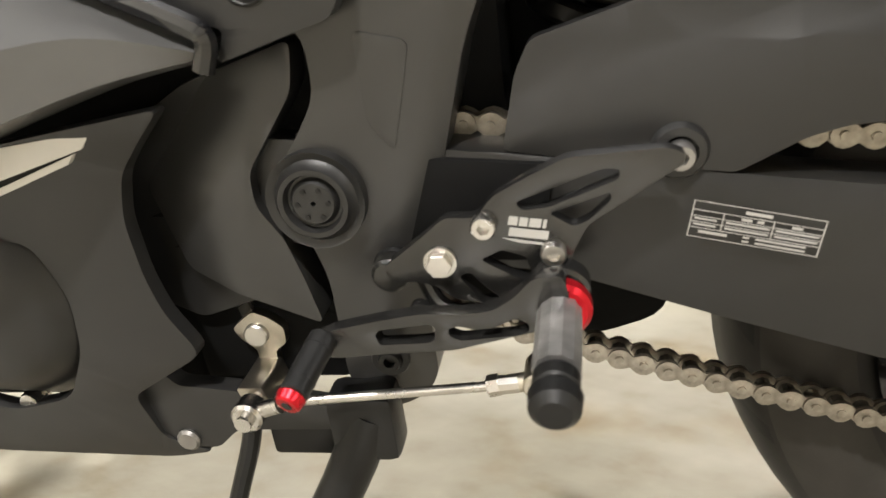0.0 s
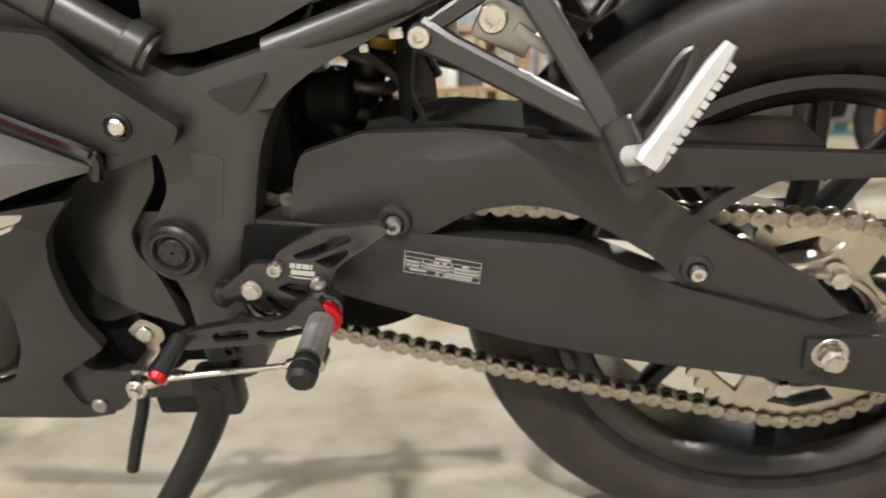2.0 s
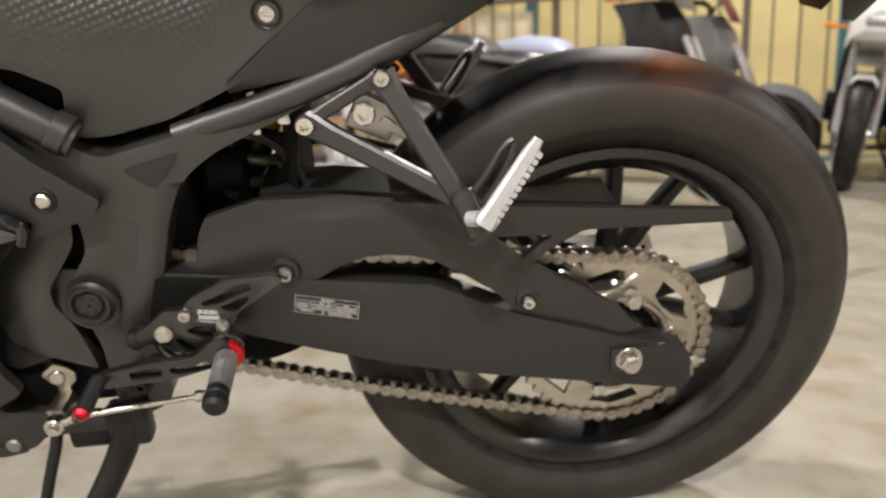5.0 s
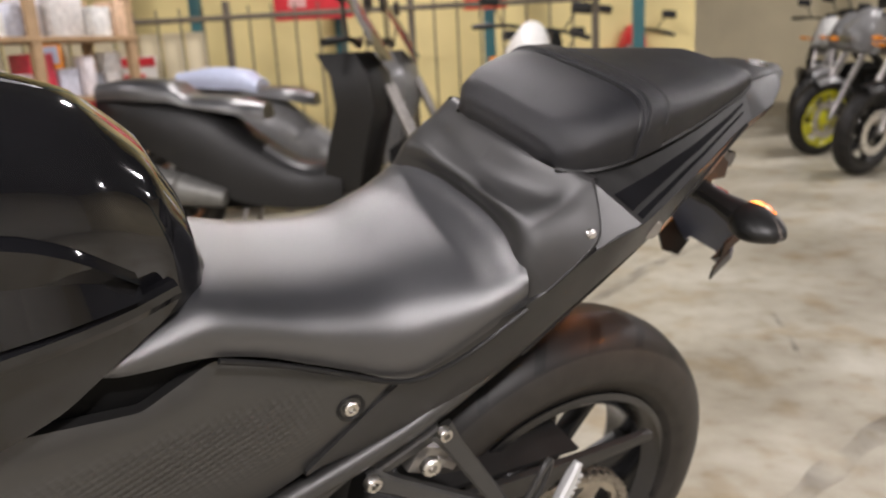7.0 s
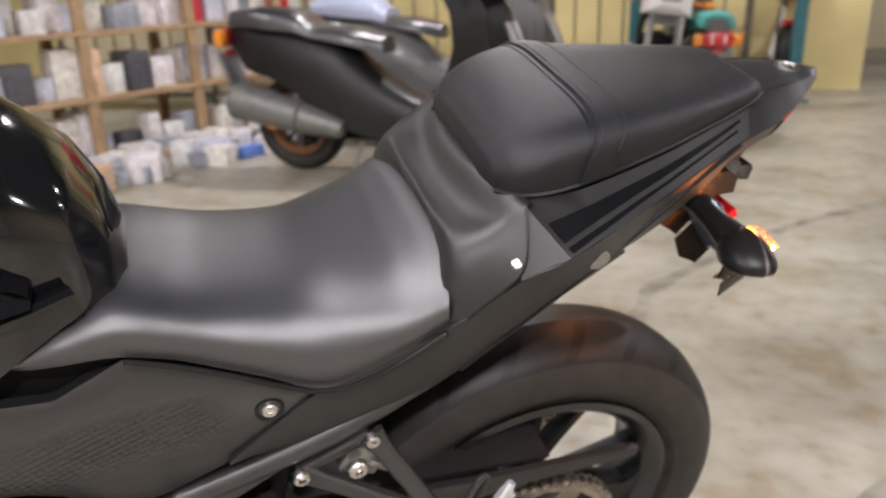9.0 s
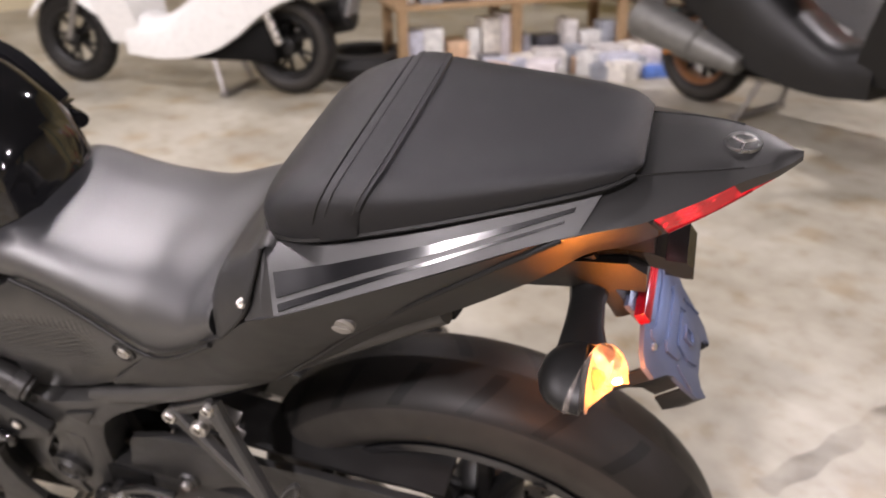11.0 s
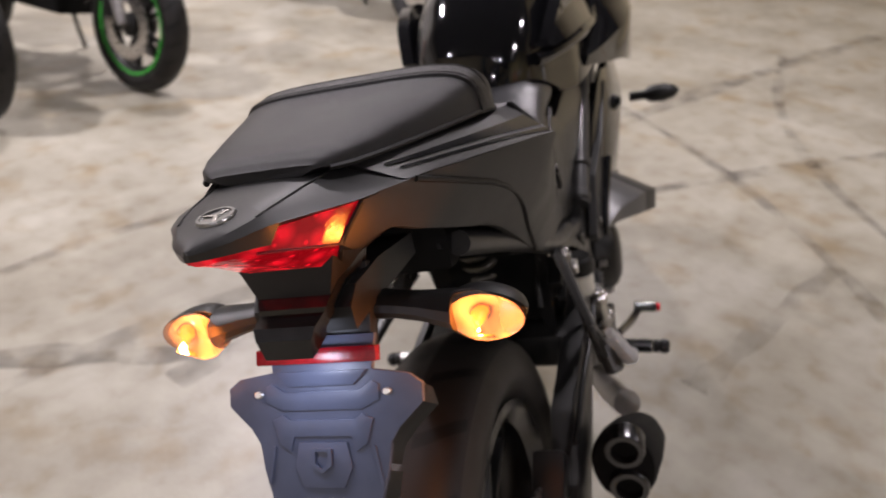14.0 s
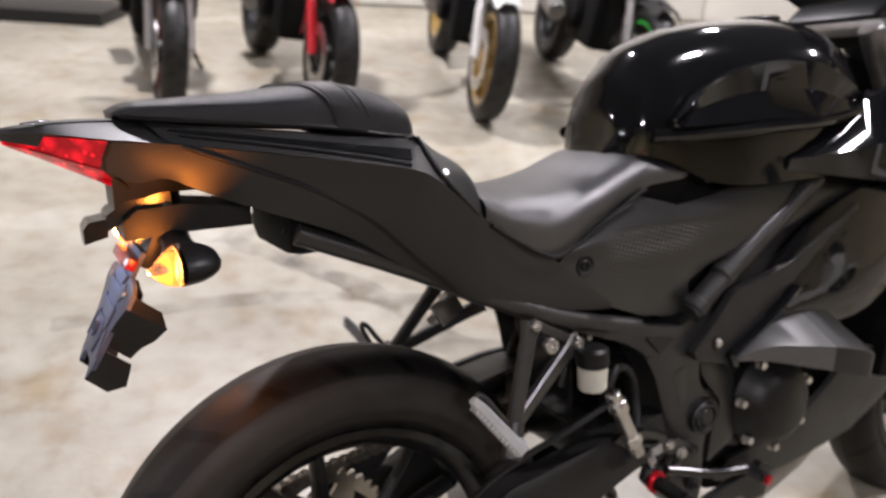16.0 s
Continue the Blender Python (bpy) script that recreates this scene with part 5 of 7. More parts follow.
both("tail_side", lambda bm: strip(bm, [[(x, -a, az), (x, -b, bz), (x, -c, cz)] for x, a, az, b, bz, c, cz in TAILROWS] + [[(0.2165, -0.0795, 0.9110), (0.2210, -0.0700, 0.8985), (0.2265, -0.0590, 0.8835)]], 0.008, 4), MATTE, label="matte side panel of the pointed tail", angle=40)


def on_tail(x, z, lift=0.0):
    """A point on the left tail skin at x and z."""
    for p, q in zip(TAILROWS, TAILROWS[1:]):
        if p[0] <= x <= q[0]:
            a, az, b, bz, c, cz = [u + (v - u) * (x - p[0]) / (q[0] - p[0]) for u, v in zip(p[1:], q[1:])]
            y = b + (a - b) * (z - bz) / (az - bz) if z > bz else c + (b - c) * max(0.0, z - cz) / (bz - cz)
            return (x, -y - lift, z)


both("tail_seam", lambda bm: tube(bm, [on_tail(x, z, 0.0006) for x, z in ((0.150, 0.9035), (0.096, 0.881), (0.021, 0.848), (-0.036, 0.805), (-0.0835, 0.756), (-0.1215, 0.722), (-0.139, 0.704))], 0.0028, 8), BLACK)
# the ledge beside the pad: inner and outer edge, from the front corner to the seam of the rear cover
DECK = [((-0.090, 0.133, 0.9005), (-0.104, 0.1695, 0.8465)), ((-0.087, 0.129, 0.8985), (-0.064, 0.1805, 0.8695)), ((-0.03, 0.1255, 0.904), (-0.01, 0.1635, 0.8800)), ((0.05, 0.112, 0.914), (0.06, 0.1365, 0.8915)), ((0.12, 0.090, 0.922), (0.12, 0.1115, 0.9010)), ((0.180, 0.064, 0.929), (0.163, 0.0965, 0.9080))]
ledge = lambda bm, rows, k: strip(bm, [[(b[0], -b[1], b[2]), (a[0], -a[1], a[2]), (a[0], -a[1] + 0.03, a[2] - 0.004)] for a, b in rows], 0.006, k)
both("tail_horn", lambda bm: ledge(bm, DECK[:2], 2), MATTE, angle=20)
deck = both("tail_shoulder", lambda bm: ledge(bm, DECK[1:], 4), MATTE, label="narrow matte ledge beside the passenger pad", angle=40)


def on_shoulder(t, f, s, lift=0.0012):
    """A point on the ledge, t from its front corner to its rear end, f of the way from the outer to the inner edge."""
    k = min(int(t * 4), 3)
    g = t * 4 - k
    (a0, b0), (a1, b1) = DECK[k + 1], DECK[k + 2]
    a, b = Vector(a0).lerp(Vector(a1), g), Vector(b0).lerp(Vector(b1), g)
    p = b.lerp(a, f)
    return Vector((p.x, s * (p.y + lift * 0.4), p.z + lift))


for s, ob in zip((L_, R_), deck):
    for f0, f1, g0, g1, t1 in ((0.24, 0.62, 0.60, 0.70, 0.93), (0.04, 0.15, 0.36, 0.43, 0.91)):
        bm, rows = bmesh.new(), []
        for k in range(25):
            t = k / 24
            lo, hi, u = f0 + (g0 - f0) * t, f1 + (g1 - f1) * t, 0.02 + (t1 - 0.02) * t
            rows.append([on_shoulder(u, lo, s), on_shoulder(u, (lo + hi) / 2, s), on_shoulder(u, hi, s)])
        loft(bm, rows, closed=False)
        P("stripe", bm, DECAL_B, ob, "gloss black stripe sticker", 60)
# front cowl between the two seats
COWL = [
    [(-0.170, 0.150, 0.780), (-0.172, 0.125, 0.800), (-0.165, 0.088, 0.805), (-0.160, 0.045, 0.805), (-0.160, 0.001, 0.805)],
    [(-0.148, 0.1595, 0.8065), (-0.161, 0.133, 0.834), (-0.152, 0.090, 0.8425), (-0.147, 0.045, 0.8450), (-0.146, 0.001, 0.8455)],
    [(-0.131, 0.1635, 0.8245), (-0.150, 0.1335, 0.8520), (-0.151, 0.091, 0.8610), (-0.153, 0.045, 0.8620), (-0.152, 0.001, 0.8625)],
    [(-0.114, 0.1680, 0.8430), (-0.131, 0.1335, 0.8690), (-0.138, 0.097, 0.8680), (-0.143, 0.045, 0.8670), (-0.143, 0.001, 0.8670)],
    [(-0.100, 0.1650, 0.8640), (-0.108, 0.1315, 0.8850), (-0.116, 0.102, 0.8790), (-0.126, 0.045, 0.8775), (-0.128, 0.001, 0.8775)],
    [(-0.089, 0.1340, 0.9005), (-0.090, 0.126, 0.9010), (-0.095, 0.096, 0.9020), (-0.107, 0.045, 0.9010), (-0.109, 0.001, 0.9010)],
    [(-0.075, 0.1300, 0.8960), (-0.075, 0.115, 0.8970), (-0.080, 0.088, 0.8970), (-0.090, 0.045, 0.8970), (-0.092, 0.001, 0.8970)]]
whole = lambda row: [(x, -y, z) for x, y, z in row] + [(x, y, z) for x, y, z in reversed(row)]
columns = [[Vector(p) for p in c] for c in zip(*[whole(r) for r in COWL])]
bm = bmesh.new()
fine = [[tuple(v) for v in col] for col in zip(*[catmull([[c for c in p] for p in col[1:]], 4) for col in columns])]
rows = [[tuple(p) for p in catmull([list(p) for p in row], 3)] for row in fine]
loft(bm, rows, caps=False, closed=False)
skirt = [tuple(p) for p in catmull([list(col[0]) for col in columns], 3)]
loft(bm, [skirt, rows[0]], caps=False, closed=False)
cowl = P("seat_cowl", bm, MATTE, label="matte cowl between the two seats", angle=60)
both("cowl_seam", lambda bm: tube(bm, [(-0.089, -0.1335, 0.9010), (-0.0965, -0.1600, 0.8690), (-0.101, -0.1675, 0.8560), (-0.115, -0.1680, 0.8405), (-0.148, -0.1598, 0.8060)], 0.0017, 6), BLACK, cowl)
for s in (L_, R_):
    P("cowl_bolt", joined(lambda bm: rod(bm, (-0.104, s * 0.155, 0.852), (-0.106, s * 0.1625, 0.8625), 0.0056, n=20, chamfer=0.0015), lambda bm: rod(bm, (-0.1055, s * 0.162, 0.8615), (-0.1062, s * 0.1632, 0.8633), 0.0026, n=6)), STEEL, cowl)
    if s < 0:
        P("tail_bolt", joined(lambda bm: rod(bm, (-0.022, s * 0.146, 0.842), (-0.022, s * 0.1585, 0.840), 0.0115, n=28, chamfer=0.002), lambda bm: box(bm, (-0.022, s * 0.1588, 0.840), (0.016, 0.0008, 0.003))), EDGE, bike)
# rear cover with the emblem
RC = [(0.165, 0.061, 0.9300, 0.1000, 0.9090), (0.195, 0.053, 0.9340, 0.0915, 0.9135), (0.212, 0.047, 0.9355, 0.0885, 0.9165), (0.231, 0.044, 0.9360, 0.0805, 0.9185), (0.268, 0.038, 0.9365, 0.0585, 0.9245), (0.294, 0.031, 0.9350, 0.0385, 0.9280), (0.318, 0.017, 0.9330, 0.0225, 0.9285), (0.330, 0.007, 0.9305, 0.0100, 0.9285), (0.337, 0.001, 0.9295, 0.0020, 0.9290)]
drawn[0] = Matrix()
bm = bmesh.new()
rings = []
for row in catmull(RC, 4):
    x, a, az, b, bz = row
    d = float(np.interp(x, (0.288, 0.293, 0.337), (0.003, 0.0140, 0.0045)))
    rings.append([(x, -b * 0.90, bz - d), (x, -b, bz), (x, -a, az), (x, -a * 0.5, az + 0.002), (x, 0, az + 0.0025), (x, a * 0.5, az + 0.002), (x, a, az), (x, b, bz), (x, b * 0.90, bz - d)])
loft(bm, rings)
rc = P("tail_cover", bm, MATTE, label="pointed matte rear cover", angle=30)
both("cover_seam", lambda bm: tube(bm, [(0.205, -0.0497, 0.9349), (0.231, -0.0442, 0.9361), (0.268, -0.0382, 0.9366), (0.294, -0.0305, 0.9352)], 0.0010, 6), BLACK, rc)
EM = Matrix.Translation((0.293, 0, 0.9380)) @ Matrix.Rotation(radians(4), 4, "Y")
em = P("emblem", joined(lambda bm: bmesh.ops.transform(lathe(bm, [(0.001, 0.0004), (0.0108, 0.0004), (0.0116, 0.0016), (0.0134, 0.0016), (0.0142, 0.0), (0.0142, -0.003)], 40), matrix=EM @ Matrix.Rotation(radians(90), 4, "X"), verts=bm.verts)), CHROME, rc, "round chrome emblem")
for k in range(3):
    a = math.tau * k / 3 + 0.4
    P("emblem_bar", bmesh_moved(box(bmesh.new(), (0.0048 * math.cos(a), 0.0048 * math.sin(a), 0.0009), (0.0105, 0.0026, 0.0012), Matrix.Rotation(a, 3, "Z"), bevel=0.0004), EM), STEEL, em)
# tail light under the cover
bm = bmesh.new()
rings = []
for top, crease, low in (((0.2315, 0.0770, 0.9170), (0.2420, 0.0570, 0.8890), (0.2080, 0.0350, 0.8580)), ((0.2500, 0.0670, 0.9195), (0.2560, 0.0515, 0.8945), (0.2300, 0.0315, 0.8670)), ((0.2700, 0.0545, 0.9225), (0.2740, 0.0440, 0.9010), (0.2600, 0.0250, 0.8830)), ((0.2950, 0.0330, 0.9240), (0.3010, 0.0275, 0.9105), (0.2950, 0.0140, 0.9020)), ((0.3260, 0.0100, 0.9235), (0.3260, 0.0095, 0.9185), (0.3240, 0.0050, 0.9160))):
    right = [top, tuple((p + q) / 2 for p, q in zip(top, crease)), crease, low]
    rings.append([(x, -y, z) for x, y, z in right] + [(x, y, z) for x, y, z in reversed(right)])
loft(bm, rings)
tl = P("tail_light", bm, TAIL, label="lit red tail light wrapped under the tail", angle=20)
both("light_bezel", lambda bm: tube(bm, [(0.2075, -0.036, 0.8585), (0.2415, -0.0580, 0.8890), (0.2310, -0.0790, 0.9165)], 0.0022, 6), BLACK, tl)
both("light_rib", lambda bm: tube(bm, [(0.2425, -0.0572, 0.8892), (0.2740, -0.0442, 0.9017), (0.3020, -0.0272, 0.9122)], 0.0012, 6), REFLECT, tl)
drawn[0] = Matrix.Translation((0.013, 0, 0.003)) @ DRAW_OUT
P("under_tray", joined(lambda bm: loft(bm, [[(x, -hw, z), (x, -hw * 0.7, zb), (x, hw * 0.7, zb), (x, hw, z)] for x, hw, z, zb in ((-0.12, 0.105, 0.765, 0.755), (0.0, 0.098, 0.815, 0.806), (0.10, 0.080, 0.858, 0.846), (0.150, 0.064, 0.874, 0.846), (0.195, 0.046, 0.870, 0.832))])), BLACK)

# --- tail bracket, plate lamp, reflector, shield where a number plate would hang
P("tail_bracket", joined(lambda bm: loft(bm, [[(x, -hw, z), (x, -hw, z - d), (x, hw, z - d), (x, hw, z)] for x, hw, z, d in ((0.06, 0.055, 0.822, 0.02), (0.13, 0.05, 0.832, 0.03), (0.175, 0.046, 0.830, 0.03), (0.19, 0.044, 0.818, 0.02))]), lambda bm: box(bm, (0.156, 0, 0.800), (0.016, 0.092, 0.075), Matrix.Rotation(radians(-25), 3, "Y"), bevel=0.004), lambda bm: box(bm, (0.15, 0, 0.855), (0.05, 0.03, 0.05), bevel=0.004)), BLACK, label="black bracket below the tail")
P("plate_lamp", joined(lambda bm: loft(bm, [[(x, -hw, z), (x, -hw * 0.85, z - d), (x, hw * 0.85, z - d), (x, hw, z)] for x, hw, z, d in ((0.140, 0.048, 0.858, 0.034), (0.175, 0.040, 0.846, 0.024), (0.203, 0.030, 0.826, 0.017), (0.204, 0.028, 0.822, 0.020), (0.221, 0.027, 0.820, 0.022), (0.227, 0.024, 0.812, 0.016))])), HOOD, label="glossy black plate lamp hood")
drawn[0] = Matrix()
SH = Matrix.Translation((0.2280, 0, 0.7615)) @ Matrix.Rotation(radians(-29), 4, "Y")
# the shield in its own plane: u across, v down
SHIELD = [(-0.046, -0.012), (-0.078, -0.006), (-0.089, 0.004), (-0.089, 0.024), (-0.068, 0.050), (-0.060, 0.066), (-0.057, 0.092), (-0.049, 0.128), (-0.036, 0.147), (-0.031, 0.132), (-0.022, 0.124), (0.022, 0.124), (0.031, 0.132), (0.036, 0.147), (0.049, 0.128), (0.057, 0.092), (0.060, 0.066), (0.068, 0.050), (0.089, 0.024), (0.089, 0.004), (0.078, -0.006), (0.046, -0.012), (0.050, -0.050), (-0.050, -0.050)]


def in_shield(bm):
    """From (u, depth, v down) to the shield's place: u along -y."""
    m = SH @ Matrix(((0, -1, 0, 0), (1, 0, 0, 0), (0, 0, -0.767, 0), (0, 0, 0, 1)))
    bmesh.ops.transform(bm, matrix=m, verts=bm.verts)
    return bm


bm = plate(bmesh.new(), [(u, v) for u, v in SHIELD], -0.002, 0.005, bevel=0.0012)
shield = P("plate_shield", in_shield(bm), PLATE, label="blue-grey plastic shield on the tail bracket")
bm = bmesh.new()
for ring, t in (([(-0.030, 0.004), (0.030, 0.004), (0.038, -0.006), (0.042, -0.012), (-0.042, -0.012), (-0.038, -0.006)], 0.0028), ([(-0.034, 0.010), (0.034, 0.010), (0.046, 0.000), (0.052, 0.004), (0.052, 0.020), (0.036, 0.030), (-0.036, 0.030), (-0.052, 0.020), (-0.052, 0.004), (-0.046, 0.000)], 0.0018), ([(-0.030, 0.040), (0.030, 0.040), (0.036, 0.034), (0.046, 0.040), (0.040, 0.066), (0.030, 0.074), (0.026, 0.058), (-0.026, 0.058), (-0.030, 0.074), (-0.040, 0.066), (-0.046, 0.040), (-0.036, 0.034)], 0.0022), ([(-0.022, 0.064), (0.022, 0.064), (0.026, 0.090), (0.018, 0.112), (-0.018, 0.112), (-0.026, 0.090)], 0.0026)):
    plate(bm, ring, -0.002 - t, t, bevel=0.0007)
P("raised_panel", in_shield(bm), PLATE, shield)
bm = plate(bmesh.new(), rounded([(-0.009, 0.070), (0.009, 0.070), (0.009, 0.088), (0.0, 0.096), (-0.009, 0.088)], 0.002), -0.008, 0.003, holes=[rounded([(-0.006, 0.073), (0.006, 0.073), (0.006, 0.086), (0.0, 0.091), (-0.006, 0.086)], 0.0015)])
P("shield_crest", in_shield(bm), PLATE, shield)
for s in (-1, 1):
    bm = bmesh.new()
    for edge, deep in (((((0.089, 0.004), (0.089, 0.024), (0.068, 0.050), (0.060, 0.066), (0.0575, 0.086)), (0.034, 0.046, 0.044, 0.036, 0.030))), ((((0.0565, 0.094), (0.049, 0.128), (0.036, 0.147)), (0.034, 0.040, 0.026)))):
        loft(bm, [[(s * u, -0.001, v), (s * (u - 0.003), -0.001, v), (s * (u - 0.003) * 0.96, d, v + 0.010), (s * u * 0.96, d, v + 0.010)] for (u, v), d in zip(edge, deep)])
    P("shield_flange", in_shield(bm), BLACK, shield)
    P("shield_screw", in_shield(joined(lambda bm: rod(bm, (s * 0.059, 0.0, 0.012), (s * 0.059, -0.0050, 0.012), 0.0040, n=16, chamfer=0.001))), STEEL, shield)
    P("shield_line", in_shield(joined(lambda bm: box(bm, (s * 0.0485, -0.0025, 0.088), (0.0025, 0.002, 0.040), Matrix.Rotation(s * 0.16, 3, "Y")))), PLATE, shield)
P("reflector", in_shield(joined(lambda bm: box(bm, (0, -0.0075, -0.029), (0.110, 0.011, 0.017), bevel=0.002))), REFLECT, shield, "red strip reflector")

# --- rear indicators on rubber stalks
drawn[0] = DRAW_OUT @ Matrix.Translation((-0.001, 0, 0.0))
for s in (L_, R_):
    ind = P("indicator_stalk", joined(lambda bm: loft(bm, [[(c[0] + r * 1.4 * math.cos(k * math.tau / 12), c[1], c[2] + r * math.sin(k * math.tau / 12)) for k in range(12)] for c, r in (((0.155, s * 0.035, 0.798), 0.013), ((0.156, s * 0.06, 0.796), 0.011), ((0.157, s * 0.085, 0.793), 0.012), ((0.160, s * 0.114, 0.789), 0.016))])), BLACK, label="black rubber indicator stalk")

    def shell(bm, x0, x1, rear):
        rings = []
        for k in range(9):
            t = k / 8
            x = x0 + (x1 - x0) * t
            f = math.sqrt(max(0.0, 1 - (t if rear else 1 - t) ** 2.4)) if rear else math.sqrt(max(0.0, 1 - (1 - t) ** 2.2))
            f = max(f, 0.03)
            ring = []
            for j in range(24):
                a = math.tau * j / 24
                ring.append((x + (0.012 * math.cos(a) if rear else 0), s * 0.138 + 0.036 * f * math.cos(a) * 1.0, 0.787 + 0.0205 * f * math.sin(a) * (1 - 0.25 * s * math.cos(a))))
            rings.append(ring)
        return loft(bm, rings)
    P("indicator_shell", shell(bmesh.new(), 0.128, 0.166, False), BLACK, ind)
    lens = P("indicator_lens", shell(bmesh.new(), 0.166, 0.188, True), AMBER, ind, "clear ribbed lens", 40)
    lens.visible_shadow = False
    P("reflector_bowl", joined(lambda bm: loft(bm, [[(x, s * 0.138 + 0.034 * f * math.cos(j * math.tau / 24), 0.787 + 0.019 * f * math.sin(j * math.tau / 24)) for j in range(24)] for x, f in ((0.1705, 0.96), (0.167, 0.7), (0.165, 0.3), (0.1645, 0.02))])), EDGE, ind)
    P("bulb", joined(lambda bm: rod(bm, (0.165, s * 0.138, 0.787), (0.180, s * 0.138, 0.787), 0.0075, n=16, chamfer=0.004)), BULB, ind, "glowing amber bulb")

drawn[0] = Matrix()
for s in (L_, R_):
    bulb = new("indicator_bulb", bpy.data.lights.new("indicator_bulb", "POINT"))
    bulb.data.energy, bulb.data.color, bulb.data.shadow_soft_size = 0.8, (1.0, 0.28, 0.03), 0.006
    bulb.parent, bulb.matrix_basis = bike, pose(0.212, s * 0.136, 0.793)
plate_light = new("plate_lamp_light", bpy.data.lights.new("plate_lamp_light", "AREA"))
plate_light.data.size, plate_light.data.energy, plate_light.data.color = 0.02, 0.07, (0.74, 0.85, 1.0)
plate_light.parent, plate_light.matrix_basis = bike, look((0.266, 0, 0.800), (0.237, 0, 0.748))
# --- passenger peg hangers
for s in (L_, R_):
    A, B, C = Vector((-0.316, s * 0.117, 0.606)), Vector((-0.240, s * 0.127, 0.648)), Vector((-0.170, s * 0.178, 0.528))

    def bar(bm, p, q, w0, w1, t):
        d = (q - p).normalized()
        side = d.cross(Vector((0, 1, 0))).normalized()
        out = side.cross(d).normalized()
        loft(bm, [[c + side * w * a + out * t * b for a, b in ((-1, -0.6), (-0.7, -1), (0.7, -1), (1, -0.6), (1, 0.6), (0.7, 1), (-0.7, 1), (-1, 0.6))] for c, w in ((p, w0), (p.lerp(q, 0.15), w0 * 0.75), (p.lerp(q, 0.85), w1 * 0.8), (q, w1))])
    hang = P("peg_hanger", joined(lambda bm: bar(bm, A, C + Vector((0.01, 0, 0)), 0.014, 0.011, 0.007), lambda bm: bar(bm, B, C, 0.014, 0.012, 0.007), lambda bm: bar(bm, A, B + Vector((0.0, 0, 0.0)), 0.009, 0.009, 0.005), lambda bm: rod(bm, C + Vector((-0.006, 0, 0.02)), C + Vector((0.01, s * 0.014, -0.022)), 0.013, n=16, chamfer=0.003)), FRAME, label="forged grey passenger peg hanger")
    for c, r in ((A, 0.0095), (B, 0.008), (Vector((-0.259, s * 0.134, 0.618)), 0.011)):
        P("hanger_bolt", socket_bolt(bmesh.new(), (c.x, c.y + s * 0.005, c.z), r, 0.009, s), STEEL, hang)
    P("seat_lock", joined(lambda bm: box(bm, (-0.250, s * 0.118, 0.608), (0.045, 0.02, 0.035), Matrix.Rotation(0.5, 3, "Y"), bevel=0.003), lambda bm: box(bm, (-0.232, s * 0.126, 0.598), (0.03, 0.012, 0.009), Matrix.Rotation(0.7, 3, "Y"), bevel=0.002)), BLACK if s > 0 else EDGE, hang)
    t0, t1 = Vector((-0.168, s * 0.216, 0.517)), Vector((-0.106, s * 0.197, 0.600))
    peg = P("passenger_peg", joined(lambda bm: loft(bm, [[c + (t1 - t0).cross(Vector((0, 1, 0))).normalized() * w * a + Vector((0, s * 1.0, 0.2)).normalized() * h * b for a, b in ((-1, -0.5), (-0.6, -1), (0.6, -1), (1, -0.5), (1, 0.5), (0.6, 1), (-0.6, 1), (-1, 0.5))] for c, w, h in ((t0.lerp(t1, 0.13), 0.0095, 0.010), (t0.lerp(t1, 0.19), 0.0105, 0.0105), (t0.lerp(t1, 0.27), 0.0085, 0.007), (t0.lerp(t1, 0.85), 0.007, 0.007), (t1, 0.0045, 0.0045))]), lambda bm: rod(bm, C + Vector((0, s * 0.02, 0.0)), C.lerp(t0, 0.75) + Vector((0.006, 0, 0.012)), 0.0075, n=12)), PEGM, label="cast aluminium passenger peg, folded up")
    for k in range(11):
        c = t0.lerp(t1, 0.24 + 0.065 * k) + (t1 - t0).cross(Vector((0, 1, 0))).normalized() * -0.007
        P("peg_rib", box(bmesh.new(), c, (0.005, 0.014, 0.005), Matrix.Rotation(radians(-54), 3, "Y"), 0.0008), PEGM, peg)
    P("peg_spring", joined(lambda bm: tube(bm, [C + Vector((0.0, s * 0.002, 0.012)), C + Vector((0.018, s * 0.004, 0.035)), C + Vector((0.036, -s * 0.002, 0.062)), C + Vector((0.048, -s * 0.004, 0.066)), C + Vector((0.032, s * 0.002, 0.03)), C + Vector((0.012, s * 0.004, 0.004))], 0.004, 8)), FRAME, peg)

# --- right-hand brake parts: reservoir, master cylinder, disc and caliper, muffler
res = P("brake_reservoir", joined(lambda bm: bmesh.ops.transform(lathe(bm, [(0.002, -0.022), (0.017, -0.022), (0.02, -0.018), (0.021, 0.012), (0.002, 0.012)], 28), matrix=Matrix.Translation((-0.333, 0.137, 0.560)) @ Matrix.Rotation(radians(90), 4, "X"), verts=bm.verts)), YELLOWISH, label="milky brake fluid reservoir with a black cap")
P("reservoir_cap", joined(lambda bm: bmesh.ops.transform(lathe(bm, [(0.002, -0.012), (0.022, -0.012), (0.0235, -0.008), (0.0235, 0.010), (0.019, 0.014), (0.002, 0.014)], 20), matrix=Matrix.Translation((-0.333, 0.137, 0.586)) @ Matrix.Rotation(radians(90), 4, "X"), verts=bm.verts)), BLACK, res)
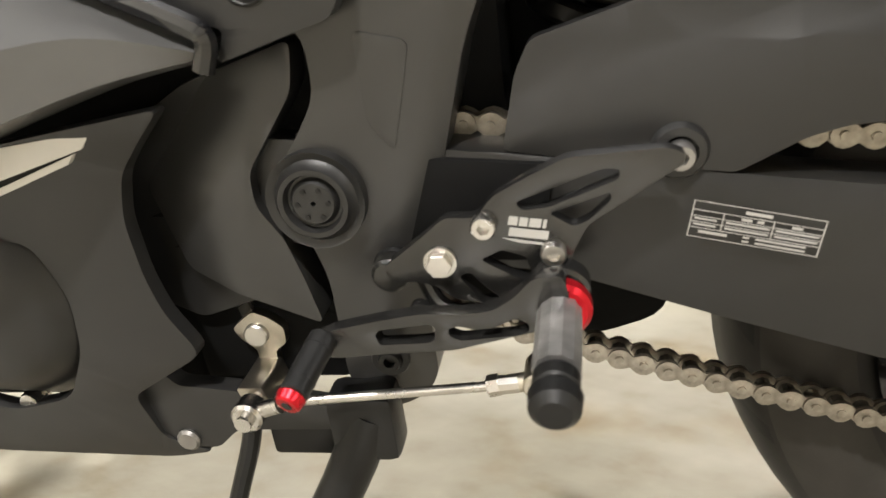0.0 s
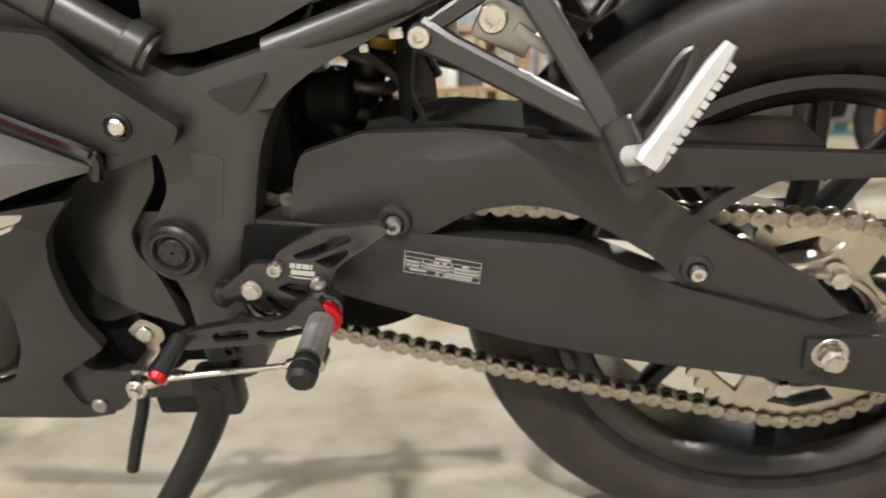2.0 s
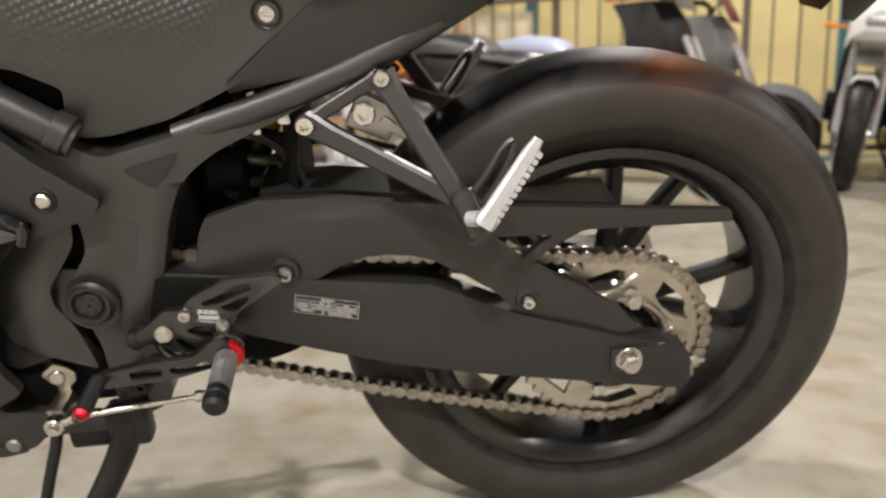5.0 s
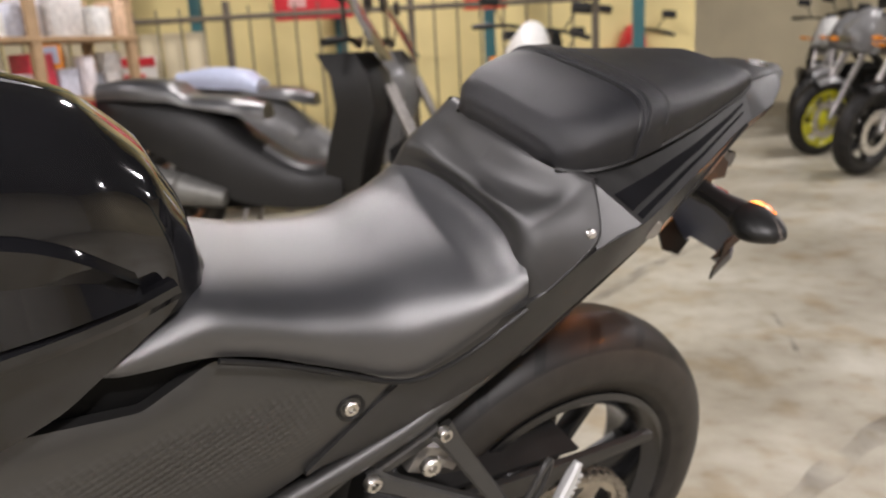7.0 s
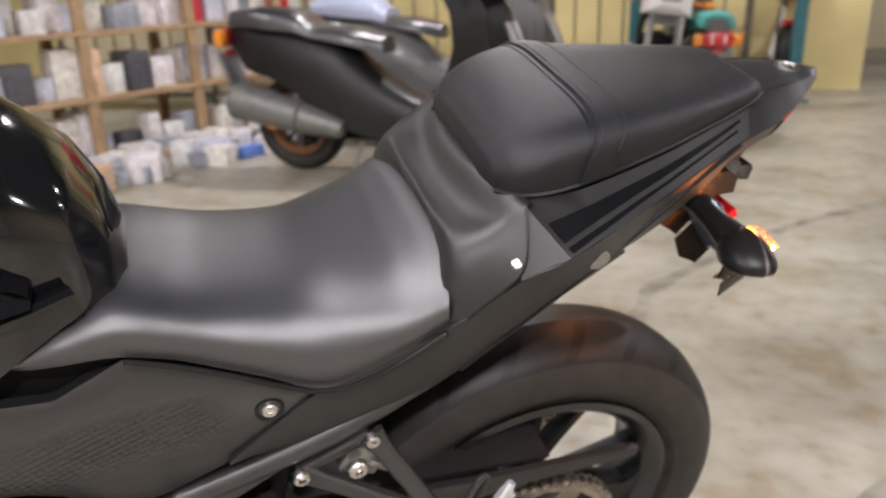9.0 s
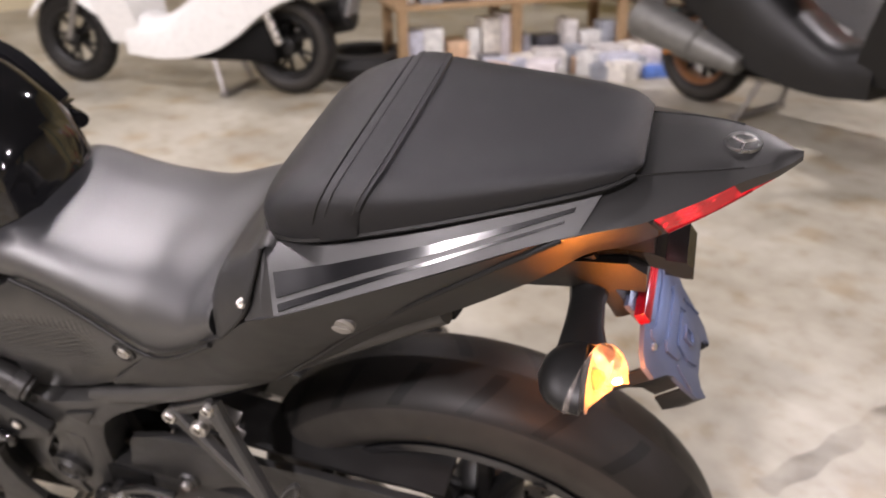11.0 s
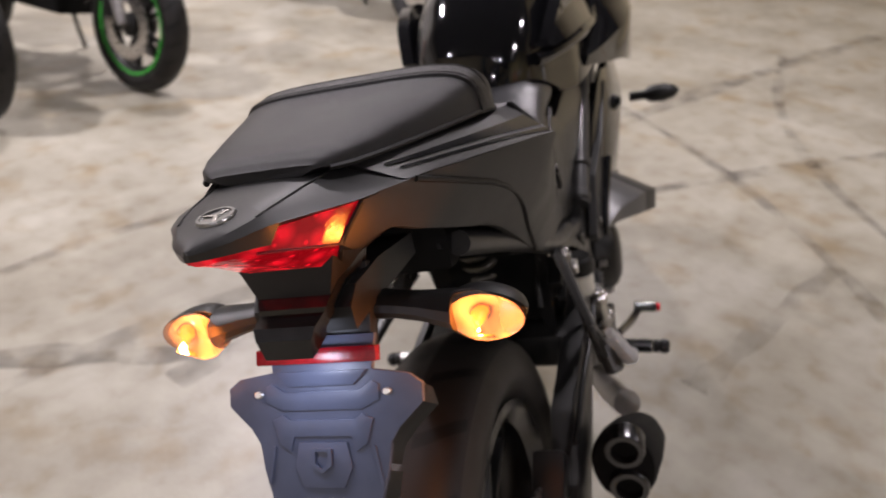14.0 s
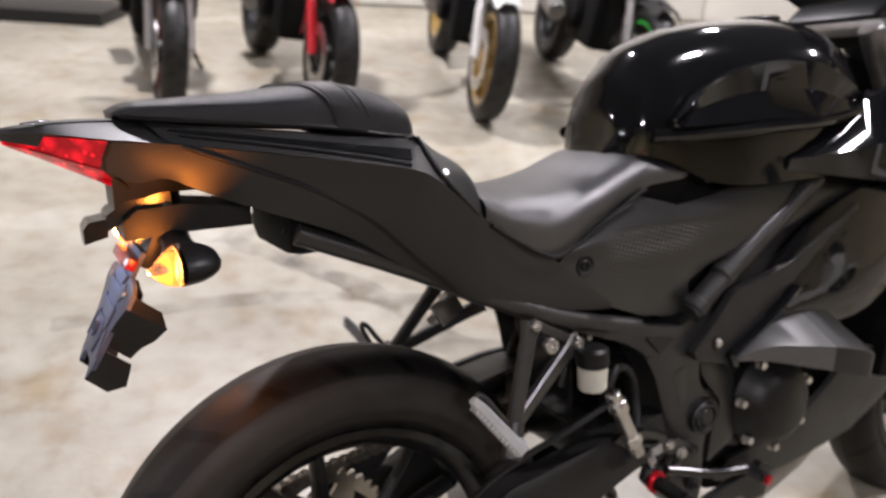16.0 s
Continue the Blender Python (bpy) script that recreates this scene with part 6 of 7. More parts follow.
mc = P("master_cylinder", joined(lambda bm: rod(bm, (-0.352, 0.155, 0.535), (-0.40, 0.155, 0.43), 0.011, n=18, chamfer=0.002), lambda bm: rod(bm, (-0.358, 0.155, 0.522), (-0.366, 0.155, 0.504), 0.0145, n=18, chamfer=0.002), lambda bm: rod(bm, (-0.386, 0.155, 0.462), (-0.392, 0.155, 0.448), 0.014, n=6)), STEEL, label="bright steel brake master cylinder")
P("brake_hose", joined(lambda bm: tube(bm, [(-0.35, 0.15, 0.54), (-0.375, 0.14, 0.565), (-0.41, 0.13, 0.545), (-0.415, 0.135, 0.50), (-0.40, 0.15, 0.47)], 0.006, 8), lambda bm: tube(bm, [(-0.36, 0.15, 0.52), (-0.30, 0.15, 0.50), (-0.2, 0.14, 0.47), (-0.12, 0.13, 0.42)], 0.0045, 8)), BLACK, mc)
disc = P("brake_disc", lathe(bmesh.new(), [(0.072, 0.082), (0.109, 0.082), (0.110, 0.083), (0.110, 0.0865), (0.072, 0.0865)], 64, (HUB[0], 0, HUB[2]), closed=True), STEEL, label="steel rear brake disc")
for k in range(24):
    a = math.tau * k / 24
    r = 0.085 + 0.012 * (k % 2)
    P("disc_hole", rod(bmesh.new(), (HUB[0] + r * math.cos(a), 0.0815, HUB[2] + r * math.sin(a)), (HUB[0] + r * math.cos(a), 0.0870, HUB[2] + r * math.sin(a)), 0.0035, n=8), VOID, disc)
P("brake_caliper", joined(lambda bm: box(bm, (-0.088, 0.095, 0.385), (0.075, 0.045, 0.045), Matrix.Rotation(radians(40), 3, "Y"), bevel=0.008)), BLACK)
bm = bmesh.new()
rings = []
for x, z, hw, hh in ((-0.36, 0.26, 0.035, 0.035), (-0.30, 0.29, 0.045, 0.046), (-0.20, 0.345, 0.047, 0.054), (-0.125, 0.383, 0.044, 0.060), (-0.112, 0.388, 0.040, 0.056)):
    rings.append([(x, 0.19 + hw * math.cos(k * math.tau / 24), z + hh * math.sin(k * math.tau / 24)) for k in range(24)])
muf = P("muffler", loft(bm, rings), VOID, label="short black muffler with two outlets", angle=50)
for z in (0.422, 0.362):
    P("outlet", lathe(bmesh.new(), [(0.018, 0.0), (0.025, 0.0), (0.0265, 0.003), (0.0265, 0.03), (0.018, 0.03)], 28, closed=True), ANOD, muf).matrix_basis = Matrix.Translation((-0.098, 0.195, z)) @ Matrix.Rotation(radians(-90), 4, "Z") @ Matrix.Rotation(radians(180), 4, "Z")
P("header_pipe", joined(lambda bm: tube(bm, [(-0.42, 0.17, 0.27), (-0.55, 0.12, 0.22), (-0.75, 0.05, 0.20), (-0.98, 0.03, 0.25), (-1.0, 0.03, 0.4)], 0.024, 14)), EDGE)
P("brake_lever", joined(lambda bm: tube(bm, [(-0.44, 0.17, 0.40), (-0.52, 0.185, 0.375), (-0.575, 0.20, 0.375)], 0.007, 10), lambda bm: rod(bm, (-0.577, 0.19, 0.375), (-0.583, 0.228, 0.368), 0.009, n=20, chamfer=0.001)), ANOD)
P("brake_lever_end", joined(lambda bm: rod(bm, (-0.583, 0.228, 0.368), (-0.584, 0.235, 0.367), 0.0075, n=20, chamfer=0.001)), RED)

# --- front end: upper fairing, screen, fork, mirrors of the same paint, grips
both("upper_fairing", lambda bm: strip(bm, [[(x, -y, zb), (x, -y - b, (zb + zt) / 2), (x, -y + 0.03, zt)] for x, y, b, zb, zt in ((-0.70, 0.150, 0.006, 0.808, 0.84), (-0.80, 0.178, 0.012, 0.79, 0.875), (-0.92, 0.205, 0.015, 0.77, 0.93), (-1.05, 0.21, 0.012, 0.74, 0.985), (-1.18, 0.185, 0.01, 0.74, 0.99), (-1.30, 0.12, 0.01, 0.76, 0.95), (-1.38, 0.04, 0.005, 0.79, 0.88))], 0.008, 3), GLOSS, label="gloss black upper fairing", angle=45)
both("side_fairing", lambda bm: strip(bm, [[(x, -y + 0.02, zt), (x, -y - 0.004, zm), (x, -y + 0.012, zb)] for x, y, zt, zm, zb in ((-0.60, 0.150, 0.560, 0.55, 0.532), (-0.70, 0.160, 0.665, 0.60, 0.553), (-0.80, 0.172, 0.735, 0.63, 0.548), (-0.90, 0.180, 0.77, 0.66, 0.562), (-1.0, 0.180, 0.77, 0.69, 0.632), (-1.15, 0.16, 0.76, 0.73, 0.71))], 0.008, 3), GLOSS, label="gloss black side fairing", angle=45)
P("windscreen", strip(bmesh.new(), [[(x, -hw, z - 0.05), (x, -hw * 0.7, z - 0.01), (x, -0.001, z), (x, 0.001, z), (x, hw * 0.7, z - 0.01), (x, hw, z - 0.05)] for x, hw, z in ((-1.02, 0.15, 1.16), (-1.12, 0.15, 1.12), (-1.22, 0.135, 1.05), (-1.32, 0.10, 0.96), (-1.38, 0.05, 0.89))], 0.0, 3), mat("smoked_screen", (0.02, 0.02, 0.022), 0.06, var=0.05, bump=0), label="smoked windscreen")
P("dashboard", joined(lambda bm: box(bm, (-1.03, 0, 1.03), (0.06, 0.18, 0.07), Matrix.Rotation(radians(35), 3, "Y"), bevel=0.012)), BLACK)
drawn[0] = Matrix.Translation((-0.06, 0, 0.02))
P("top_yoke", joined(lambda bm: box(bm, (-0.955, 0, 1.0), (0.09, 0.22, 0.025), bevel=0.008), lambda bm: rod(bm, (-0.95, 0, 0.99), (-0.95, 0, 1.028), 0.018, n=6, chamfer=0.002)), EDGE)
for s in (L_, R_):
    drawn[0] = Matrix.Translation((-0.06, 0, 0.02))
    P("clip_on_bar", joined(lambda bm: tube(bm, [(-0.96, s * 0.10, 1.0), (-0.945, s * 0.2, 1.0), (-0.90, s * 0.33, 0.985)], 0.011, 12), lambda bm: box(bm, (-0.96, s * 0.11, 1.005), (0.05, 0.04, 0.04), bevel=0.006)), BLACK)
    P("grip", joined(lambda bm: rod(bm, (-0.927, s * 0.245, 0.995), (-0.897, s * 0.345, 0.984), 0.017, n=20, chamfer=0.003), lambda bm: rod(bm, (-0.897, s * 0.345, 0.984), (-0.89, s * 0.365, 0.982), 0.012, n=16)), RUBBER)
    P("control_lever", joined(lambda bm: tube(bm, [(-0.985, s * 0.17, 0.99), (-1.01, s * 0.22, 0.985), (-0.985, s * 0.34, 0.97)], 0.006, 8), lambda bm: box(bm, (-0.965, s * 0.185, 1.0), (0.05, 0.035, 0.035), bevel=0.006)), EDGE)
    drawn[0] = Matrix()
    P("fork_leg", joined(lambda bm: rod(bm, (-0.96, s * 0.10, 1.02), (-1.22, s * 0.10, 0.56), 0.021, n=20, chamfer=0.002), lambda bm: rod(bm, (-1.20, s * 0.10, 0.60), (-1.37, s * 0.10, 0.30), 0.027, n=20, chamfer=0.003)), EDGE if s > 0 else BLACK)
    f = P("front_indicator", joined(lambda bm: loft(bm, [[(-1.175 + 0.02 * r * math.cos(k * math.tau / 14), s * y, 0.625 + 0.018 * r * math.sin(k * math.tau / 14)) for k in range(14)] for y, r in ((0.19, 0.6), (0.225, 0.6), (0.24, 1.1), (0.27, 1.2), (0.295, 0.8), (0.305, 0.2))])), BLACK, label="black front indicator on a stalk")
    P("indicator_lens", joined(lambda bm: loft(bm, [[(-1.195 - 0.004 * (1 - r), s * (0.265 + 0.03 * r * math.cos(k * math.tau / 14)), 0.625 + 0.016 * r * math.sin(k * math.tau / 14)) for k in range(14)] for r in (1.0, 0.85, 0.5, 0.1)])), AMBER_DIM, f)
    fd = P("front_brake_disc", lathe(bmesh.new(), [(0.1, s * 0.072), (0.148, s * 0.072), (0.148, s * 0.077), (0.1, s * 0.077)], 56, (-1.385, 0, 0.297), closed=True), STEEL)
P("front_fender", strip(bmesh.new(), [[(-1.385 + 0.315 * math.cos(a), -0.062, 0.297 + 0.315 * math.sin(a) - 0.035), (-1.385 + 0.33 * math.cos(a), -0.05, 0.297 + 0.33 * math.sin(a)), (-1.385 + 0.332 * math.cos(a), 0.05, 0.297 + 0.332 * math.sin(a)), (-1.385 + 0.315 * math.cos(a), 0.062, 0.297 + 0.315 * math.sin(a) - 0.035)] for a in [radians(v) for v in (20, 50, 80, 110, 140)]], 0.004, 3), GLOSS)
P("radiator", joined(lambda bm: box(bm, (-1.04, 0, 0.55), (0.05, 0.30, 0.30), Matrix.Rotation(radians(-15), 3, "Y"), bevel=0.006)), VOID)

# ---------- other machines in the hall ----------
def paint(name, c, rough=0.3):
    return mat(name, c, rough, var=0.06, bump=0.03, coat=0.3)


RED_P, WHITE_P, YELLOW_P = paint("red_paint", (0.50, 0.012, 0.02)), paint("white_paint", (0.70, 0.70, 0.68)), paint("yellow_paint", (0.62, 0.60, 0.01))
GOLD_P, GREEN_P, BLUE_P = paint("gold_rim_paint", (0.30, 0.19, 0.05)), paint("green_stripe_paint", (0.02, 0.35, 0.03)), paint("pale_blue_sheet", (0.38, 0.42, 0.55), 0.45)
TEAL_P, GREY_P, ORANGE_P = paint("teal_cloth", (0.05, 0.30, 0.27), 0.8), paint("grey_paint", (0.16, 0.16, 0.16)), paint("orange_lens", (0.75, 0.25, 0.02), 0.2)
BROWN_P = paint("brown_rim_paint", (0.22, 0.10, 0.045))


def other_motorcycle(at, label, body, rim=BLACK, fork=EDGE, stripe=None, group="parked motorcycles", spokes=BLACK):
    """A parked motorcycle: the front tyre's contact at the origin, its rear along +x."""
    o = thing("parked_motorcycle", label, "motorcycle", group, at=at)
    wheel(0.0, 0.295, 0.295, 0.215, 0.058, parent=o, paint=spokes, rim_paint=rim)
    wheel(1.40, 0.31, 0.31, 0.215, 0.075, parent=o, paint=spokes, rim_paint=rim)
    if stripe:
        for s in (-1, 1):
            part("rim_stripe", lathe(bmesh.new(), [(0.206, s * 0.046), (0.219, s * 0.049), (0.219, s * 0.0505), (0.206, s * 0.048)], 64, (0, 0, 0.295), closed=True), stripe, o)
    for s in (-1, 1):
        part("fork_leg", joined(lambda bm: rod(bm, (0.0, s * 0.085, 0.295), (0.10, s * 0.085, 0.52), 0.026, n=14, chamfer=0.004), lambda bm: rod(bm, (0.09, s * 0.085, 0.50), (0.36, s * 0.085, 1.02), 0.021, n=14)), fork, o)
        part("brake_disc", lathe(bmesh.new(), [(0.095, s * 0.066), (0.15, s * 0.066), (0.15, s * 0.071), (0.095, s * 0.071)], 40, (0, 0, 0.295), closed=True), STEEL, o)
        part("brake_caliper", joined(lambda bm: box(bm, (0.10, s * 0.075, 0.37), (0.06, 0.05, 0.11), Matrix.Rotation(radians(20), 3, "Y"), bevel=0.01)), BLACK, o)
        part("handlebar", joined(lambda bm: tube(bm, [(0.36, 0, 1.06), (0.37, s * 0.15, 1.08), (0.44, s * 0.36, 1.05)], 0.012, 10), lambda bm: rod(bm, (0.405, s * 0.26, 1.067), (0.445, s * 0.38, 1.047), 0.018, n=12)), BLACK, o)
        part("mirror", joined(lambda bm: tube(bm, [(0.36, s * 0.2, 1.08), (0.33, s * 0.26, 1.2)], 0.006, 8), lambda bm: box(bm, (0.32, s * 0.29, 1.22), (0.03, 0.13, 0.07), bevel=0.015)), BLACK, o)
        part("indicator", joined(lambda bm: rod(bm, (0.25, s * 0.12, 0.86), (0.25, s * 0.2, 0.86), 0.008, n=8), lambda bm: rod(bm, (0.25, s * 0.2, 0.86), (0.25, s * 0.26, 0.86), 0.02, 0.012, n=12)), ORANGE_P, o)
    part("front_fender", strip(bmesh.new(), [[(0.31 * math.cos(a), -0.066, 0.295 + 0.31 * math.sin(a) - 0.02), (0.325 * math.cos(a), -0.04, 0.295 + 0.325 * math.sin(a)), (0.325 * math.cos(a), 0.04, 0.295 + 0.325 * math.sin(a)), (0.31 * math.cos(a), 0.066, 0.295 + 0.31 * math.sin(a) - 0.02)] for a in [radians(v) for v in (10, 45, 80, 115)]], 0.004, 3), body, o)
    part("headlamp_cowl", cushion(bmesh.new(), [(0.12, 0.05, 0.95, 0.84), (0.18, 0.11, 1.02, 0.80), (0.28, 0.14, 1.10, 0.78), (0.38, 0.12, 1.12, 0.82)], 2.4, 20), body, o)
    part("headlamp", joined(lambda bm: box(bm, (0.115, 0, 0.89), (0.02, 0.12, 0.05), bevel=0.008)), CHROME, o)
    part("fuel_tank", cushion(bmesh.new(), [(0.45, 0.09, 0.98, 0.78), (0.55, 0.14, 1.06, 0.76), (0.72, 0.15, 1.05, 0.76), (0.85, 0.10, 0.92, 0.76)], 2.5, 24), body, o)
    part("seat", cushion(bmesh.new(), [(0.84, 0.09, 0.86, 0.78), (1.0, 0.13, 0.85, 0.76), (1.18, 0.12, 0.90, 0.80), (1.45, 0.09, 0.95, 0.87), (1.5, 0.05, 0.93, 0.88)], 2.8, 20), SEAT, o)
    part("tail", cushion(bmesh.new(), [(1.0, 0.11, 0.80, 0.68), (1.3, 0.11, 0.88, 0.76), (1.55, 0.06, 0.93, 0.86), (1.66, 0.02, 0.95, 0.92)], 2.4, 20), body, o)
    part("engine", joined(lambda bm: box(bm, (0.62, 0, 0.45), (0.42, 0.28, 0.36), bevel=0.03), lambda bm: rod(bm, (0.66, -0.19, 0.42), (0.66, 0.19, 0.42), 0.085, n=24, chamfer=0.01)), VOID, o)
    part("frame", joined(lambda bm: tube(bm, [(0.34, 0.06, 0.9), (0.6, 0.14, 0.72), (0.9, 0.12, 0.5)], 0.022, 10), lambda bm: tube(bm, [(0.34, -0.06, 0.9), (0.6, -0.14, 0.72), (0.9, -0.12, 0.5)], 0.022, 10), lambda bm: box(bm, (1.15, 0, 0.38), (0.55, 0.2, 0.06), Matrix.Rotation(radians(6), 3, "Y"), bevel=0.015)), BLACK, o)
    part("muffler", joined(lambda bm: rod(bm, (0.95, 0.16, 0.36), (1.32, 0.19, 0.46), 0.055, 0.06, n=20, chamfer=0.01)), EDGE, o)
    part("side_stand", joined(lambda bm: tube(bm, [(0.72, -0.12, 0.28), (0.78, -0.2, 0.14), (0.82, -0.27, 0.01)], 0.012, 8)), BLACK, o)
    return o


def parked(x, y, heading, lean=8.0):
    """The pose of a machine whose nose points along heading (degrees from +x), leaning to its left."""
    return pose(x, y, 0, 0, 0, heading + 180) @ pose(0, 0, 0, lean, 0, 0)


other_motorcycle(parked(-0.35, -3.14, 84), "black motorcycle with a red-trimmed wheel, parked nose out", BLACK, rim=mat("dark_red_rim", (0.10, 0.02, 0.02), 0.4))
other_motorcycle(parked(-1.03, -2.85, 86), "red sports motorcycle parked nose out", RED_P, fork=RED_P)
other_motorcycle(parked(-1.74, -2.53, 70), "white motorcycle with a gold front rim", WHITE_P, rim=GOLD_P, fork=WHITE_P, spokes=GOLD_P)
other_motorcycle(parked(-2.36, -2.17, 70), "black motorcycle with a green stripe on its rim", BLACK, stripe=GREEN_P)
other_motorcycle(parked(-3.98, -1.29, 60), "black motorcycle parked by itself", BLACK)
other_motorcycle(parked(4.97, 2.90, 172), "dark motorcycle with bright yellow wheels", GREY_P, rim=YELLOW_P, stripe=YELLOW_P, spokes=YELLOW_P, group="motorcycles along the far wall")
other_motorcycle(parked(4.37, 2.15, 178), "black motorcycle with black wheels", BLACK, group="motorcycles along the far wall")
other_motorcycle(parked(6.1, 3.75, 176), "grey motorcycle in the far row", GREY_P, group="motorcycles along the far wall")
other_motorcycle(parked(6.9, 4.3, 215), "white motorcycle in the far row", WHITE_P, group="motorcycles along the far wall")
other_motorcycle(parked(4.3, 4.4, 230), "red motorcycle in the far row", RED_P, group="motorcycles along the far wall")
other_motorcycle(parked(2.12, 2.95, 238), "white sports motorcycle with a red stripe", WHITE_P, rim=RED_P, group="motorcycles along the far wall")


MUFFLER_P = mat("dull_grey_muffler", (0.17, 0.17, 0.16), 0.45, 0.4, var=0.15, scale=20)


def scooter(at, label, body, seat=SEAT, rim=BLACK, muffler=MUFFLER_P, cover=None):
    """A large scooter: the rear tyre's contact at the origin, its nose along +x."""
    o = thing("parked_scooter", label, "scooter", "parked scooters", at=at)
    wheel(0.0, 0.27, 0.27, 0.17, 0.068, parent=o, rim_paint=rim)
    wheel(1.42, 0.27, 0.27, 0.17, 0.055, parent=o, rim_paint=rim)
    part("body", cushion(bmesh.new(), [(-0.38, 0.05, 0.80, 0.70), (-0.25, 0.13, 0.82, 0.58), (0.0, 0.18, 0.80, 0.50), (0.30, 0.19, 0.72, 0.30), (0.52, 0.17, 0.55, 0.22), (0.75, 0.17, 0.42, 0.20), (0.95, 0.17, 0.45, 0.22)], 3.0, 24), body, o)
    part("leg_shield", joined(lambda bm: loft(bm, [[(x - 0.04, -hw, z), (x, -hw * 0.6, z), (x + 0.03, 0, z), (x, hw * 0.6, z), (x - 0.04, hw, z), (x - 0.24, hw * 0.8, z), (x - 0.24, -hw * 0.8, z)] for x, hw, z in ((1.08, 0.16, 0.28), (1.14, 0.22, 0.50), (1.20, 0.24, 0.70), (1.18, 0.22, 0.86), (1.10, 0.14, 0.97))])), body, o)
    part("windscreen", strip(bmesh.new(), [[(x, -hw, z), (x + 0.03, -0.01, z), (x + 0.03, 0.01, z), (x, hw, z)] for x, hw, z in ((1.20, 0.18, 0.92), (1.12, 0.19, 1.08), (1.02, 0.15, 1.26))], 0.0, 3), mat("smoked_scooter_screen", (0.03, 0.03, 0.03), 0.1, bump=0), o)
    part("seat", cushion(bmesh.new(), [(-0.36, 0.08, 0.88, 0.80), (-0.15, 0.15, 0.90, 0.79), (0.08, 0.16, 0.87, 0.77), (0.16, 0.15, 0.80, 0.74), (0.40, 0.16, 0.78, 0.70), (0.55, 0.09, 0.74, 0.66)], 2.8, 24), seat, o)
    part("front_fender", strip(bmesh.new(), [[(1.42 + 0.29 * math.cos(a), -0.08, 0.27 + 0.29 * math.sin(a) - 0.04), (1.42 + 0.31 * math.cos(a), -0.04, 0.27 + 0.31 * math.sin(a)), (1.42 + 0.31 * math.cos(a), 0.04, 0.27 + 0.31 * math.sin(a)), (1.42 + 0.29 * math.cos(a), 0.08, 0.27 + 0.29 * math.sin(a) - 0.04)] for a in [radians(v) for v in (30, 65, 100, 140)]], 0.004, 3), body, o)
    for s in (-1, 1):
        part("fork_leg", joined(lambda bm: rod(bm, (1.42, s * 0.07, 0.27), (1.20, s * 0.07, 0.80), 0.02, n=12)), EDGE, o)
        part("handlebar", joined(lambda bm: tube(bm, [(1.06, 0, 1.0), (1.05, s * 0.15, 1.04), (0.98, s * 0.35, 1.02)], 0.014, 10), lambda bm: rod(bm, (1.01, s * 0.24, 1.03), (0.97, s * 0.37, 1.02), 0.019, n=12)), BLACK, o)
        part("mirror", joined(lambda bm: tube(bm, [(1.05, s * 0.2, 1.05), (1.06, s * 0.3, 1.2)], 0.007, 8), lambda bm: box(bm, (1.06, s * 0.32, 1.24), (0.03, 0.14, 0.09), bevel=0.02)), BLACK, o)
        part("shock", joined(lambda bm: rod(bm, (0.0, s * 0.13, 0.30), (0.12, s * 0.14, 0.62), 0.022, n=12)), STEEL, o)
    part("engine", joined(lambda bm: box(bm, (0.30, 0.03, 0.30), (0.55, 0.22, 0.22), bevel=0.04)), VOID, o)
    part("muffler", joined(lambda bm: rod(bm, (0.34, -0.19, 0.27), (0.10, -0.20, 0.33), 0.05, 0.085, n=20, chamfer=0.01), lambda bm: rod(bm, (0.12, -0.20, 0.325), (-0.30, -0.21, 0.43), 0.088, 0.105, n=20, chamfer=0.03)), muffler, o)
    part("reflector", joined(lambda bm: box(bm, (-0.05, -0.245, 0.30), (0.05, 0.012, 0.05), bevel=0.006)), ORANGE_P, o)
    part("tail_lamp", joined(lambda bm: box(bm, (-0.40, 0, 0.74), (0.05, 0.20, 0.10), bevel=0.02)), RED_P, o, "broad red tail lamp")
    for s in (-1, 1):
        part("indicator", joined(lambda bm: box(bm, (-0.385, s * 0.135, 0.74), (0.05, 0.07, 0.09), bevel=0.02)), ORANGE_P, o)
        part("lamp_strip", joined(lambda bm: box(bm, (-0.428, s * 0.045, 0.745), (0.006, 0.014, 0.07), bevel=0.002)), DECAL_W, o)
    part("plate_holder", joined(lambda bm: box(bm, (-0.41, 0, 0.55), (0.02, 0.17, 0.22), Matrix.Rotation(radians(-18), 3, "Y"), bevel=0.01)), GREY_P, o)
    part("red_reflector", joined(lambda bm: box(bm, (-0.415, 0, 0.655), (0.012, 0.08, 0.04), bevel=0.004)), RED_P, o)
    part("centre_stand", joined(lambda bm: tube(bm, [(0.42, -0.13, 0.2), (0.36, -0.17, 0.02)], 0.014, 8), lambda bm: tube(bm, [(0.42, 0.13, 0.2), (0.36, 0.17, 0.02)], 0.014, 8), lambda bm: box(bm, (0.35, 0, 0.02), (0.05, 0.40, 0.025), bevel=0.006)), EDGE, o)
    if cover:
        part("seat_cover", cushion(bmesh.new(), [(-0.34, 0.10, 0.905, 0.82), (-0.1, 0.17, 0.93, 0.80), (0.12, 0.175, 0.90, 0.78), (0.20, 0.16, 0.84, 0.76)], 2.6, 20), cover, o, "crumpled pale blue plastic sheet")
    return o


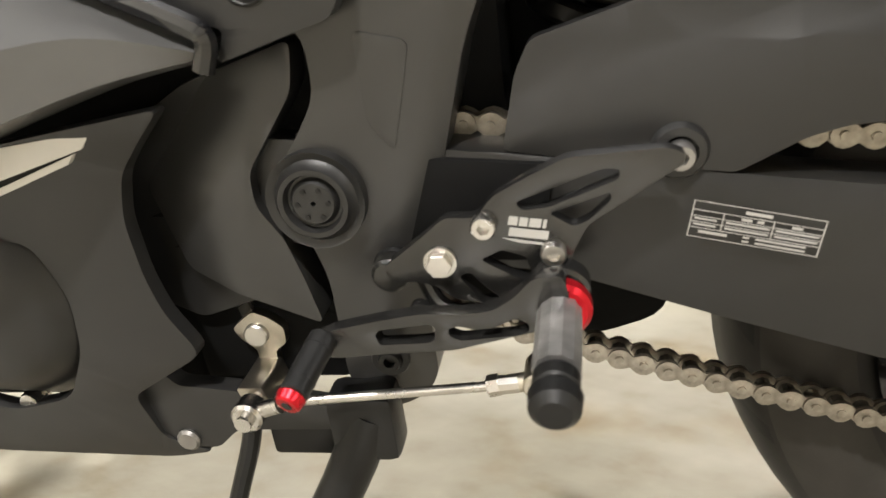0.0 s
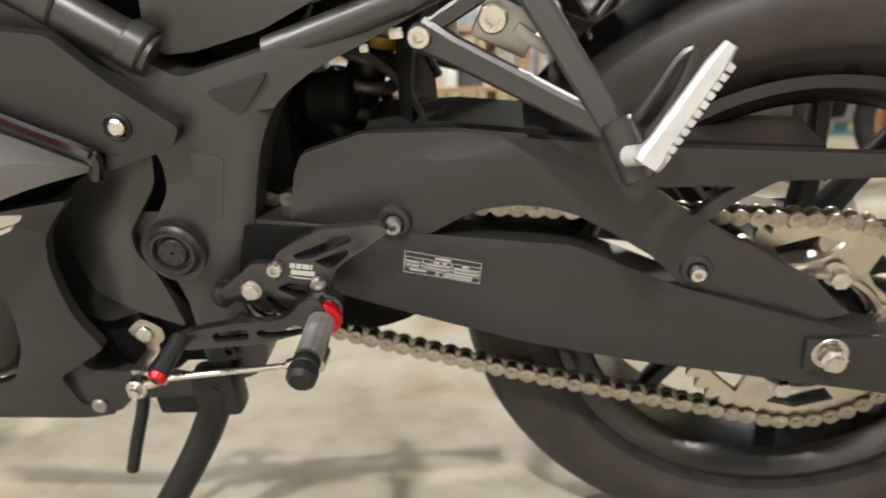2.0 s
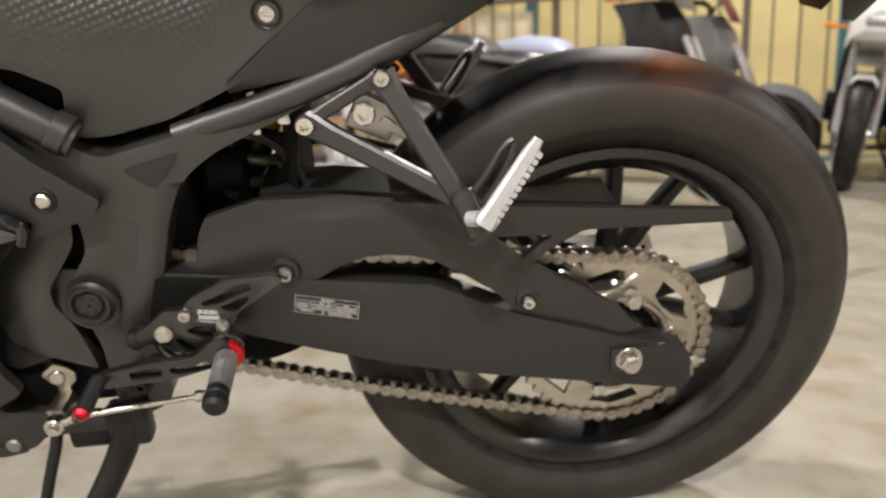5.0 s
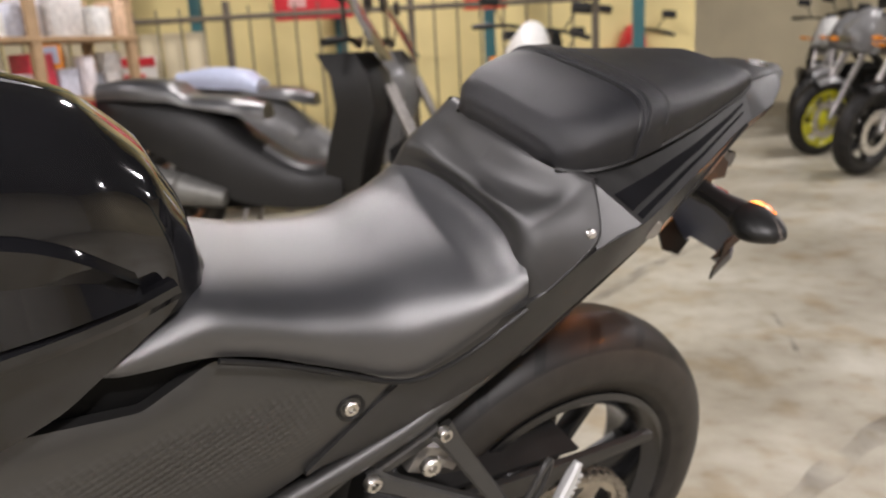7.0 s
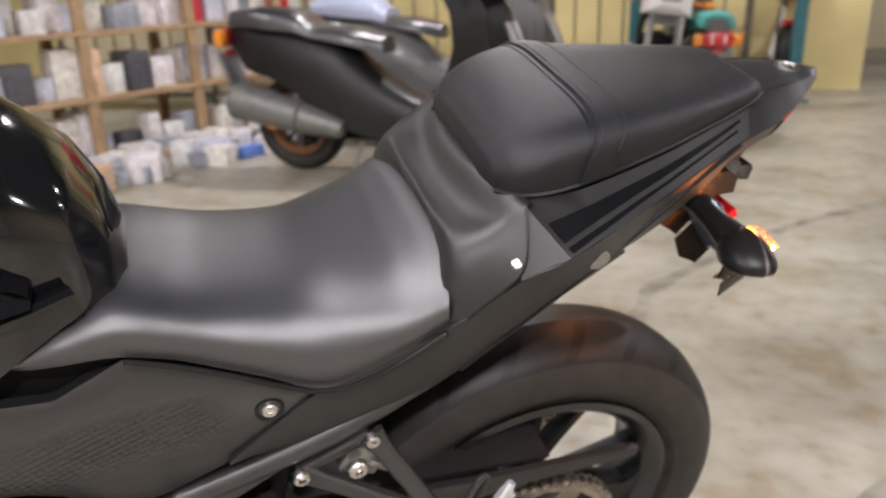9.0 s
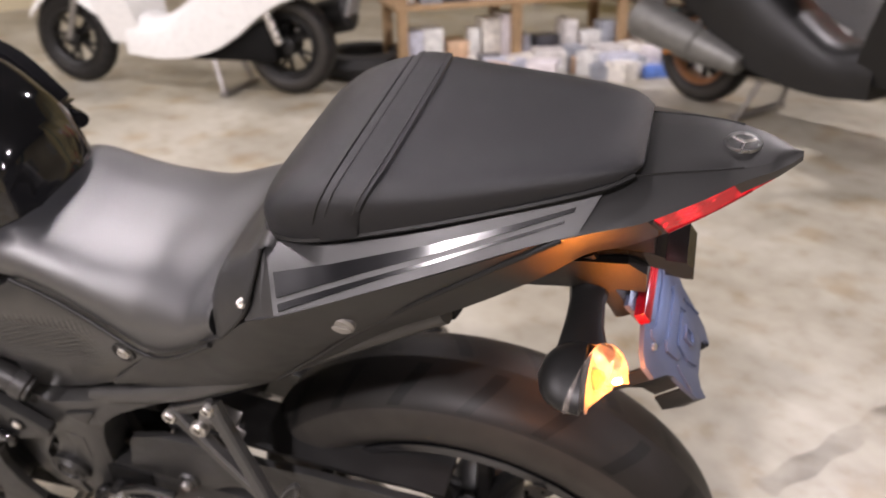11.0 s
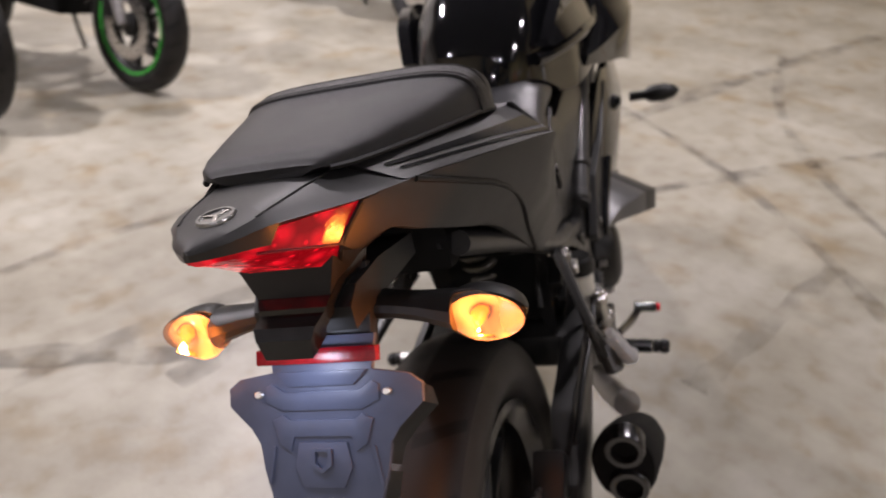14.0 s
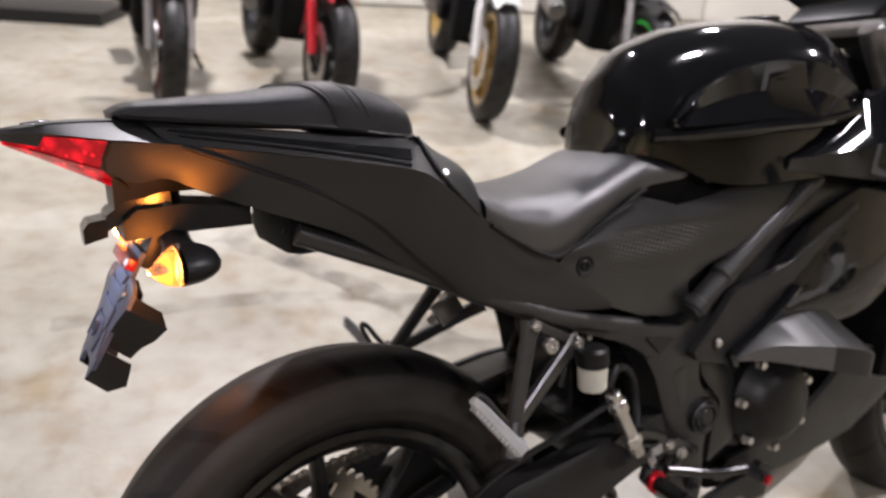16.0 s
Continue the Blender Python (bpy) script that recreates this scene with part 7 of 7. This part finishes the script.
scooter(pose(0.19, 3.40, 0, 0, 0, -36), "large black scooter with a grey muffler and brown rims", BLACK, rim=BROWN_P)
scooter(pose(0.75, 4.15, 0, 0, 0, -34), "dark scooter under a pale blue plastic sheet", GREY_P, cover=BLUE_P)
scooter(pose(-2.02, 2.98, 0, 0, 0, 183), "white scooter with black seat on its centre stand", WHITE_P, muffler=BLACK)
scooter(pose(2.8, 3.3, 0, 0, 0, 62) @ Matrix.Scale(0.84, 4), "grey scooter with a teal cloth over its seat", GREY_P, cover=TEAL_P)

# number-plate blank and lamp cluster on the grey scooter stay plain; a white and red helmet case beside it
# ---------- goods on a rack ----------
WOOD = mat("pale_timber", (0.36, 0.24, 0.13), 0.6, var=0.2, scale=12)
r0, r1 = Vector((-1.5, 3.38, 0)), Vector((0.25, 4.62, 0))
rd = (r1 - r0).normalized()
RACK = Matrix.Translation(r0) @ Matrix.Rotation(math.atan2(rd.y, rd.x), 4, "Z")
rack = thing("goods_rack", "low timber display rack packed with small goods", "rack", at=RACK)
RL = (r1 - r0).length
for k in range(4):
    x = RL * k / 3
    for y in (0.02, 0.42):
        part("post", box(bmesh.new(), (x, y, 0.7), (0.06, 0.05, 1.4), None, 0.006), WOOD, rack)
for z in (0.06, 0.42, 0.78, 1.14):
    part("shelf", box(bmesh.new(), (RL / 2, 0.22, z), (RL + 0.1, 0.46, 0.03), None, 0.005), WOOD, rack)
random.seed(11)
tints = [(0.70, 0.70, 0.68), (0.62, 0.60, 0.58), (0.55, 0.57, 0.66), (0.10, 0.20, 0.55), (0.60, 0.05, 0.08), (0.75, 0.72, 0.66), (0.30, 0.32, 0.36), (0.72, 0.68, 0.70), (0.08, 0.08, 0.09), (0.65, 0.45, 0.30), (0.66, 0.66, 0.10)]
packs = [mat("printed_card", c, 0.35, var=0.25, scale=30, bump=0.1) for c in tints]
weights = [5, 4, 3, 1, 1, 4, 2, 3, 1, 1, 0.4]


def carton(bm, w, d, h):
    box(bm, (0, 0, h / 2), (w, d, h), None, 0.006)
    box(bm, (0, -d / 2 - 0.0012, h * 0.55), (w * 0.7, 0.002, h * 0.4))
    return bm


for z in (0.08, 0.44, 0.80, 1.16):
    x = 0.02
    while x < RL - 0.08:
        w, h, d = random.uniform(0.07, 0.17), random.uniform(0.12, 0.27), random.uniform(0.1, 0.2)
        k = random.choices(range(len(packs)), weights)[0]
        ob = part("goods_pack", carton(bmesh.new(), w, d, h), packs[k], at=RACK @ pose(x + w / 2, random.uniform(0.08, 0.2), z - 0.005, 0, 0, random.uniform(-8, 8)))
        tagged(ob, "small printed pack standing on the timber rack", "pack", "goods on the rack")
        x += w + random.uniform(0.0, 0.03)
for k in range(64):
    w, h, d = random.uniform(0.08, 0.2), random.uniform(0.06, 0.16), random.uniform(0.1, 0.2)
    t, off = random.uniform(-0.05, RL - 0.1), random.uniform(-0.42, -0.06)
    ob = part("floor_pack", carton(bmesh.new(), w, d, h), packs[random.choices(range(len(packs)), weights)[0]], at=RACK @ pose(t, off, 0, 0, 0, random.uniform(-40, 40)))
    tagged(ob, "small wrapped pack lying on the floor by the rack", "pack", "goods on the floor")
tagged(part("spare_tyre", lathe(bmesh.new(), [(0.17, -0.06), (0.22, -0.075), (0.28, -0.06), (0.30, 0), (0.28, 0.06), (0.22, 0.075), (0.17, 0.06)], 40, closed=True), RUBBER, at=pose(-1.84, 3.56, 0.076, 90, 0, 0)), "loose black tyre lying by the rack", "tyre")

# ---------- fence, posts, signs and banners along the north side ----------
fence = thing("bar_fence", "dark steel fence of upright bars before the yellowish boards", "fence", at=HALL @ pose(-4.5, 4.95, 0))
BAR = mat("dark_fence_steel", (0.12, 0.10, 0.075), 0.5, 0.4, var=0.2, scale=20)
for k in range(33):
    part("bar", rod(bmesh.new(), (0.02 + 0.175 * k, 0, 0.12), (0.02 + 0.175 * k, 0, 1.36), 0.008, n=8), BAR, fence)
for k in range(15):
    part("slat", box(bmesh.new(), (0.107 + 0.175 * k, 0.03, 0.66), (0.150, 0.014, 1.06), None, 0.004), CREAM, fence)
for z in (0.14, 1.28):
    part("rail", box(bmesh.new(), (2.8, 0.0, z), (5.7, 0.035, 0.04), None, 0.006), BAR, fence)
for k in range(5):
    part("post", box(bmesh.new(), (0.02 + 1.4 * k, 0.03, 0.7), (0.05, 0.05, 1.4), None, 0.006), BAR, fence)
post0 = None
for a in (-3.4, -2.1, -0.9, 0.35, 1.6):
    m = HALL @ pose(a, 5.6, 0)
    if post0 is None:
        post0 = thing("steel_post", "slim teal painted steel post", "post", "teal posts", at=m)
        part("shaft", box(bmesh.new(), (0, 0, 2.1), (0.09, 0.09, 4.2), None, 0.008), TEAL, post0)
        part("base_plate", box(bmesh.new(), (0, 0, 0.01), (0.22, 0.22, 0.02), None, 0.004), TEAL, post0)
    else:
        copy_thing(post0, m)
col0 = None
for a, b in ((5.9, 8.6), (7.6, 8.0), (10.2, 3.2)):
    m = HALL @ pose(a, b, 0)
    if col0 is None:
        col0 = thing("steel_column", "broad teal painted steel column", "column", "teal columns", at=m)
        part("web", box(bmesh.new(), (0, 0, 2.1), (0.05, 0.26, 4.2)), TEAL, col0)
        for y in (-0.14, 0.14):
            part("flange", box(bmesh.new(), (0, y, 2.1), (0.26, 0.03, 4.2), None, 0.004), TEAL, col0)
    else:
        copy_thing(col0, m)


def board(name, label, category, at, w, h, material, bars=(), ink=None, t=0.02, group=""):
    """A flat sign or banner with plain bars where its print stands."""
    o = thing(name, label, category, group, at=at)
    part("panel", box(bmesh.new(), (0, 0, 0), (w, t, h), None, 0.004), material, o)
    for u, v, bw, bh in bars:
        part("print", box(bmesh.new(), (u * w, -t / 2 - 0.002, v * h), (bw * w, 0.004, bh * h)), ink, o)
    return o


BANNER_RED = mat("red_banner_cloth", (0.55, 0.02, 0.03), 0.7, var=0.15, scale=8)
board("hanging_banner", "red cloth banner with faded bars of print", "banner", HALL @ pose(-1.05, 5.2, 1.72), 0.62, 0.95, BANNER_RED, ((-0.2, 0, 0.22, 0.8), (0.2, 0.05, 0.12, 0.6)), mat("faded_print", (0.55, 0.30, 0.28), 0.7), 0.006)
board("hanging_banner", "orange-red cloth banner beside the posts", "banner", HALL @ pose(0.30, 5.2, 1.60), 0.34, 0.7, mat("orange_banner_cloth", (0.60, 0.08, 0.03), 0.7, var=0.15, scale=8), ((0, 0.1, 0.4, 0.5),), mat("faded_print", (0.60, 0.40, 0.36), 0.7), 0.006)
board("fence_sign", "red and white notice on the fence", "sign", HALL @ pose(-2.55, 4.91, 0.86), 0.62, 0.34, DECAL_W, ((0, 0.38, 0.98, 0.2), (0, -0.40, 0.98, 0.14), (-0.25, 0.0, 0.2, 0.22), (0.2, 0.02, 0.3, 0.2)), BANNER_RED)
board("fence_sign", "small pale blue and orange notice on the fence", "sign", HALL @ pose(-3.05, 4.91, 0.95), 0.2, 0.42, ORANGE_P, ((0, 0.3, 0.8, 0.3),), BLUE_P)
for a, z in ((-1.9, 1.95), (0.55, 1.98)):
    board("hanging_board", "white board hung below the roof", "sign", HALL @ pose(a, 5.3, z), 0.75, 0.34, DECAL_W, ((0, 0.15, 0.7, 0.1), (0, -0.15, 0.5, 0.1)), mat("grey_print", (0.45, 0.45, 0.45), 0.6), group="hanging boards")
for a, w, ink in ((-0.6, 0.5, TEAL_P), (1.2, 0.62, GREY_P), (3.4, 0.5, RED_P)):
    board("wall_poster", "framed picture on the cream wall", "poster", HALL @ pose(4.6 + a * 0.9, 9.97, 1.75), w, 0.42, DECAL_W, ((-0.15, 0.1, 0.4, 0.5), (0.2, -0.15, 0.35, 0.4)), ink, group="wall posters")
board("floor_ramp", "flat dark ramp lying by the wall", "ramp", pose(0.1, -5.75, 0.045, 90, 0, -32), 1.3, 0.5, BLACK, ((0, 0, 0.9, 0.06), (0, 0.3, 0.9, 0.06), (0, -0.3, 0.9, 0.06)), VOID, 0.09)

# rows of wall panels with their joints on the south side
for k in range(16):
    tagged(part("wall_panel", box(bmesh.new(), (0, 0, 0.56), (1.28, 0.03, 1.08), None, 0.008), WHITE_WALL, at=HALL @ pose(-8 + 1.3 * k, -5.98, 0)), "off-white panel along the foot of the wall", "panel", "wall panels", "structure")

# ---------- tyre marks on the floor ----------
MARK = bpy.data.materials.new("rubber_smear")
nt, bs = nodes_of(MARK)
bs.inputs["Base Color"].default_value = (0.07, 0.06, 0.055, 1)
bs.inputs["Roughness"].default_value = 0.6
tcn, nzn, mrn = nt.nodes.new("ShaderNodeTexCoord"), nt.nodes.new("ShaderNodeTexNoise"), nt.nodes.new("ShaderNodeMapRange")
nzn.inputs["Scale"].default_value, nzn.inputs["Detail"].default_value = 7, 6
mrn.inputs[1].default_value, mrn.inputs[2].default_value, mrn.inputs[4].default_value = 0.38, 0.75, 0.45
nt.links.new(tcn.outputs["Object"], nzn.inputs["Vector"])
nt.links.new(nzn.outputs["Fac"], mrn.inputs[0])
nt.links.new(mrn.outputs[0], bs.inputs["Alpha"])
for w, pts in ((0.05, ((-0.3, -1.75), (-0.83, -1.61), (-1.26, -1.38), (-2.0, -0.9), (-3.2, -0.3))), (0.06, ((0.3, -1.4), (-0.4, -1.3), (-1.2, -0.75), (-2.2, 0.3), (-3.0, 1.4))), (0.07, ((-0.55, -0.9), (-1.3, -0.55), (-2.4, -0.35), (-3.8, -0.6))), (0.05, ((-1.0, 1.5), (-1.9, 0.9), (-3.1, 0.7), (-4.4, 0.9))), (0.06, ((1.0, 1.1), (1.9, 1.5), (2.9, 1.6))), (0.05, ((-0.9, 0.9), (-1.7, 0.75), (-2.8, 0.2), (-4.0, -0.9))), (0.05, ((0.55, -1.5), (0.9, -2.2), (0.7, -3.0))), (0.06, ((0.5, -0.1), (0.72, -0.04), (1.0, 0.01), (1.31, 0.05), (1.9, 0.2))), (0.05, ((0.42, 0.42), (0.54, 0.56), (0.64, 0.69), (0.75, 0.82), (1.0, 1.1))), (0.02, ((1.63, 0.72), (1.45, 0.5), (1.28, 0.35))), (0.09, ((-0.5, -0.56), (-0.72, -0.55), (-0.84, -0.57), (-1.2, -0.66))), (0.06, ((-0.4, -1.5), (-0.5, -1.3), (-0.58, -1.1), (-0.69, -0.83))), (0.10, ((-2.3, -0.3), (-2.9, 0.07), (-3.88, 0.69), (-5.26, 1.62))), (0.06, ((-0.9, 0.27), (-1.01, 0.34), (-1.33, 0.53), (-1.66, 0.73))), (0.08, ((-0.25, -1.75), (-0.34, -1.59), (-0.49, -1.36), (-0.62, -1.05)))):
    P_ = smooth_line([(x, y, 0.0012) for x, y in pts], 3)
    bm, rows = bmesh.new(), []
    for i, p in enumerate(P_):
        d = (P_[min(i + 1, len(P_) - 1)] - P_[max(i - 1, 0)]).normalized()
        q = Vector((-d.y, d.x, 0)) * w * (0.5 + 0.12 * math.sin(i * 0.9))
        rows.append([p - q, p + q])
    loft(bm, rows, closed=False)
    tagged(part("tyre_mark", bm, MARK), "dark curved tyre mark on the concrete floor", "tyre mark", "tyre marks", "structure")
